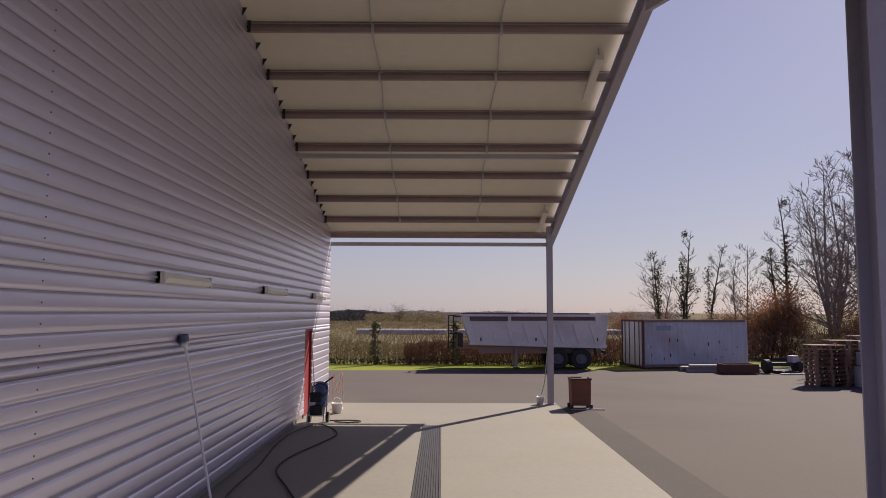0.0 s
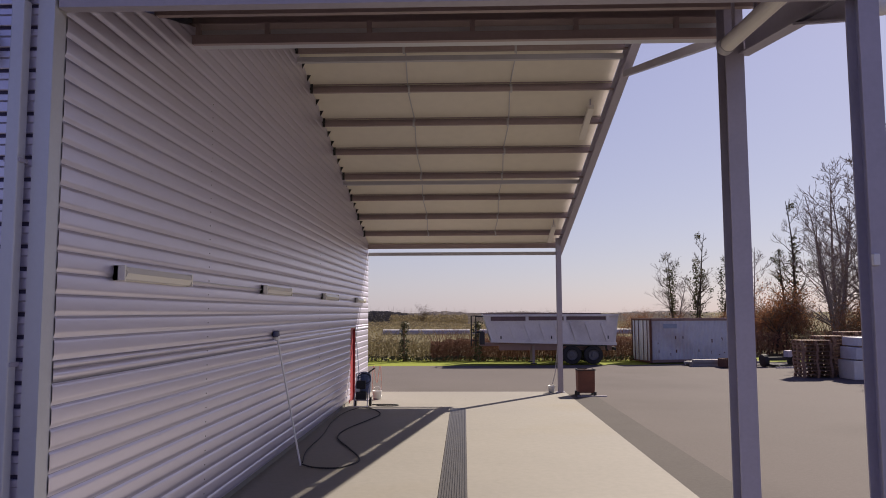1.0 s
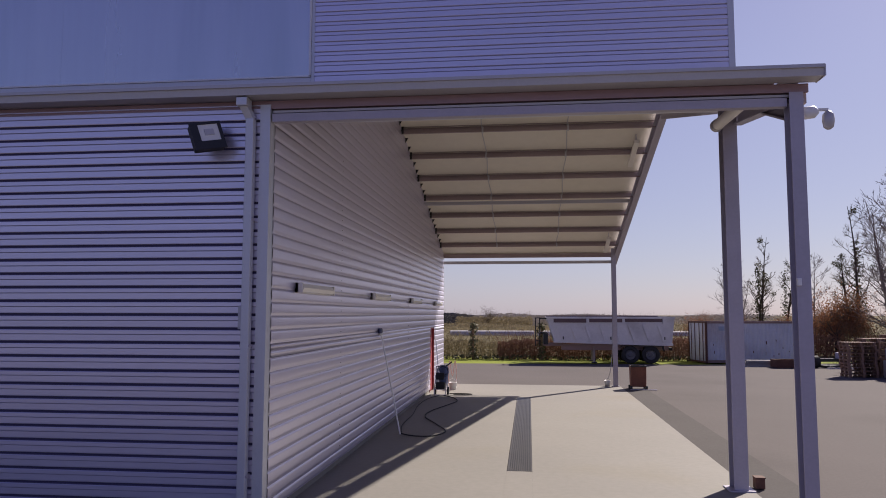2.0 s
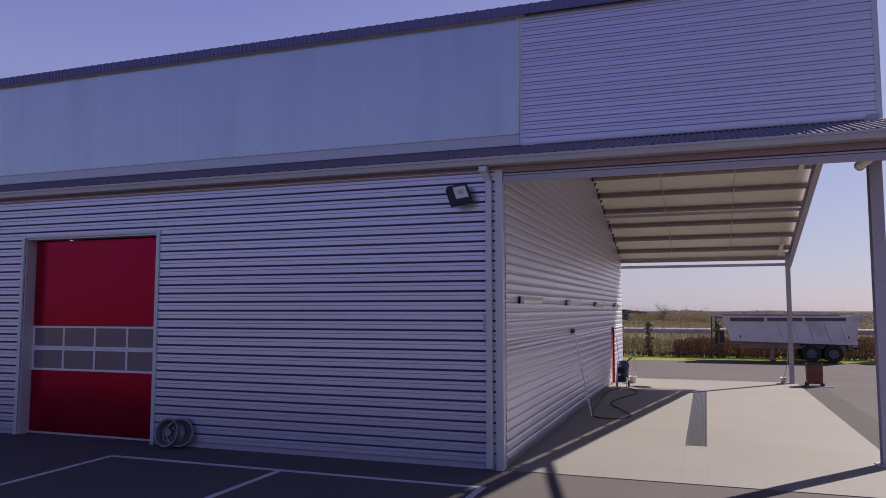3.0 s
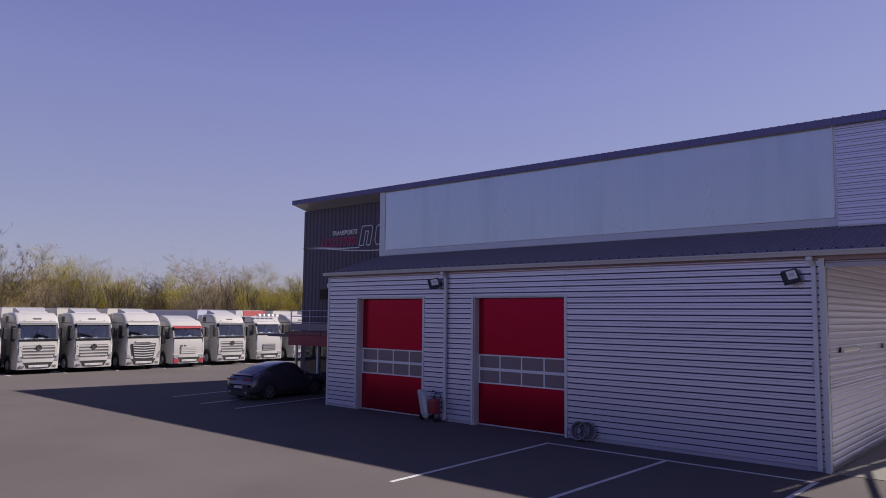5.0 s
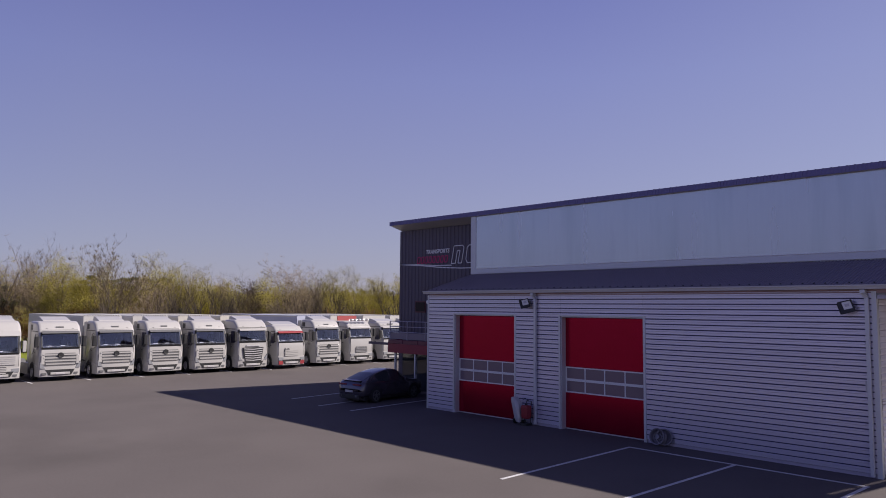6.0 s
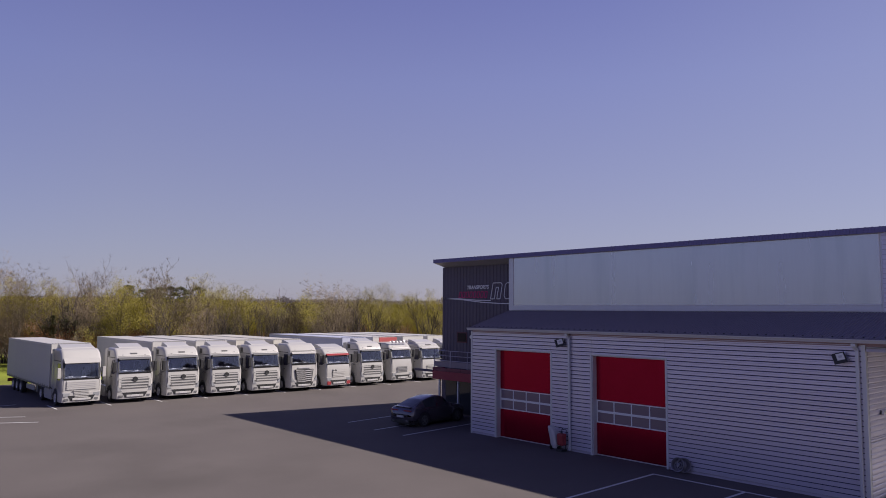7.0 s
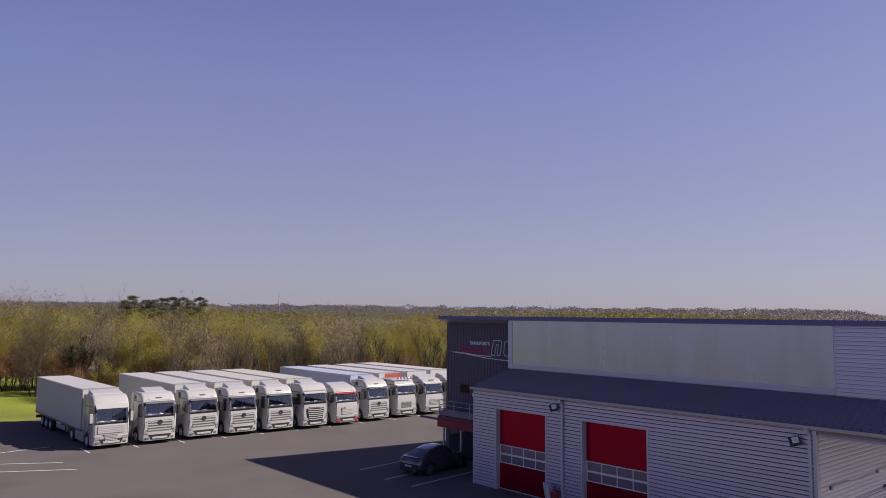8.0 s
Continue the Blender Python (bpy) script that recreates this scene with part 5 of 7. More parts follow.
def tractor(style, label, at, rz=0.0, deflector=True):
    """A tractor unit that faces +x, its front bumper at x = 0."""
    ob = thing("lorry", label, "truck", at, rz, group="parked lorries")
    tall = {"A": 3.72, "B": 3.68, "C": 3.72, "D": 3.28, "E": 3.55, "F": 3.45}[style]
    roof_w = 1.22
    wb = {"A": 1.80, "C": 2.16, "E": 2.2}.get(style, 2.05)
    wt = {"A": 2.88, "D": 2.76}.get(style, 3.0)
    arch = [(-2.28, 0.72), (-2.04, 0.6)] + [(-1.4 + 0.6 * math.cos(a), 0.53 + 0.6 * math.sin(a)) for a in [math.pi * (1 - k / 8) for k in range(1, 8)]] + [(-0.76, 0.6)]
    if style == "B":
        profile = [(-0.12, 0.62), (-0.03, 1.0), (-0.02, 1.72), (-0.06, wb), (-0.28, wt), (-0.33, wt + 0.1), (-0.58, tall - 0.2), (-1.0, tall), (-2.2, tall), (-2.28, 1.0)] + arch
    elif style in "AC":
        profile = [(-0.08, 0.6), (-0.02, 1.0), (-0.02, 1.68), (-0.05, wb), (-0.22, wt), (-0.2, wt + 0.2), (-0.5, tall - 0.2), (-0.85, tall), (-2.2, tall), (-2.28, 1.0)] + arch
    else:
        profile = [(-0.12, 0.6), (-0.03, 1.0), (-0.03, 1.65), (-0.1, wb), (-0.34, wt), (-0.38, wt + 0.1), (-0.75, tall - 0.08), (-1.1, tall), (-2.2, tall - 0.02), (-2.28, 1.0)] + arch
    bm = shaped(profile, roof_w, 0.09)
    opening = [f for f in bm.faces if max(v.co.y for v in f.verts) - min(v.co.y for v in f.verts) > 1.5 and all(wb - 0.01 < v.co.z < wt + 0.01 and v.co.x > -0.5 for v in f.verts)]
    bmesh.ops.delete(bm, geom=opening, context="FACES_ONLY")
    part("cab", bm, "truck_white", ob, smooth=38)
    # what shows behind the windscreen: lining, dashboard, wheel and seats
    part("cab_lining", B((-1.98, -1.94, -1.1, 1.1, 1.2, wt + 0.3), (-1.94, -0.3, -1.1, 1.1, 1.16, 1.2), (-1.94, -0.5, -1.1, 1.1, wt + 0.06, wt + 0.09),
                         (-1.94, -1.12, -1.12, -1.09, 1.2, wt + 0.06), (-1.94, -1.12, 1.09, 1.12, 1.2, wt + 0.06)), "lining", ob, "dark grey cab interior")
    bm = bmesh.new()
    prism(bm, [(-0.2, wb - 0.06), (-0.22, wb + 0.05), (-0.55, wb + 0.1), (-0.72, wb + 0.02), (-0.72, wb - 0.3), (-0.2, wb - 0.3)], -1.08, 1.08, "y")
    dash = part("dashboard", bm, "truck_grey", ob, "grey dashboard with papers on it")
    part("paper", B((-0.5, -0.26, -0.75, -0.45, wb + 0.09, wb + 0.115), (-0.46, -0.28, 0.05, 0.3, wb + 0.09, wb + 0.12)), "white_paint", dash)
    bm = bmesh.new()
    ring = [(-0.82 + 0.12 * math.cos(a), 0.55 + 0.23 * math.sin(a), wb + 0.16 + 0.17 * math.cos(a)) for a in [math.tau * k / 14 for k in range(15)]]
    for p, q in zip(ring, ring[1:]):
        tube(bm, p, q, 0.018, n=5)
    tube(bm, (-0.82, 0.32, wb + 0.16), (-0.82, 0.78, wb + 0.16), 0.02, n=5)
    part("steering_wheel", bm, "black", ob)
    for y in (-0.58, 0.55):
        bm = bmesh.new()
        loft(bm, [[(-1.36, y - w, z), (-1.24, y - w * 0.9, z), (-1.24, y + w * 0.9, z), (-1.36, y + w, z)] for z, w in ((1.3, 0.26), (wb + 0.2, 0.27), (wb + 0.42, 0.24), (wb + 0.45, 0.13), (wb + 0.62, 0.14), (wb + 0.66, 0.1))])
        part("seat", bm, "seat_cloth", ob, "dark cab seat with headrest", smooth=40)
    # windscreen, set into the leaning front
    def front_x(z):
        for (x0, z0), (x1, z1) in zip(profile, profile[1:]):
            if min(z0, z1) <= z <= max(z0, z1) and abs(z1 - z0) > 0.01:
                return x0 + (x1 - x0) * (z - z0) / (z1 - z0)
        return 0.0
    bm = bmesh.new()
    z0, z1 = wb + 0.02, wt - 0.04
    rows = []
    for k in range(9):
        y = -1.04 + 0.26 * k
        bow = 0.016 + 0.055 * (1 - (y / 1.04) ** 2)
        rows.append([(front_x(z) + bow + 0.012 * math.sin(math.pi * (z - z0) / (z1 - z0)), y, z) for z in [z0 + (z1 - z0) * j / 5 for j in range(6)]] + [(front_x(z) + bow - 0.006 + 0.012 * math.sin(math.pi * (z - z0) / (z1 - z0)), y, z) for z in [z1 + (z0 - z1) * j / 5 for j in range(6)]])
    loft(bm, rows)
    pane = part("windscreen", bm, "screen_glass", ob, "clear windscreen before a dark cab", smooth=40)
    pane.visible_shadow = False
    bm = bmesh.new()
    za, zb = z0 - 0.05, z1 + 0.03
    for a, b, lo, hi in ((za, zb, -1.13, -1.0), (za, zb, 1.0, 1.13), (za, z0 + 0.03, -1.0, 1.0), (z1 - 0.09, zb, -1.0, 1.0)):
        prism(bm, [(front_x(a) + 0.01, a), (front_x(b) + 0.01, b), (front_x(b) - 0.05, b), (front_x(a) - 0.05, a)], lo, hi, "y")
    part("windscreen_frame", bm, "black", ob, "black windscreen surround")
    for y in (-0.62, 0.05, 0.55):
        bm = bmesh.new()
        beam(bm, (front_x(z0) + 0.09, y, z0 + 0.01), (front_x(z0 + 0.1) + 0.085, y + 0.5, z0 + 0.1), 0.025, 0.02)
        part("wiper", bm, "black", ob)
    for s in (-1, 1):
        part("corner_gap", B((front_x(1.5) - 0.1, front_x(1.5) + 0.004, s * 1.1 - 0.008, s * 1.1 + 0.008, 1.0, wb - 0.08)), "truck_grey", ob)
    bm = bmesh.new()
    prism(bm, [(front_x(z0) + 0.04, z0 - 0.1), (front_x(z0) + 0.085, z0), (front_x(z0) - 0.02, z0), (front_x(z0) - 0.02, z0 - 0.1)], -1.08, 1.08, "y")
    part("wiper_panel", bm, "black", ob)
    visor_mat = "red_paint" if style == "D" else ("truck_grey" if style in "B" else "truck_white")
    bm = bmesh.new()
    zv = wt - 0.03
    prism(bm, [(front_x(zv) + 0.03, zv + 0.12), (front_x(zv) + 0.2, zv + 0.02), (front_x(zv) + 0.21, zv - 0.03), (front_x(zv) + 0.02, zv + 0.03)], -1.08, 1.08, "y")
    part("sun_visor", bm, visor_mat, ob)
    zs = wt + 0.13
    part("roof_seam", B((front_x(zs) - 0.05, front_x(zs) + 0.006, -1.05, 1.05, zs, zs + 0.022)), "truck_grey", ob)
    for s in (-1, 1):
        part("roof_seam", B((-2.1, -0.45, s * 1.19, s * 1.226, zs - 0.1, zs - 0.05)), "black", ob)
        part("marker_lamp", B((front_x(zs + 0.1) - 0.05, front_x(zs + 0.1) + 0.012, s * 0.75 - 0.06, s * 0.75 + 0.06, zs + 0.08, zs + 0.11)), "truck_grey", ob)
    # grille
    gx = 0.012
    if style == "B":
        for k in range(4):
            z = 1.0 + k * 0.19
            bm = bmesh.new()
            w = 0.84 + 0.06 * k - 0.03 * (k == 3)
            prism(bm, [(-0.05, z), (gx + 0.03, z + 0.02), (gx + 0.035, z + 0.09), (-0.05, z + 0.11)], -w, w, "y")
            part("grille_bar", bm, "truck_white", ob)
        part("grille_back", B((-0.05, gx - 0.004, -0.86, 0.86, 1.0, 1.72)), "truck_grey", ob)
        bm = bmesh.new()
        lathe(bm, (gx + 0.035, 0, 1.60), (1, 0, 0), [(0, 0.17), (0.03, 0.17), (0.04, 0.145), (0.03, 0.1)], 22)
        part("badge", bm, "black", ob, "round dark badge")
    elif style == "A":
        part("grille_back", B((-0.05, gx, -0.9, 0.9, 1.1, 1.68)), "gutter", ob)
        for k in range(5):
            z = 1.12 + k * 0.11
            part("grille_bar", B((0.0, gx + 0.022, -0.92, 0.92, z, z + 0.075)), "truck_white", ob)
        for k in range(6):
            z = 0.5 + k * 0.1
            part("bumper_bar", B((0.02, gx + 0.075, -0.52 + 0.02 * (6 - k), 0.52 - 0.02 * (6 - k), z, z + 0.06)), "truck_white", ob)
    elif style == "C":
        bm = bmesh.new()
        prism(bm, [(-0.82, 1.72), (0.82, 1.72), (0.66, 0.72), (-0.66, 0.72)], -0.03, gx + 0.05, "y")
        bm.transform(Matrix(((0, 1, 0, 0), (1, 0, 0, 0), (0, 0, 1, 0), (0, 0, 0, 1))))
        part("grille_back", bm, "black", ob)
        for k in range(6):
            z = 0.78 + k * 0.16
            bm = bmesh.new()
            for q in (-1, 1):
                beam(bm, (gx + 0.055, q * (0.62 + 0.026 * k), z + 0.05), (gx + 0.06, 0, z), 0.03, 0.055)
            part("grille_bar", bm, "gutter", ob)
        part("name_strip", B((0.0, gx + 0.02, -0.55, 0.55, 1.80, 1.9)), "gutter", ob)
    else:
        part("grille_back", B((-0.05, gx, -0.55, 0.55, 0.95, 1.45)), "truck_grey" if style != "D" else "truck_white", ob)
        for k in range(4):
            part("grille_bar", B((0.0, gx + 0.022, -0.58, 0.58, 0.98 + k * 0.12, 1.04 + k * 0.12)), "chrome" if style == "E" else "truck_white", ob)
    if style == "B":
        for s in (-1, 1):
            part("cheek", B((-0.06, 0.03, s * 1.0 - 0.1, s * 1.0 + 0.1, 1.05, 1.6)), "truck_white", ob, bevel=0.03)
            part("cheek_gap", B((-0.06, 0.014, s * 0.885 - 0.012, s * 0.885 + 0.012, 0.98, 1.7)), "truck_grey", ob)
        part("number_board", B((front_x(wt + 0.3) - 0.02, front_x(wt + 0.3) + 0.03, -0.22, 0.22, wt + 0.26, wt + 0.36)), "truck_grey", ob, "dark roof hatch")
    # bumper
    bm = bmesh.new()
    loft(bm, [[(-0.75, y, 0.32), (0.02 - dx, y, 0.3), (0.05 - dx, y, 0.5), (0.04 - dx, y, 0.92), (-0.75, y, 0.98)] for y, dx in ((-1.24, 0.3), (-1.15, 0.06), (-0.8, 0.0), (0.8, 0.0), (1.15, 0.06), (1.24, 0.3))])
    part("bumper", bm, "truck_white", ob, smooth=40)
    bm = bmesh.new()
    prism(bm, [(-0.66, 0.4), (0.66, 0.4), (0.84, 0.72), (-0.84, 0.72)], 0.0, 0.06, "y")
    bm.transform(Matrix(((0, 1, 0, 0), (1, 0, 0, 0), (0, 0, 1, 0), (0, 0, 0, 1))))
    part("lower_intake", bm, "black", ob)
    part("intake_lip", B((0.03, 0.1, -0.56, 0.56, 0.42, 0.56)), "truck_white", ob, bevel=0.02)
    part("plate", B((0.05, 0.112, -0.26, 0.26, 0.43, 0.54)), "gutter", ob, "pale number plate bar")
    for s in (-1, 1):
        bm = bmesh.new()
        prism(bm, [(s * 0.84, 0.78), (s * 1.14, 0.82), (s * 1.17, 1.22), (s * 1.0, 1.0)] if style in "BC" else [(s * 0.72, 0.68), (s * 1.12, 0.68), (s * 1.12, 0.9), (s * 0.72, 0.88)], -0.05, 0.056 if style not in "BC" else 0.05, "y")
        bm.transform(Matrix(((0, 1, 0, 0), (1, 0, 0, 0), (0, 0, 1, 0), (0, 0, 0, 1))))
        part("headlight", bm, "headlamp", ob, "clear headlight")
        part("fog_lamp", B((0.0, 0.056, s * 0.9 - 0.12, s * 0.9 + 0.12, 0.42, 0.54)), "red_paint" if style == "D" else "truck_grey", ob)
        # side window and door
        bm = bmesh.new()
        prism(bm, [(-0.28, wb + 0.04), (-0.42, wt - 0.1), (-1.08, wt - 0.1), (-1.08, wb - 0.12), (-0.6, wb - 0.12)], s * 1.17, s * 1.228, "y")
        part("side_window", bm, "cab_glass", ob)
        part("door_line", B((-1.16, -1.14, s * 1.2, s * 1.223, 1.05, 2.8)), "truck_grey", ob)
        part("door_handle", B((-1.08, -0.92, s * 1.2, s * 1.235, 1.72, 1.78)), "black", ob)
        mir = part("mirror", B((-0.22, -0.02, s * 1.38 - 0.1, s * 1.38 + 0.1, wb + 0.05, wb + 0.72)), "truck_white" if style == "A" else "black", ob, bevel=0.03)
        for za in (wb + 0.66, wb + 0.06):
            part("mirror_arm", B((-0.3, -0.1, s * 1.26 - 0.06, s * 1.26 + 0.06, za, za + 0.05)), "black", mir)
        # arch over the front wheel, step and side skirt
        part("step", B((-0.74, -0.5, s * 1.15, s * 1.235, 0.3, 0.95)), "truck_white", ob)
        bm = bmesh.new()
        arc = [(-1.4 + 0.62 * math.cos(a), 0.52 + 0.62 * math.sin(a)) for a in [math.pi * k / 10 for k in range(11)]]
        arc2 = [(-1.4 + 0.56 * math.cos(a), 0.52 + 0.56 * math.sin(a)) for a in [math.pi * k / 10 for k in range(11)]]
        prism(bm, arc + arc2[::-1], s * 1.0, s * 1.235, "y")
        part("wheel_arch", bm, "truck_grey", ob)
        part("side_skirt", B((-4.3, -2.4, s * 1.16, s * 1.22, 0.3, 1.0)), "truck_white", ob)
        part("fuel_tank", B((-4.1, -2.45, s * 0.7, s * 1.15, 0.35, 0.98)), "chrome", ob)
        bm = bmesh.new()
        prism(bm, [(-2.28, 1.05), (-2.75, 1.1), (-2.75, tall - 0.1), (-2.24, tall - 0.05)], s * 1.17, s * 1.205, "y")
        part("side_fairing", bm, "truck_white", ob)
        if style in "BE":
            part("vent", B((-2.05, -1.62, s * 1.15, s * 1.224, 3.12, 3.46)), "black", ob, "small dark upper side window")
        wheel(ob, -1.4, s * 1.09, 0.51, 0.3)
        wheel(ob, -5.1, s * 1.0, 0.51, 0.5)
        bm = bmesh.new()
        arc = [(-5.1 + 0.66 * math.cos(a), 0.5 + 0.66 * math.sin(a)) for a in [math.pi * k / 8 for k in range(9)]]
        arc2 = [(-5.1 + 0.62 * math.cos(a), 0.5 + 0.62 * math.sin(a)) for a in [math.pi * k / 8 for k in range(9)]]
        prism(bm, arc + arc2[::-1], s * 0.78, s * 1.23, "y")
        part("mudguard", bm, "truck_grey", ob)
    for y in (-0.4, 0.4):
        part("chassis_rail", B((-6.2, -0.6, y - 0.05, y + 0.05, 0.75, 0.98)), "black", ob)
    part("fifth_wheel", B((-5.5, -4.6, -0.45, 0.45, 1.0, 1.12)), "black", ob)
    part("rear_bumper", B((-6.25, -6.18, -1.1, 1.1, 0.6, 0.8)), "truck_grey", ob)
    part("engine", B((-2.2, -0.3, -0.55, 0.55, 0.45, 0.8)), "black", ob)
    if deflector:
        bm = bmesh.new()
        wd = 0.82 if style in "BC" else 1.05
        loft(bm, [[(-1.05, y, tall - 0.06), (-1.2, y * 0.97, tall + 0.06), (-2.0, y * 0.94, min(tall + 0.26, 3.96)), (-2.3, y * 0.94, min(tall + 0.28, 3.97)), (-2.3, y, tall - 0.06)] for y in (-wd, wd)])
        part("roof_deflector", bm, "truck_white", ob)
    if style == "F":
        part("roof_light", B((-0.62, -0.5, -0.3, 0.3, tall - 0.2, tall - 0.14)), "truck_grey", ob)
    if style == "A":
        bm = bmesh.new()
        prism(bm, [(-0.2, wt + 0.24), (0.1, wt - 0.02), (0.11, wt - 0.06), (-0.21, wt + 0.06)], -1.1, 1.1, "y")
        part("top_visor", bm, "truck_white", ob)
    if style == "E":
        bm = bmesh.new()
        tube(bm, (-0.5, -1.0, tall + 0.1), (-0.5, 1.0, tall + 0.1), 0.03, n=8)
        bar_ob = part("light_bar", bm, "chrome", ob)
        for k in range(5):
            bm = bmesh.new()
            lathe(bm, (-0.45, -0.8 + 0.4 * k, tall + 0.1), (1, 0, 0), [(-0.08, 0.05), (0, 0.12), (0.03, 0.12), (0.04, 0.05)], 14)
            part("spot_lamp", bm, "rim_steel", bar_ob)
    if style == "D":
        bm = bmesh.new()
        for s in (-1, 1):
            for x0 in (-1.35, -1.75):
                tube(bm, (x0, s * 1.222, 1.6), (x0 + 0.08, s * 1.222, 2.25), 0.055, n=6)
                tube(bm, (x0 + 0.08, s * 1.222, 2.25), (x0 + 0.3, s * 1.222, 2.2), 0.055, n=6)
                tube(bm, (x0 + 0.3, s * 1.222, 2.2), (x0 + 0.22, s * 1.222, 1.6), 0.055, n=6)
        part("door_mark", bm, "truck_grey", ob, "grey outlined mark")
        bm = bmesh.new()
        for y0 in (-0.62, -0.36):
            tube(bm, (-0.0, y0, 1.3), (-0.0, y0 + 0.05, 1.56), 0.02, n=6)
            tube(bm, (-0.0, y0 + 0.05, 1.56), (-0.0, y0 + 0.16, 1.52), 0.02, n=6)
            tube(bm, (-0.0, y0 + 0.16, 1.52), (-0.0, y0 + 0.12, 1.3), 0.02, n=6)
        part("front_mark", bm, "truck_grey", ob, "grey outlined mark")
        part("bumper_stripe", B((0.0, 0.06, -1.1, -0.75, 0.36, 0.62), (0.0, 0.06, 0.75, 1.1, 0.36, 0.62)), "red_paint", ob, "red bumper corners")
    if style == "B":
        for s in (-1, 1):
            part("door_swoosh", curve_tube([(-0.35, s * 1.222, 2.75), (-0.9, s * 1.224, 2.85), (-1.2, s * 1.224, 2.4), (-1.15, s * 1.224, 1.9), (-1.6, s * 1.224, 1.6)], 0.018, 5, 4), "truck_grey", ob, "thin grey painted line")
    return ob


STRAP = mesh("buckle_strap", B((0, 0.045, -0.008, 0.008, 0, 0.27)), "truck_grey")


def trailer(label, at, tarp="tarp", rz=0.0, red_top=False):
    """A curtain-sided semi-trailer behind a tractor whose bumper stands at `at`."""
    ob = thing("semi_trailer", label, "trailer", at, rz, group="parked semi-trailers")
    x0, x1 = -16.1, -2.85
    rngt = random.Random(int(at[1] * 10))
    for s in (-1, 1):
        bm = bmesh.new()
        n = 46
        pts = []
        for k in range(n + 1):
            x = x0 + (x1 - x0) * k / n
            pts.append((x, rngt.uniform(-0.008, 0.008)))
        rows = [[bm.verts.new((x, s * (1.262 + d * f), z)) for z, f in ((1.02, 0.6), (1.9, 1.6), (3.0, 1.4), (3.88, 0.3))] for x, d in pts]
        for r0, r1 in zip(rows, rows[1:]):
            for i in range(3):
                bm.faces.new((r0[i], r1[i], r1[i + 1], r0[i + 1]))
        curtain = part("curtain", bm, tarp, ob, smooth=True)
        part("side_rail", B((x0, x1, s * 1.24 - 0.03, s * 1.24 + 0.03, 0.98, 1.1)), "truck_grey", ob)
        part("cant_rail", B((x0, x1, s * 1.25 - 0.025, s * 1.25 + 0.025, 3.86, 3.98)), "gutter", ob)
        for k in range(22):
            buckle = new("buckle_strap", STRAP)
            buckle.location = (x0 + 0.3 + k * 0.62, s * 1.272, 0.93)
            buckle.parent = curtain
        part("side_guard", B((-9.6, -7.2, s * 1.18 - 0.02, s * 1.18 + 0.02, 0.5, 0.85)), "truck_white", ob)
        part("pallet_box", B((-7.0, -6.4, s * 0.7, s * 1.15, 0.45, 0.95)), "truck_grey", ob)
        for x in (-11.3, -12.6, -13.9):
            wheel(ob, x, s * 1.05, 0.49, 0.38)
            part("mudguard", B((x - 0.5, x + 0.5, s * 1.05 - 0.19, s * 1.05 + 0.19, 0.995, 1.015)), "black", ob)
        part("landing_leg", B((-6.15, -6.03, s * 0.8 - 0.06, s * 0.8 + 0.06, 0.3, 1.0)), "black", ob)
    part("roof", B((x0 + 0.02, x1 - 0.02, -1.225, 1.225, 3.93, 3.99)), tarp, ob)
    if red_top:
        part("red_header", B((-2.42, -2.34, -0.85, 1.15, 3.56, 3.96)), "tarp_red_top", ob, "red painted header board")
    bm = bmesh.new()
    box(bm, x1, x1 + 0.04, -1.25, 1.25, 1.1, 3.98)
    part("bulkhead", bm, tarp, ob)
    part("rear_doors", B((x0 - 0.04, x0, -1.25, 1.25, 1.05, 3.98)), tarp, ob)
    part("deck", B((x0, x1, -1.2, 1.2, 1.0, 1.1)), "truck_grey", ob)
    for y in (-0.45, 0.45):
        part("chassis_rail", B((x0, -4.2, y - 0.05, y + 0.05, 0.7, 1.0)), "black", ob)
    part("rear_light_bar", B((x0 - 0.05, x0 + 0.05, -1.2, 1.2, 0.5, 0.75)), "red_paint", ob)
    bm = bmesh.new()
    for k in range(14):
        y = -1.15 + k * 0.17
        box(bm, x1 - 0.3, x1 + 0.06, y, y + 0.09, 3.975, 4.02)
    part("scalloped_edge", bm, tarp, ob)
    return ob


M["tarp_red_top"] = material("faded red header", (0.33, 0.06, 0.06), 0.5, var=0.1)
M["tarp_cream"] = material("cream tarpaulin", (0.47, 0.45, 0.41), 0.5, var=0.05, scale=0.7, grain=6)
M["tarp_blue"] = material("pale blue tarpaulin", (0.40, 0.42, 0.52), 0.5, var=0.05, scale=0.7, grain=6)
ROW = ((-43.0, -12.8, "A", "tarp"), (-42.9, -9.42, "B", None), (-42.9, -6.06, "B", "tarp"), (-42.7, -2.88, "B", "tarp"), (-42.5, 0.3, "B", "tarp_cream"),
       (-42.2, 3.42, "C", "tarp_cream"), (-42.2, 6.68, "D", None), (-42.6, 10.35, "B", "tarp_blue"), (-42.9, 13.85, "E", "tarp_red"), (-43.0, 17.4, "F", "tarp"), (-43.4, 20.8, "F", "tarp"))
LABELS = {"A": "white lorry cab with a deep visor and barred radiator grille", "B": "white lorry cab with a round dark badge on its grille",
          "C": "white lorry cab with a dark slatted trapezoid grille", "D": "small white lorry cab with red visor and bumper corners",
          "E": "white lorry cab with roof spot lamps and bright grille", "F": "low white lorry cab with a plain grille"}
made = {}
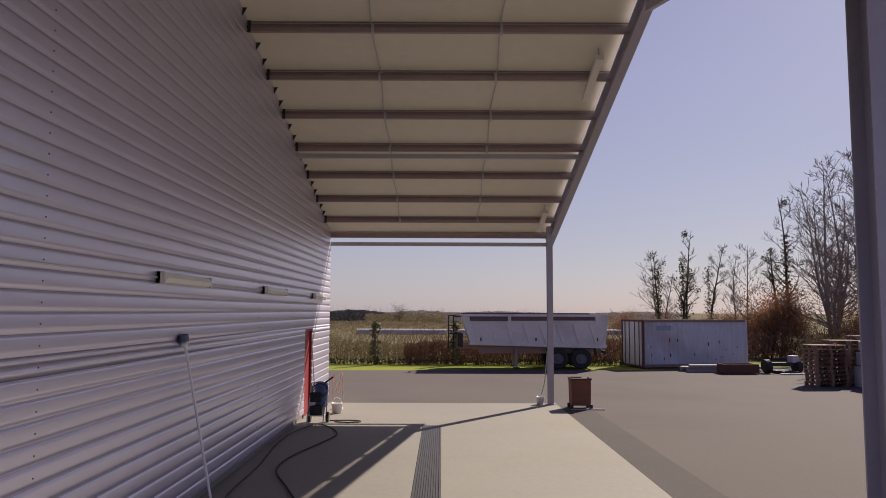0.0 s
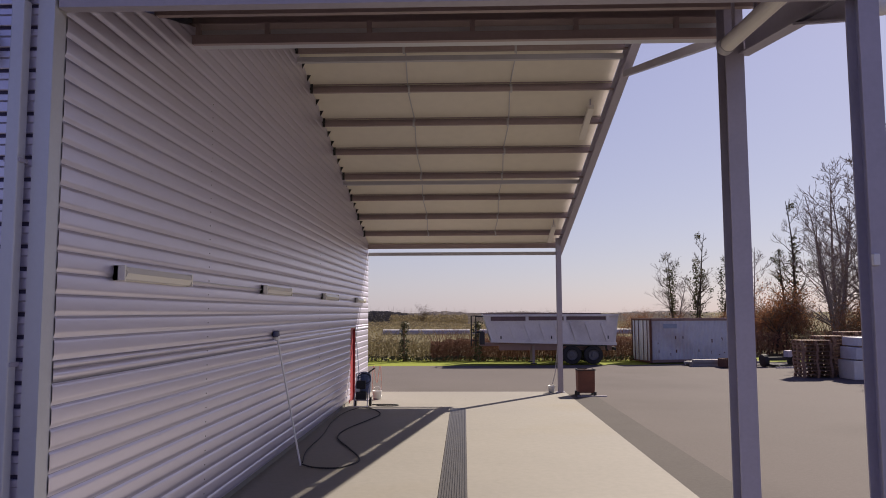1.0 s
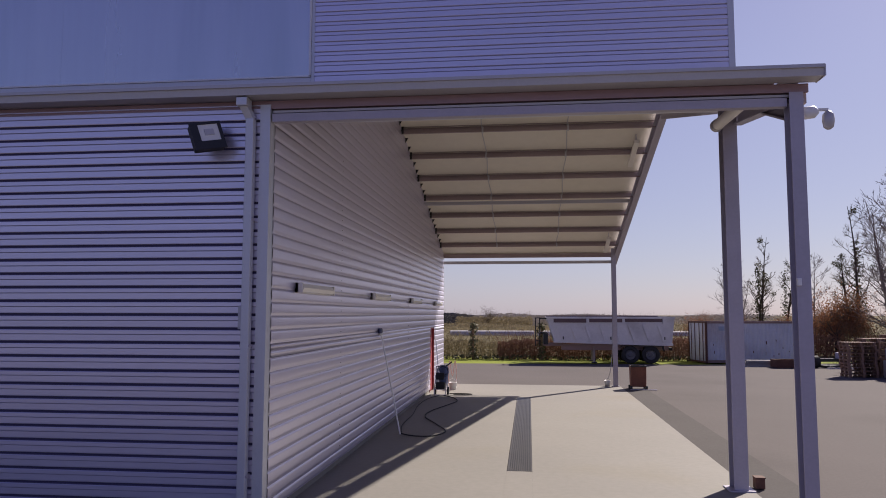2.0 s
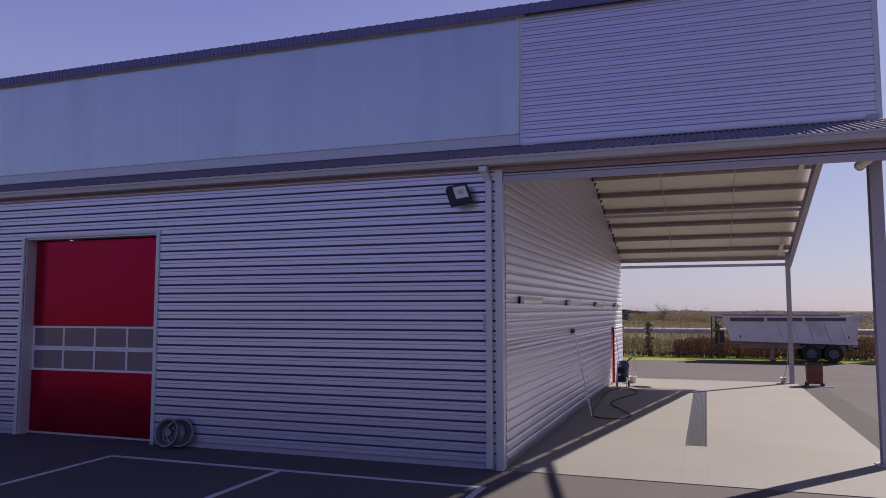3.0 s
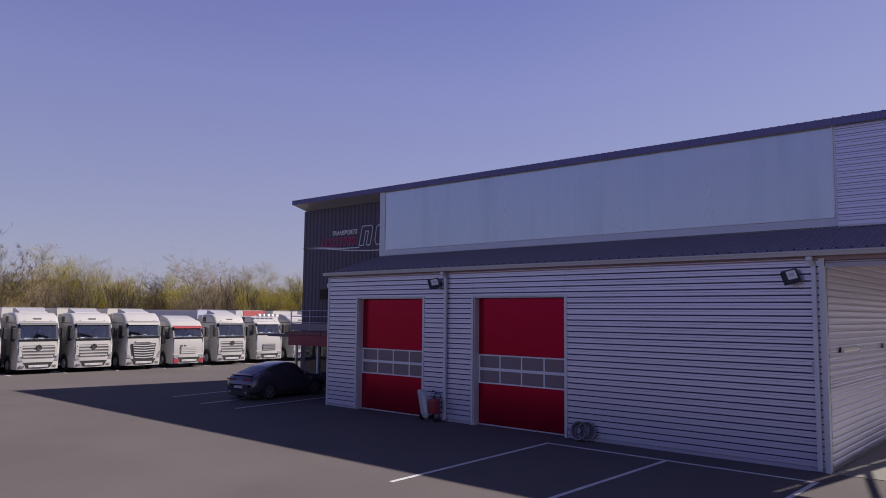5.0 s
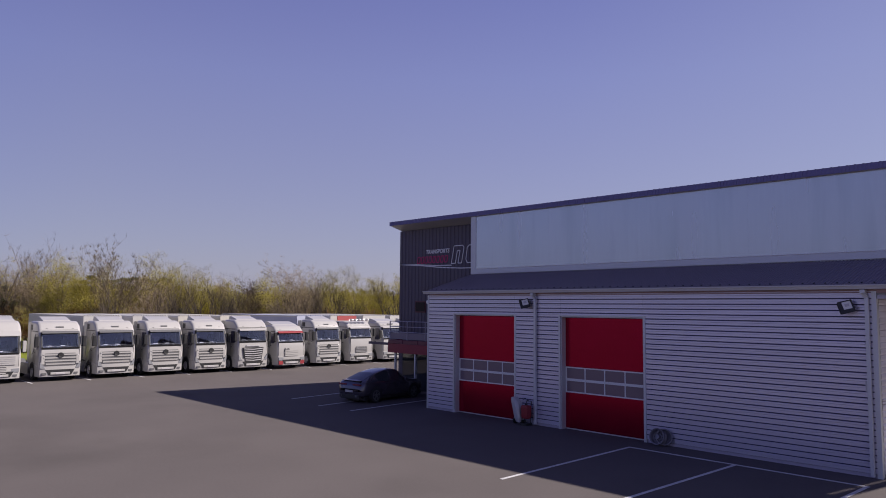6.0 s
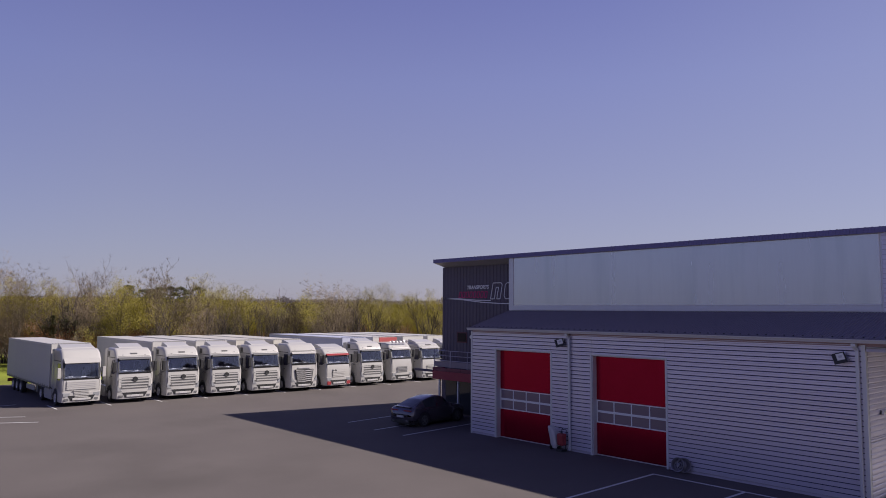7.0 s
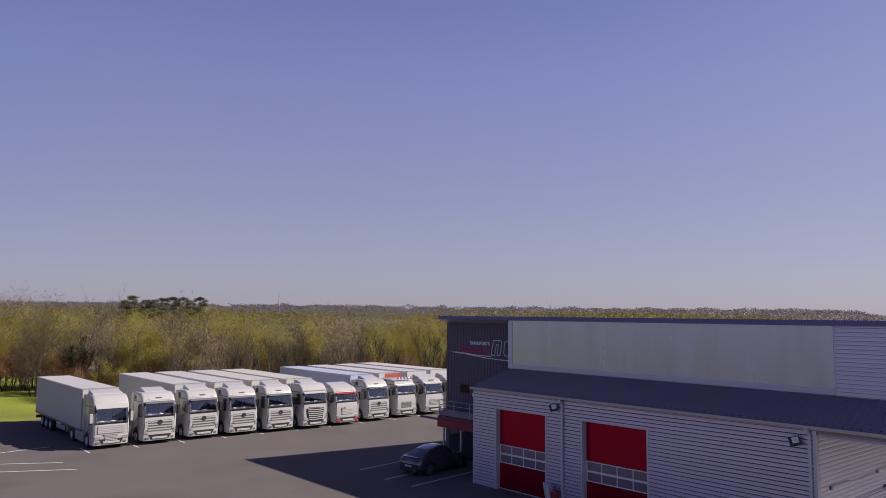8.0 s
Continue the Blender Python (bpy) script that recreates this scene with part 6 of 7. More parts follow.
for x, y, style, load in ROW:
    if style in made:
        copy_thing(made[style], pose(x, y, 0))
    else:
        made[style] = tractor(style, LABELS[style], (x, y, 0), deflector=style in "ABCDF")
    if load:
        name = {"tarp": "white", "tarp_cream": "cream", "tarp_blue": "pale blue", "tarp_red": "white red-topped"}[load]
        trailer(name + " curtain-sided semi-trailer coupled to a parked lorry", (x, y, 0), "tarp" if load == "tarp_red" else load, red_top=load == "tarp_red")

# ---- black coupe ----
car = thing("coupe_car", "glossy black coupe parked in a marked bay", "car", (-23.42, 0.55, 0), rz=8)
# stations along the car: distance, half width, sill, belt, top, half width at the top
SHAPE = ((-2.36, 0.62, 0.42, 0.70, 0.80, 0.50), (-2.30, 0.80, 0.34, 0.84, 0.98, 0.62), (-2.12, 0.90, 0.30, 0.98, 1.10, 0.70), (-1.7, 0.95, 0.28, 1.03, 1.24, 0.66), (-1.1, 0.965, 0.26, 1.04, 1.43, 0.62),
         (-0.5, 0.965, 0.25, 1.02, 1.55, 0.61), (0.0, 0.96, 0.25, 1.00, 1.58, 0.61), (0.45, 0.96, 0.25, 0.99, 1.52, 0.60), (0.85, 0.96, 0.26, 0.98, 1.28, 0.62), (1.2, 0.955, 0.27, 0.98, 1.07, 0.66),
         (1.7, 0.94, 0.28, 0.93, 1.01, 0.66), (2.1, 0.88, 0.30, 0.84, 0.91, 0.60), (2.3, 0.74, 0.34, 0.70, 0.77, 0.50), (2.38, 0.55, 0.42, 0.58, 0.62, 0.36))


def car_row(y):
    k = max(i for i in range(len(SHAPE) - 1) if SHAPE[i][0] <= y + 1e-6)
    p0, p1, p2, p3 = SHAPE[max(k - 1, 0)], SHAPE[k], SHAPE[k + 1], SHAPE[min(k + 2, len(SHAPE) - 1)]
    t = (y - p1[0]) / (p2[0] - p1[0])
    return [0.5 * (2 * b + (c - a) * t + (2 * a - 5 * b + 4 * c - d) * t * t + (3 * b - a - 3 * c + d) * t ** 3) for a, b, c, d in zip(p0, p1, p2, p3)][1:]


def car_ring(y, out=0.0):
    """Half a cross-section from the sill to the middle of the roof."""
    w, lo, belt, top, wt = car_row(y)
    w, wt, top = w + out, wt + out, top + out
    return [(w * 0.86, lo), (w * 0.97, lo + 0.1), (w, lo + 0.28), (w * 0.985, belt - 0.12), (w * 0.94, belt), (w * 0.94 + (wt - w * 0.94) * 0.55, belt + (top - belt) * 0.5), (wt, top - 0.06), (wt * 0.86, top - 0.02), (wt * 0.45, top), (0, top + 0.008)]


def car_patch(y0, y1, i0, i1, out, sides):
    """A skin over part of the car between two stations and two points of its section."""
    bm = bmesh.new()
    n = 10
    for s in sides:
        rows = []
        for k in range(n + 1):
            y = y0 + (y1 - y0) * k / n
            rows.append([bm.verts.new((s * px, y, pz)) for px, pz in car_ring(y, out)[i0:i1 + 1]])
        for r0, r1 in zip(rows, rows[1:]):
            for i in range(len(r0) - 1):
                bm.faces.new((r0[i], r1[i], r1[i + 1], r0[i + 1]))
    bmesh.ops.remove_doubles(bm, verts=bm.verts, dist=0.0005)
    return bm


bm = bmesh.new()
rings = []
for k in range(49):
    half = car_ring(-2.36 + 4.74 * k / 48)
    y = -2.36 + 4.74 * k / 48
    rings.append([(px, y, pz) for px, pz in half] + [(-px, y, pz) for px, pz in half[-2::-1]])
loft(bm, rings)
body = part("body", bm, "car_paint", car, smooth=60)
part("rear_window", car_patch(-1.98, -1.12, 7, 9, 0.006, (-1, 1)), "glass", car, "dark sloping rear window", smooth=True)
part("windscreen", car_patch(0.55, 1.14, 7, 9, 0.006, (-1, 1)), "glass", car, "dark windscreen", smooth=True)
for s in (-1, 1):
    for y0, y1 in ((-1.25, -0.32), (-0.24, 0.62)):
        part("side_window", car_patch(y0, y1, 4, 6, 0.005, (s,)), "glass", car, "dark tinted side window", smooth=True)
    part("window_trim", car_patch(-1.5, 0.9, 3, 4, 0.003, (s,)), "car_paint", car, smooth=True)
    for y in (-1.42, 1.42):
        bm = bmesh.new()
        arc = [(y + 0.43 * math.cos(a), 0.36 + 0.43 * math.sin(a)) for a in [math.pi * k / 12 for k in range(13)]] + [(y - 0.43, 0.24), (y + 0.43, 0.24)]
        prism(bm, arc, s * 0.9, s * 0.972, "x")
        part("wheel_arch", bm, "black", car)
        bm = bmesh.new()
        lathe(bm, (s * 0.88, y, 0.36), (s, 0, 0), [(-0.12, 0.2), (-0.12, 0.35), (0.08, 0.36), (0.105, 0.33), (0.105, 0.26)], 28)
        w = part("wheel", bm, "rubber", car, smooth=40)
        bm = bmesh.new()
        lathe(bm, (s * 0.98, y, 0.36), (s, 0, 0), [(-0.02, 0.26), (0.006, 0.255), (0.008, 0.225), (-0.02, 0.215), (-0.02, 0.05), (0.012, 0.045)], 28)
        for k in range(10):
            a = k * math.tau / 10 + 0.12 * (-1) ** k
            beam(bm, (s * 0.985, y, 0.36), (s * 0.98, y + 0.23 * math.cos(a), 0.36 + 0.23 * math.sin(a)), 0.03, 0.012, up=(1, 0, 0))
        part("rim", bm, "truck_grey", w)
    part("tail_light", B((s * 0.5 - 0.27, s * 0.5 + 0.27, -2.345, -2.28, 0.88, 0.935)), "red_paint", car, "slim red tail light")
    part("door_handle", B((s * 0.955 - 0.012, s * 0.955 + 0.02, -0.28, -0.1, 0.9, 0.93)), "car_paint", car)
    part("mirror", B((s * 1.02 - 0.09, s * 1.02 + 0.09, 0.62, 0.76, 1.0, 1.14)), "car_paint", car, bevel=0.03)
    bm = bmesh.new()
    tube(bm, (s * 0.5, -2.4, 0.36), (s * 0.5, -2.2, 0.36), 0.045, n=12)
    part("exhaust", bm, "chrome", car)
part("number_plate", B((-0.26, 0.26, -2.385, -2.355, 0.53, 0.64)), "gutter", car, "pale number plate bar")
part("rear_diffuser", B((-0.68, 0.68, -2.36, -2.2, 0.25, 0.42)), "black", car)
part("tail_lip", B((-0.62, 0.62, -2.24, -2.1, 1.075, 1.105)), "car_paint", car, bevel=0.01)
part("under_body", B((-0.85, 0.85, -2.1, 2.1, 0.16, 0.32)), "black", car)

# ---- trees, hedges and distance ----
class Soup:
    def __init__(self):
        self.v, self.f = [], []

    def limb(self, pts, radii, n):
        base = len(self.v)
        for i, p in enumerate(pts):
            d = (pts[min(i + 1, len(pts) - 1)] - pts[max(i - 1, 0)]).normalized()
            s = d.orthogonal().normalized()
            u = d.cross(s)
            for k in range(n):
                a = k * math.tau / n
                self.v.append(tuple(p + (s * math.cos(a) + u * math.sin(a)) * radii[i]))
        for i in range(len(pts) - 1):
            for k in range(n):
                a, b = base + i * n + k, base + i * n + (k + 1) % n
                self.f.append((a, b, b + n, a + n))

    def twig(self, pts, r):
        """A thin tapering sliver along pts."""
        base = len(self.v)
        s = (pts[-1] - pts[0]).orthogonal().normalized()
        for i, p in enumerate(pts):
            w = s * r * (1 - 0.7 * i / (len(pts) - 1))
            self.v += [tuple(p - w), tuple(p + w)]
        for i in range(len(pts) - 1):
            self.f.append((base + 2 * i, base + 2 * i + 1, base + 2 * i + 3, base + 2 * i + 2))

    def leaf(self, p, size, rng):
        d = Vector((rng.gauss(0, 1), rng.gauss(0, 1), rng.gauss(0, 0.7))).normalized()
        s = d.orthogonal().normalized() * size * 0.5
        b = len(self.v)
        d = d * size * 0.8
        self.v += [tuple(p - s), tuple(p + s), tuple(p + d)]
        self.f.append((b, b + 1, b + 2))

    def mesh(self, name, mat):
        me = bpy.data.meshes.new(name)
        me.from_pydata(self.v, [], self.f)
        me.materials.append(M[mat])
        return me


def grow(rng, height, stems=1, spread=0.5, levels=4, lean=0.06, twist=0.22, kids=(4, 4, 3, 3), r0=None, up=0.35, thin_from=3):
    """Branch paths of a tree, by level, and its twig tips."""
    wood, fine, tips = Soup(), Soup(), []

    def branch(p, d, length, r, level):
        seg = 4 if level == 0 else 3
        pts, radii = [p], [r]
        q, e = p.copy(), d.copy()
        for k in range(seg):
            e = (e + Vector((rng.gauss(0, twist), rng.gauss(0, twist), rng.gauss(0, twist * 0.6) + up * 0.12 * (level > 0)))).normalized() if k or level else e
            q = q + e * length / seg
            pts.append(q.copy())
            radii.append(max(r * (1 - 0.62 * (k + 1) / seg), 0.006))
        if level >= thin_from:
            fine.twig(pts, max(radii[0] * 0.8, 0.011))
        else:
            (wood if level < 2 else fine).limb(pts, radii, (7, 5, 3, 3)[level])
        if level >= levels - 1:
            tips.extend(pts[1:])
            return
        for k in range(kids[min(level, len(kids) - 1)]):
            f = rng.uniform(0.3 if level == 0 else 0.25, 1.0)
            i = min(int(f * seg), seg - 1)
            a = pts[i].lerp(pts[i + 1], f * seg - i)
            out = Vector((rng.gauss(0, 1), rng.gauss(0, 1), rng.uniform(-0.1, 0.9))).normalized()
            nd = (e * (1 - spread) + out * spread + Vector((0, 0, up * 0.4))).normalized()
            branch(a, nd, length * rng.uniform(0.45, 0.72), radii[i] * rng.uniform(0.45, 0.65), level + 1)

    for k in range(stems):
        d = Vector((rng.gauss(0, lean + 0.12 * (stems > 1)), rng.gauss(0, lean + 0.12 * (stems > 1)), 1)).normalized()
        branch(Vector((rng.gauss(0, 0.25) * (stems > 1), rng.gauss(0, 0.25) * (stems > 1), -0.1)), d, height * rng.uniform(0.55, 0.68), r0 or height * 0.016, 0)
    return wood, fine, tips


def leader(rng, height, stems=1, r0=None, first=0.22, limbs=17, reach=0.3, dome=False):
    """A winter tree with a trunk that runs to its top, or ends low under a domed crown, side limbs that curve upwards, branches and twigs."""
    wood, fine, tips = Soup(), Soup(), []

    def bend(p, d, length, r, seg, wander, lift, end=0.3):
        pts, radii, q, e = [p], [r], p.copy(), d.copy()
        for k in range(seg):
            e = (e + Vector((rng.gauss(0, wander), rng.gauss(0, wander), rng.gauss(0, wander) + lift))).normalized()
            q = q + e * length / seg
            pts.append(q.copy())
            radii.append(max(r * (1 - (1 - end) * (k + 1) / seg), 0.007))
        return pts, radii

    def along(pts, f):
        i = min(int(f * (len(pts) - 1)), len(pts) - 2)
        return i, pts[i].lerp(pts[i + 1], f * (len(pts) - 1) - i), (pts[i + 1] - pts[i]).normalized()

    def outwards(d, amount, rise):
        o = Vector((rng.gauss(0, 1), rng.gauss(0, 1), rng.gauss(0, 0.5)))
        o = (o - d * o.dot(d)).normalized()
        return (d * (1 - amount) + o * amount + Vector((0, 0, rise))).normalized()

    for n in range(stems):
        base = Vector((rng.gauss(0, 0.3), rng.gauss(0, 0.3), -0.1)) if n else Vector((0, 0, -0.1))
        tall = height * (1.0 if n == 0 else rng.uniform(0.6, 0.9))
        trunk, tr = bend(base, Vector((rng.gauss(0, 0.05 + 0.1 * (n > 0)), rng.gauss(0, 0.05 + 0.1 * (n > 0)), 1)).normalized(), tall, r0 or height * 0.014, 8, 0.06, 0.04, 0.12)
        if dome:
            trunk, tr = bend(base, (trunk[2] - trunk[0]).normalized(), tall * 0.56, tr[0], 6, 0.08, 0.03, 0.3)
        wood.limb(trunk, tr, 7)
        for k in range(limbs):
            f = first + (0.98 - first) * ((k + rng.random()) / limbs)
            i, p, d = along(trunk, f)
            size = tall * reach * ((0.8 + 0.35 * f) * rng.uniform(0.75, 1.05) if dome else (1.12 - f) ** 0.7 * rng.uniform(0.55, 1.15))
            limb, lr = bend(p, outwards(d, rng.uniform(0.45, 0.75) * (1 - 0.35 * f * dome), 0.1 + 0.15 * dome), size, tr[i] * 0.5, 4, 0.14, 0.1)
            wood.limb(limb, lr, 5)
            for j in range(6 + 2 * dome):
                i2, p2, d2 = along(limb, rng.uniform(0.2, 1.0))
                br, r2 = bend(p2, outwards(d2, rng.uniform(0.35, 0.6), 0.12), size * rng.uniform(0.3, 0.55), max(lr[i2] * 0.5, 0.014), 3, 0.16, 0.06)
                fine.limb(br, r2, 3)
                for m in range(5):
                    i3, p3, d3 = along(br, rng.uniform(0.15, 1.0))
                    tw, r3 = bend(p3, outwards(d3, rng.uniform(0.3, 0.6), 0.1), size * rng.uniform(0.14, 0.28), 0.01, 2, 0.2, 0.04)
                    fine.twig(tw, 0.016)
                    tips.append(tw[-1])
    return wood, fine, tips


def tree_kind(seed, height, label, leaf="", leaves=0, leaf_size=0.2, ivy=0, balls=9, overgrown=False, twigs="twig", bark="bark", **kw):
    rng = random.Random(seed)
    wood, fine, tips = (leader if "limbs" in kw else grow)(rng, height, **kw)
    ob = thing("tree", label, "tree", (0, 0, -60), group="woodland trees")
    t = new("trunk", wood.mesh("trunk", bark))
    t.parent = ob
    t = tagged(new("branchwork", fine.mesh("branchwork", twigs)), kind="stuff")
    t.parent = ob
    if leaves:
        s = Soup()
        top = max(q.z for q in tips)
        for k in range(leaves):
            tip = Vector(rng.choice(tips))
            if tip.z > top * 0.85 and rng.random() < 0.3:
                tip = Vector(rng.choice(tips))
            p = tip + Vector((rng.gauss(0, 0.26), rng.gauss(0, 0.26), rng.gauss(0, 0.24) - 0.05))
            if leaf == "twig":
                s.twig([tip, tip + Vector((rng.gauss(0, 0.5), rng.gauss(0, 0.5), rng.uniform(0.1, 1.2))) * leaf_size], 0.009)
            else:
                s.leaf(p, leaf_size * rng.uniform(0.6, 1.3), rng)
        t = new("crown", s.mesh("crown", leaf))
        t.parent = ob
    if ivy:
        s = Soup()
        for k in range(ivy):
            z = height * 0.75 * rng.random() ** 1.3
            a, r = rng.uniform(0, math.tau), abs(rng.gauss(0.25, 0.25)) * (1.4 - z / height)
            s.leaf(Vector((r * math.cos(a), r * math.sin(a), z)), 0.24, rng)
        for k in range(balls):
            c = Vector(rng.choice([q for q in tips if q.z < height * 0.6] if overgrown else tips))
            for j in range(60):
                s.leaf(c + Vector((rng.gauss(0, 0.16), rng.gauss(0, 0.16), rng.gauss(0, 0.16))), 0.14, rng)
        t = new("ivy", s.mesh("ivy", "leaf_dark"))
        t.parent = ob
    return ob


spring = [tree_kind(20 + k, 9.6 + 0.5 * k, "young tree in yellow-green spring leaf in the wood", "leaf_green", 27000, 0.088, stems=1 + k % 2, limbs=13, reach=0.46, first=0.2, dome=True) for k in range(4)]
bare = [tree_kind(40 + k, 9.8 + 0.5 * k, "bare brown branching tree at the wood edge", "twig", 6000, 0.5, stems=1 + k % 2, limbs=14, reach=0.47, first=0.24, dome=True) for k in range(3)]
mixed = [tree_kind(60 + k, 10.0, "half-bare tree with thin green buds in the wood", "leaf_green", 15000, 0.085, stems=1, limbs=14, reach=0.48, first=0.22, dome=True) for k in range(2)]
shrub = [tree_kind(80 + k, 3.6, "rust brown thorny shrub under the trees", "leaf_rust", 2400, 0.09, stems=5, spread=0.6, levels=4, kids=(5, 4, 3), r0=0.045) for k in range(2)]
green_shrub = [tree_kind(85 + k, 4.6, "low tree in bright yellow-green leaf under the wood", "leaf_green", 6500, 0.10, stems=4, spread=0.55, levels=4, kids=(5, 4, 3), r0=0.05) for k in range(2)]
ivied = [tree_kind(90 + k, 12.0, "tall bare tree with ivy-clad trunk and mistletoe balls", ivy=620, stems=1 + k, limbs=17, reach=0.24, first=0.3) for k in range(2)]
tall_bare = [tree_kind(95 + k, 11.8, "tall bare winter tree beside the yard", stems=1 + k % 2, limbs=18 + 2 * (k == 1), reach=0.3 + 0.05 * (k == 1), first=0.18, r0=0.13, bark="grey_bark", twigs="grey_bark") for k in range(3)]
thick = [tree_kind(130 + k, 10.5, "dark ivy-grown tree at the edge of the wood", ivy=1500, balls=24, overgrown=True, twigs="bark", stems=2 + k, spread=0.5, levels=4, kids=(6, 5, 4)) for k in range(2)]
stemmy = [tree_kind(150 + k, 7.6, "dark bare multi-stemmed tree at the edge of the wood", twigs="bark", stems=3 + k, spread=0.38, levels=4, kids=(5, 4, 3), r0=0.115, twist=0.14, up=0.5, lean=0.1) for k in range(2)]
conifer = thing("tree", "dark green pine tree standing above the wood", "tree", (0, 0, -60), group="woodland trees")
rng = random.Random(7)
s = Soup()
s.limb([Vector((0, 0, -0.1)), Vector((0.1, 0, 6)), Vector((0, 0.1, 12.5))], [0.25, 0.16, 0.03], 6)
t = new("trunk", s.mesh("trunk", "bark"))
t.parent = conifer
s = Soup()
for k in range(34):
    z = rng.uniform(4.5, 12.2)
    r = 3.1 * math.sqrt(max(0.05, 1 - ((z - 7.0) / 5.6) ** 2)) * rng.uniform(0.25, 1.0)
    a = rng.uniform(0, math.tau)
    c = Vector((r * math.cos(a), r * math.sin(a), z))
    s.limb([Vector((0, 0, z - 0.5)), c], [0.06, 0.02], 3)
    for j in range(90):
        s.leaf(c + Vector((rng.gauss(0, 0.5), rng.gauss(0, 0.5), rng.gauss(0, 0.24))), 0.32, rng)
t = new("crown", s.mesh("crown", "leaf_dark"))
t.parent = conifer

used = set()


def plant(kind, x, y, scale=1.0, rng=random.Random(3), z=-0.05):
    m = pose(x, y, z, 0, 0, rng.uniform(0, 360))
    if kind.name not in used:
        used.add(kind.name)
        ob = kind
        ob.matrix_basis = m
    else:
        ob = copy_thing(kind, m)
    ob.scale = (scale * rng.uniform(0.92, 1.1),) * 3
    return ob


rng = random.Random(12)
pick = spring + spring + mixed + mixed + bare
# the wood behind the lorries
for row, x in enumerate((-73, -78, -84, -91)):
    y = -34.0 + rng.uniform(0, 3)
    while y < 92 + row * 6:
        kind = rng.choice(pick if row else bare + mixed + spring[:2])
        edge = -13 if y < -3 else 0
        if row in (2, 3) and y < 4:
            kind = rng.choice(bare)
        plant(kind, x + edge * 1.2 + rng.uniform(-2, 2), y, rng.uniform(0.78, 0.96) * ((1.08 if row in (2, 3) else 0.95) if y < 4 else 0.88))
        y += rng.uniform(3.0, 5.2) + row * 0.5
for k in range(22):
    y = -36 + k * 4.6 + rng.uniform(-1, 1)
    plant(rng.choice(shrub), -70.5 + (-18 if y < -4 else 0) + rng.uniform(-1.5, 1.5), y, rng.uniform(0.8, 1.25))
for k in range(34):
    y = -30 + k * 3.0 + rng.uniform(-1, 1)
    plant(rng.choice(green_shrub), -76 + (-16 if y < -4 else 0) + rng.uniform(-3, 3), y, rng.uniform(0.8, 1.3))
# ivy-grown and dark stems along the edge of the wood
for k, y in enumerate((-14.5, -9.0, -5.6, -3.9, 4.5, 8.5, 15.0, 22.5, 31.0, 43.0)):
    plant(thick[k % 2] if k % 3 != 1 else bare[k % 3], (-82.6 if y < 0 else -67.9) + 0.7 * (k % 3), y, (0.66 if y < 0 else 0.5) + 0.05 * (k % 4))
y = 1.0
while y < 62:
    plant(rng.choice(stemmy), -67.4 + rng.uniform(-0.8, 0.8), y, rng.uniform(0.6, 0.95))
    y += rng.uniform(1.6, 3.6)
for y, k in ((71, 1.0), (74, 1.22), (80, 0.95), (83, 1.05), (86.5, 1.05), (91, 1.15), (95, 1.12), (98, 1.0), (103, 1.15)):
    plant(conifer, -300, y, k, z=2.0)

# trees beyond the container and pallets
for x, y, kind, sc in ((21.8, 60, ivied[0], 0.66), (24.5, 62, ivied[1], 0.70), (27.5, 64, ivied[0], 0.62), (22.8, 63, tall_bare[1], 0.62), (29.0, 52, ivied[1], 0.84), (32, 52, tall_bare[1], 1.0),
                       (30, 43, tall_bare[0], 0.95), (27, 38, tall_bare[1], 0.95), (30.5, 36, tall_bare[2], 1.0), (25.5, 33.5, tall_bare[0], 0.9), (33, 39, tall_bare[1], 1.05), (28, 31, tall_bare[2], 0.95),
                       (35, 33, tall_bare[0], 1.1), (31, 28, tall_bare[1], 1.0), (27.5, 43, tall_bare[2], 0.8), (34, 46, ivied[0], 1.1), (38, 40, tall_bare[2], 1.1), (37, 27, tall_bare[1], 1.1), (41, 34, tall_bare[0], 1.1), (24.6, 37.5, tall_bare[1], 0.62), (26.2, 40.5, tall_bare[0], 0.7), (23.6, 46, tall_bare[2], 0.55), (29.2, 46, tall_bare[1], 0.75), (25.2, 52, tall_bare[0], 0.5), (31.5, 33, tall_bare[2], 0.85)):
    plant(kind, x, y, sc * (1.14 if kind in ivied else 1.17))
for k in range(22):
    plant(rng.choice(shrub), -69.2 + rng.uniform(-0.6, 0.6), 0.5 + k * 2.6 + rng.uniform(-0.8, 0.8), rng.uniform(0.6, 0.95))
for k in range(16):
    plant(rng.choice(shrub), -88 - rng.random() * 3, -22 + k * 1.25, rng.uniform(1.0, 1.4))
for k in range(12):
    plant(rng.choice(shrub), -73 - rng.random() * 4, -7 + k * 1.4, rng.uniform(0.9, 1.3))
for k in range(18):
    x = 19.5 + rng.random() * 18
    y = 38 + rng.uniform(-2.5, 8) - (x - 20) * 0.55
    plant(rng.choice(shrub), x, y, rng.uniform(0.75, 1.35))
for k in range(10):
    plant(rng.choice(shrub), 16.5 + rng.random() * 12, 47 + rng.uniform(-3, 12), rng.uniform(0.55, 0.85))
plant(bare[0], -4.6, 138, 0.36)


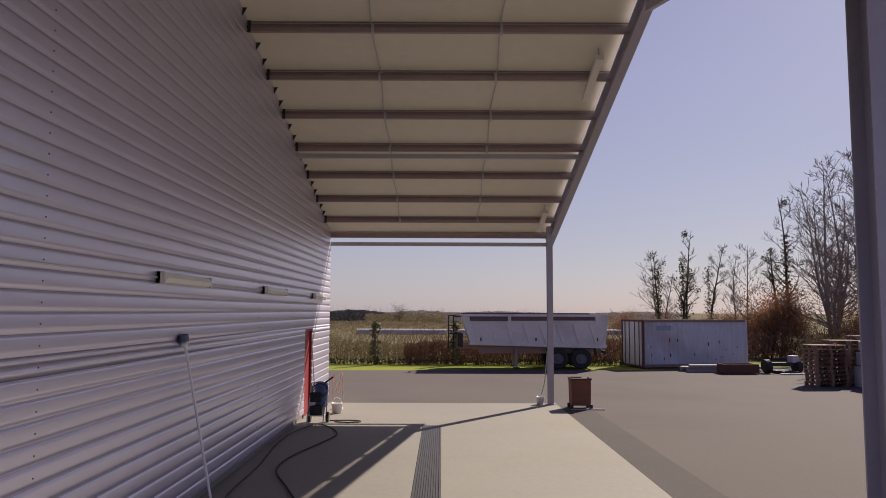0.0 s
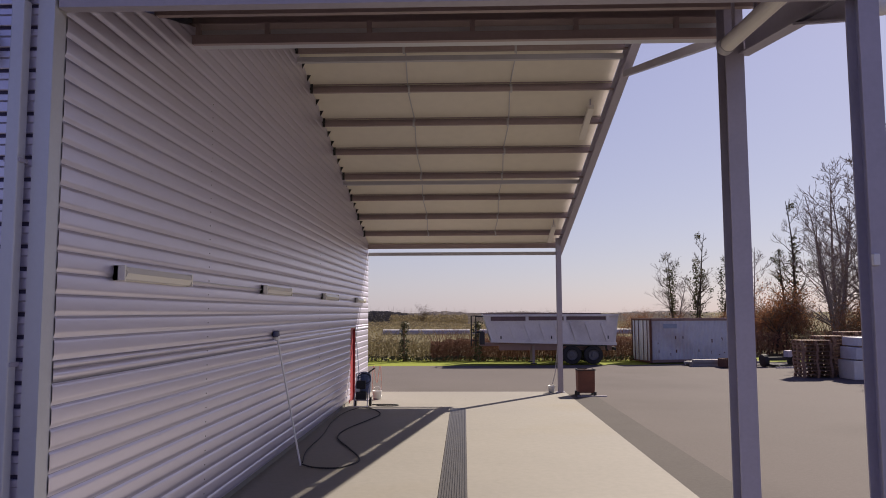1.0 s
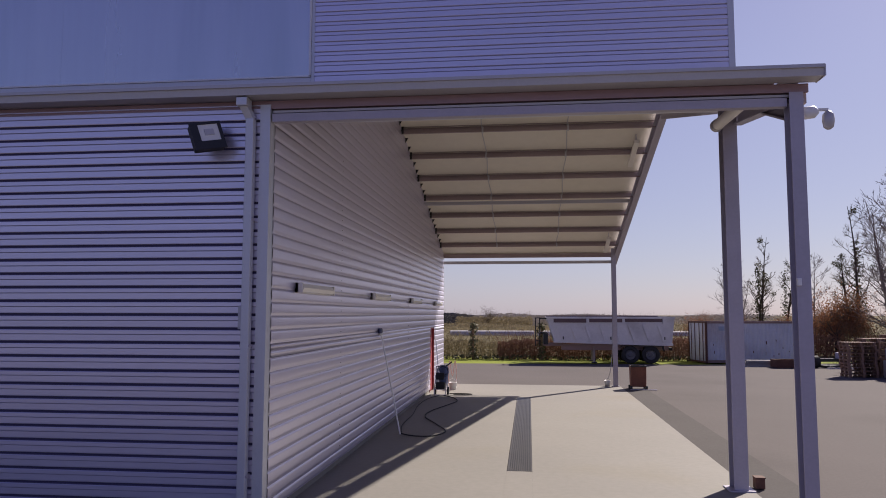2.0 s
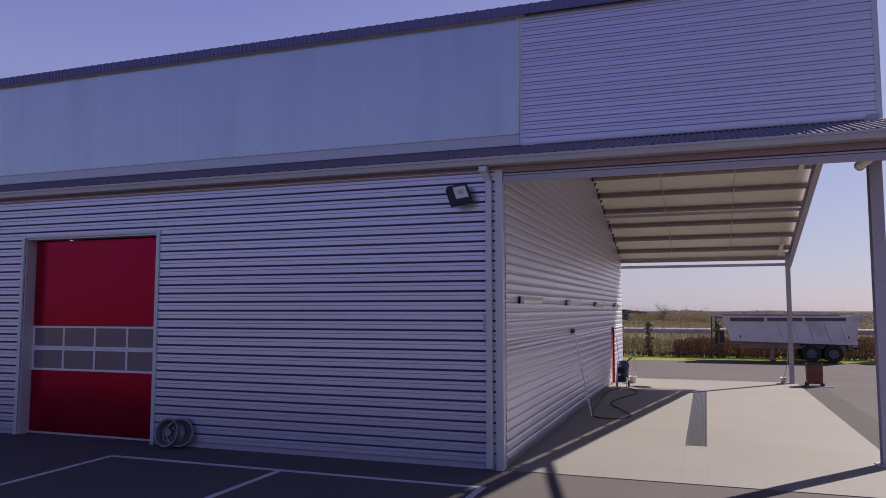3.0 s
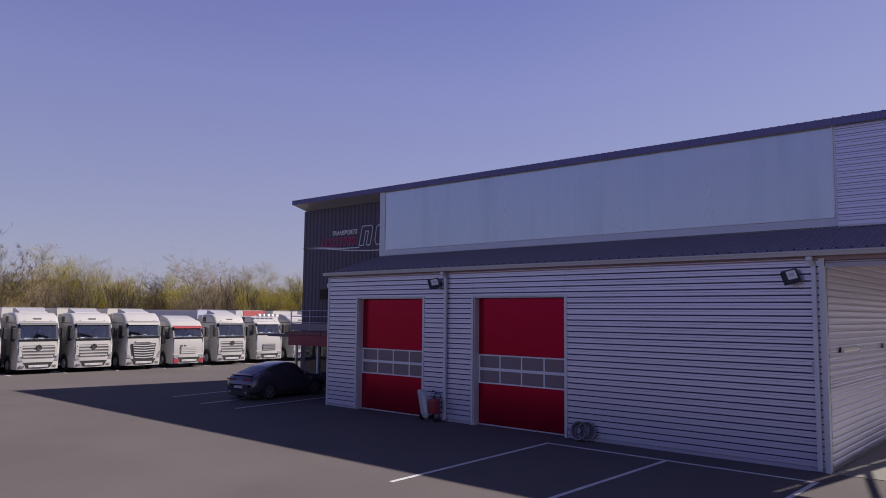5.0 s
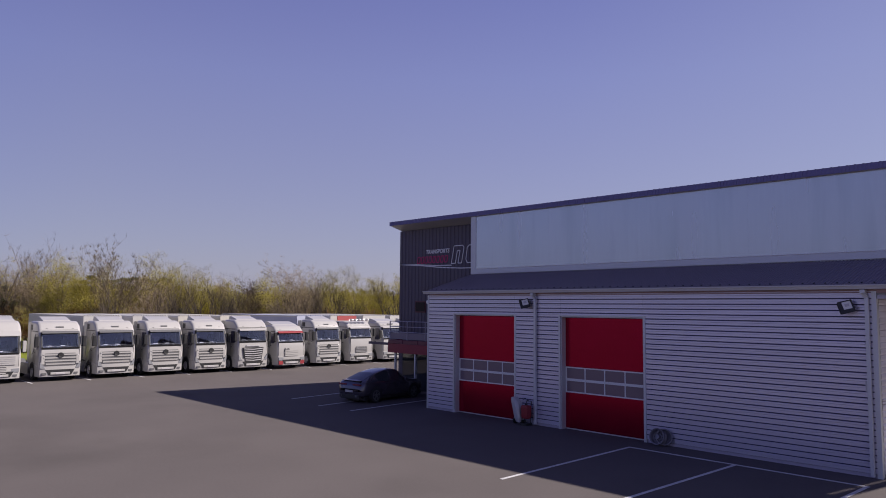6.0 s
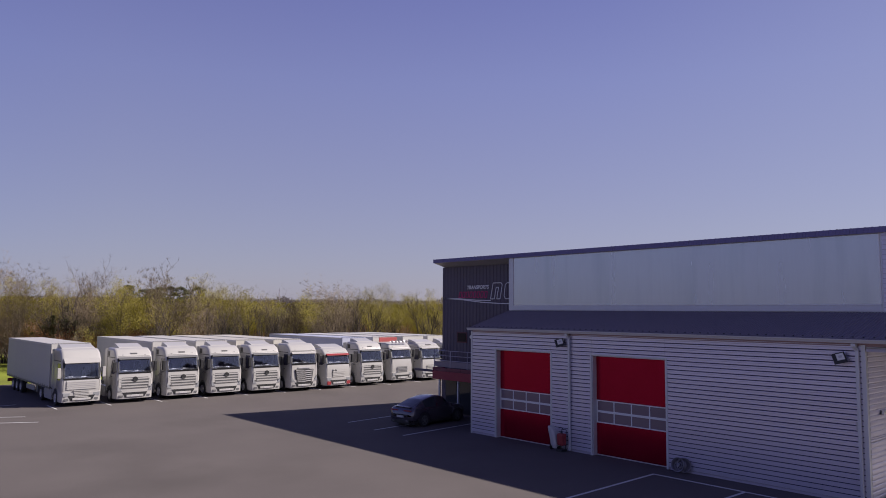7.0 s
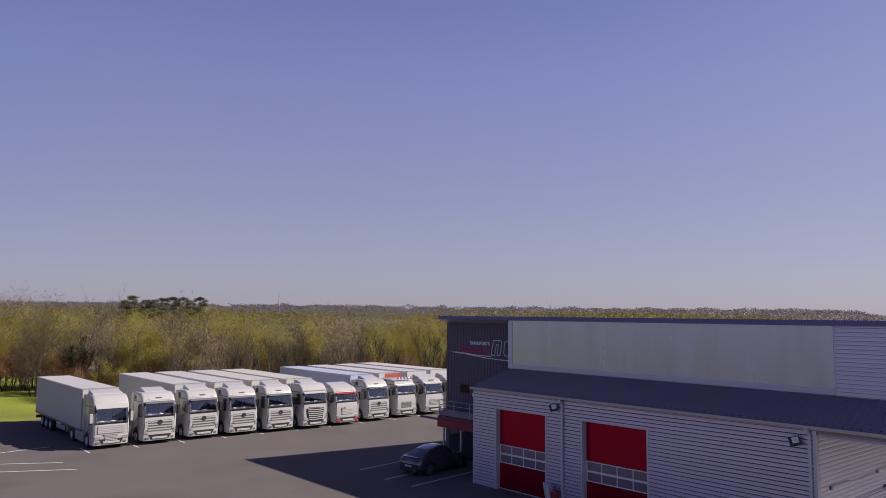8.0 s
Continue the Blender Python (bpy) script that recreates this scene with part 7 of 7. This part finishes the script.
def leafy_band(name, label, x0, x1, y0, y1, height, count, size, mat, seed, wob=1.0, category="hedge", stems=0):
    rng = random.Random(seed)
    s = Soup()
    for k in range(count):
        x = rng.uniform(x0, x1)
        top = height * (0.72 + 0.28 * noise.noise(Vector((x * 0.35 * wob, y0 * 0.1, 3.3)))) + (0.06 + 0.05 * height) * noise.noise(Vector((x * 2.1 / max(1.0, height * 0.6), y0, 0.0)))
        s.leaf(Vector((x, rng.uniform(y0, y1), top * rng.random() ** 0.8)), size * rng.uniform(0.6, 1.4), rng)
    for k in range(stems):
        x, y = rng.uniform(x0, x1), rng.uniform(y0, y1)
        s.limb([Vector((x, y, -0.05)), Vector((x + rng.gauss(0, 0.15), y, height * 0.5)), Vector((x + rng.gauss(0, 0.35), y, height * rng.uniform(0.8, 1.1)))], [0.02, 0.015, 0.006], 3)
    return tagged(new(name, s.mesh(name, mat)), label, category, kind="stuff")


M["hedge_olive"] = material("olive hedge twigs", (0.33, 0.27, 0.15), 0.85, var=0.2, scale=0.4, per_island=0.4, through_leaf=0.45)
leafy_band("hedge", "brown leafed beech hedge along the grass verge", 1.5, 16, 34.6, 35.8, 1.7, 44000, 0.07, "leaf_brown", 1, stems=420)
leafy_band("hedge", "thin olive hedge with bare stems behind the verge", -16, 1.5, 34.8, 36.0, 1.7, 32000, 0.065, "hedge_olive", 2, stems=420)
leafy_band("hedge", "low dark green ivy growth under the hedge", -14, 16, 34.3, 34.9, 0.35, 2000, 0.13, "leaf_dark", 4)
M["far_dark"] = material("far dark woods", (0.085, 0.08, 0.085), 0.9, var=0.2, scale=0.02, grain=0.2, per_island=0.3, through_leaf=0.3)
leafy_band("far_hedge", "dark distant tree line across the fields", -46, -9, 150, 165, 3.7, 22000, 0.3, "far_dark", 5, 0.3, "trees", stems=120)
leafy_band("far_hedge", "pale hazy distant trees across the fields", -12, 34, 152, 172, 3.3, 20000, 0.3, "hazed_wood", 15, 0.25, "trees", stems=160)
leafy_band("far_hedge", "olive scrub along the far side of the crop tunnels", -40, 36, 91, 104, 1.55, 26000, 0.16, "hedge_olive", 16, 0.25, "scrub", stems=260)
leafy_band("far_hedge", "brown distant wood on the horizon, paled for haze", -40, 70, 190, 215, 3.3, 20000, 0.36, "hazed_wood", 6, 0.12, "trees", stems=200)
leafy_band("far_hedge", "olive scrub between the hedge and fields", -40, 30, 55, 75, 0.8, 9000, 0.1, "hedge_olive", 8, 0.2, "scrub", stems=300)

leafy_band("far_hedge", "olive bushes standing before the distant trees", -11, 4, 136, 142, 3.4, 5000, 0.28, "hedge_olive", 12, 0.3, "bushes", stems=60)
leafy_band("hedge", "tall olive bushes with new leaves behind the hedge", -9, -2.6, 36.2, 38.0, 2.5, 14000, 0.07, "hedge_olive", 13, 0.8, "bushes", stems=160)
leafy_band("scrub", "tangled brown scrub under the trees beside the yard", 17.5, 42, 39, 47, 2.2, 26000, 0.12, "leaf_brown", 9, 0.5, "scrub", stems=500)
leafy_band("scrub", "tangled olive scrub behind the pallets", 22, 44, 29, 38, 1.8, 20000, 0.11, "hedge_olive", 10, 0.5, "scrub", stems=400)

# ivied fence posts in the hedge
for x in (0.08, 4.08, 8.6):
    ob = thing("fence_post", "wooden fence post wrapped in dark ivy", "fence post", (x, 34.4, 0), group="hedge posts")
    part("post", B((-0.06, 0.06, -0.06, 0.06, 0, 2.0)), "timber", ob)
    s = Soup()
    for k in range(420):
        a, r = rng.uniform(0, math.tau), abs(rng.gauss(0.13, 0.08))
        s.leaf(Vector((r * math.cos(a), r * math.sin(a), rng.uniform(0.0, 2.1))), 0.13, rng)
    t = new("ivy", s.mesh("ivy", "leaf_dark"))
    t.parent = ob

# low white tunnels in the fields
M["dull_cover"] = material("dull tunnel film", (0.40, 0.38, 0.37), 0.6, var=0.2, scale=0.5, grain=3, stain=(0.25, 0.24, 0.2), stain_amt=0.6)
for k in range(3):
    ob = thing("polytunnel", "long low pale plastic crop tunnel in the field", "polytunnel", (-6.5 + k * 10.9, 84 + 0.5 * k, 0), group="crop tunnels")
    bm = bmesh.new()
    prism(bm, [(0.7 * math.cos(a), 0.6 * math.sin(a)) for a in [math.pi * j / 8 for j in range(9)]], 0, 10.5, "x")
    part("cover", bm, "dull_cover", ob, smooth=30)
    part("end_frame", B((-0.05, 0.0, -0.7, 0.7, 0.0, 0.08)), "steel", ob)

# far country beyond the wood: gently rising fields and woods
def slope_at(a):
    f = min(max((math.degrees(a) - 104) / 6, 0.0), 1.0)
    return f * f * (3 - 2 * f)


# the closed crowns behind the edge of the wood
rng = random.Random(29)
for mat, count, label in (("leaf_green", 42000, "yellow-green crowns deep in the wood"), ("twig", 26000, "brown bare crowns deep in the wood")):
    s = Soup()
    for k in range(count):
        x, y = rng.uniform(-116, -90), rng.uniform(-36, 132)
        side = noise.noise(Vector((x * 0.12, y * 0.12, 5.0))) - (0.35 if y < 4 else 0.0)
        if (side < -0.05) == (mat == "leaf_green"):
            continue
        top = 7.4 + 1.6 * noise.noise(Vector((x * 0.2, y * 0.2, 1.0))) + 0.7 * noise.noise(Vector((x * 0.7, y * 0.7, 2.0)))
        s.leaf(Vector((x, y, top * (0.45 + 0.55 * rng.random() ** 0.7))), rng.uniform(0.14, 0.3), rng)
    tagged(new("deep_wood", s.mesh("deep_wood", mat)), label, "woods", kind="stuff")
s = Soup()
rng = random.Random(31)
for k in range(36000):
    d = 150 + 260 * rng.random() ** 1.2
    a = rng.uniform(radians(106), radians(196))
    x, y = -20 + d * math.cos(a), -10 + d * math.sin(a)
    if x > -112 and y < 200:
        continue
    patch = noise.noise(Vector((x * 0.006, y * 0.006, 1.0)))
    if patch < -0.12:
        continue
    rise = max(0.0, d - 150) * 0.0145 * slope_at(a)
    s.leaf(Vector((x, y, rise + (7.5 + 3.5 * patch) * rng.random() ** 0.6)), 0.5 + d * 0.0015, rng)
tagged(new("far_woods", s.mesh("far_woods", "leaf_green")), "hazy olive and brown woods reaching to the horizon", "woods", kind="stuff")
s = Soup()
for k in range(70000):
    d = 330 + 1000 * rng.random()
    a = rng.uniform(radians(106), radians(196))
    x, y = -20 + d * math.cos(a), -10 + d * math.sin(a)
    patch = noise.noise(Vector((x * 0.005, y * 0.005, 8.0)))
    if patch < -0.25:
        continue
    s.leaf(Vector((x, y, max(0.0, d - 150) * 0.0145 * slope_at(a) + (8.0 + 5.0 * noise.noise(Vector((a * 40, d * 0.004, 2.0)))) * rng.random() ** 0.6)), 0.5 + d * 0.0016, rng)
tagged(new("far_woods", s.mesh("far_woods", "hazed_wood")), "brown bare woods on the distant slopes, haze in their colour", "woods", kind="stuff")
bm = bmesh.new()
rings = []
for d, z in ((140, -0.1), (300, 1.8), (600, 6.2), (1000, 12.0), (1500, 18.0), (2200, 20.0)):
    rings.append([(-20 + d * math.cos(radians(a)), -10 + d * math.sin(radians(a)), z * slope_at(radians(a)) - 0.1 + 2.5 * slope_at(radians(a)) * (d / 1000) * math.sin(a * 0.13 + d * 0.01)) for a in range(76, 204, 4)])
loft(bm, rings, closed=False, caps=False)
M["field"] = material("far fields", (0.13, 0.12, 0.075), 0.95, spec=0.05, var=0.45, scale=0.006, grain=0.03, stain=(0.10, 0.075, 0.045), stain_amt=0.8)
solid("backdrop", bm, "field", "gently rising fields in the far distance", "hills", kind="structure", smooth=True)

mast = thing("radio_mast", "thin grey mast far off on the horizon", "mast", (-700, 361, 8))
bm = bmesh.new()
tube(bm, (0, 0, -2), (0, 0, 22.5), 0.9, 0.25, n=8)
part("pole", bm, "steel", mast)
for z in (14, 19):
    part("antenna", B((-0.9, 0.9, -0.3, 0.3, z, z + 1.4)), "steel", mast)
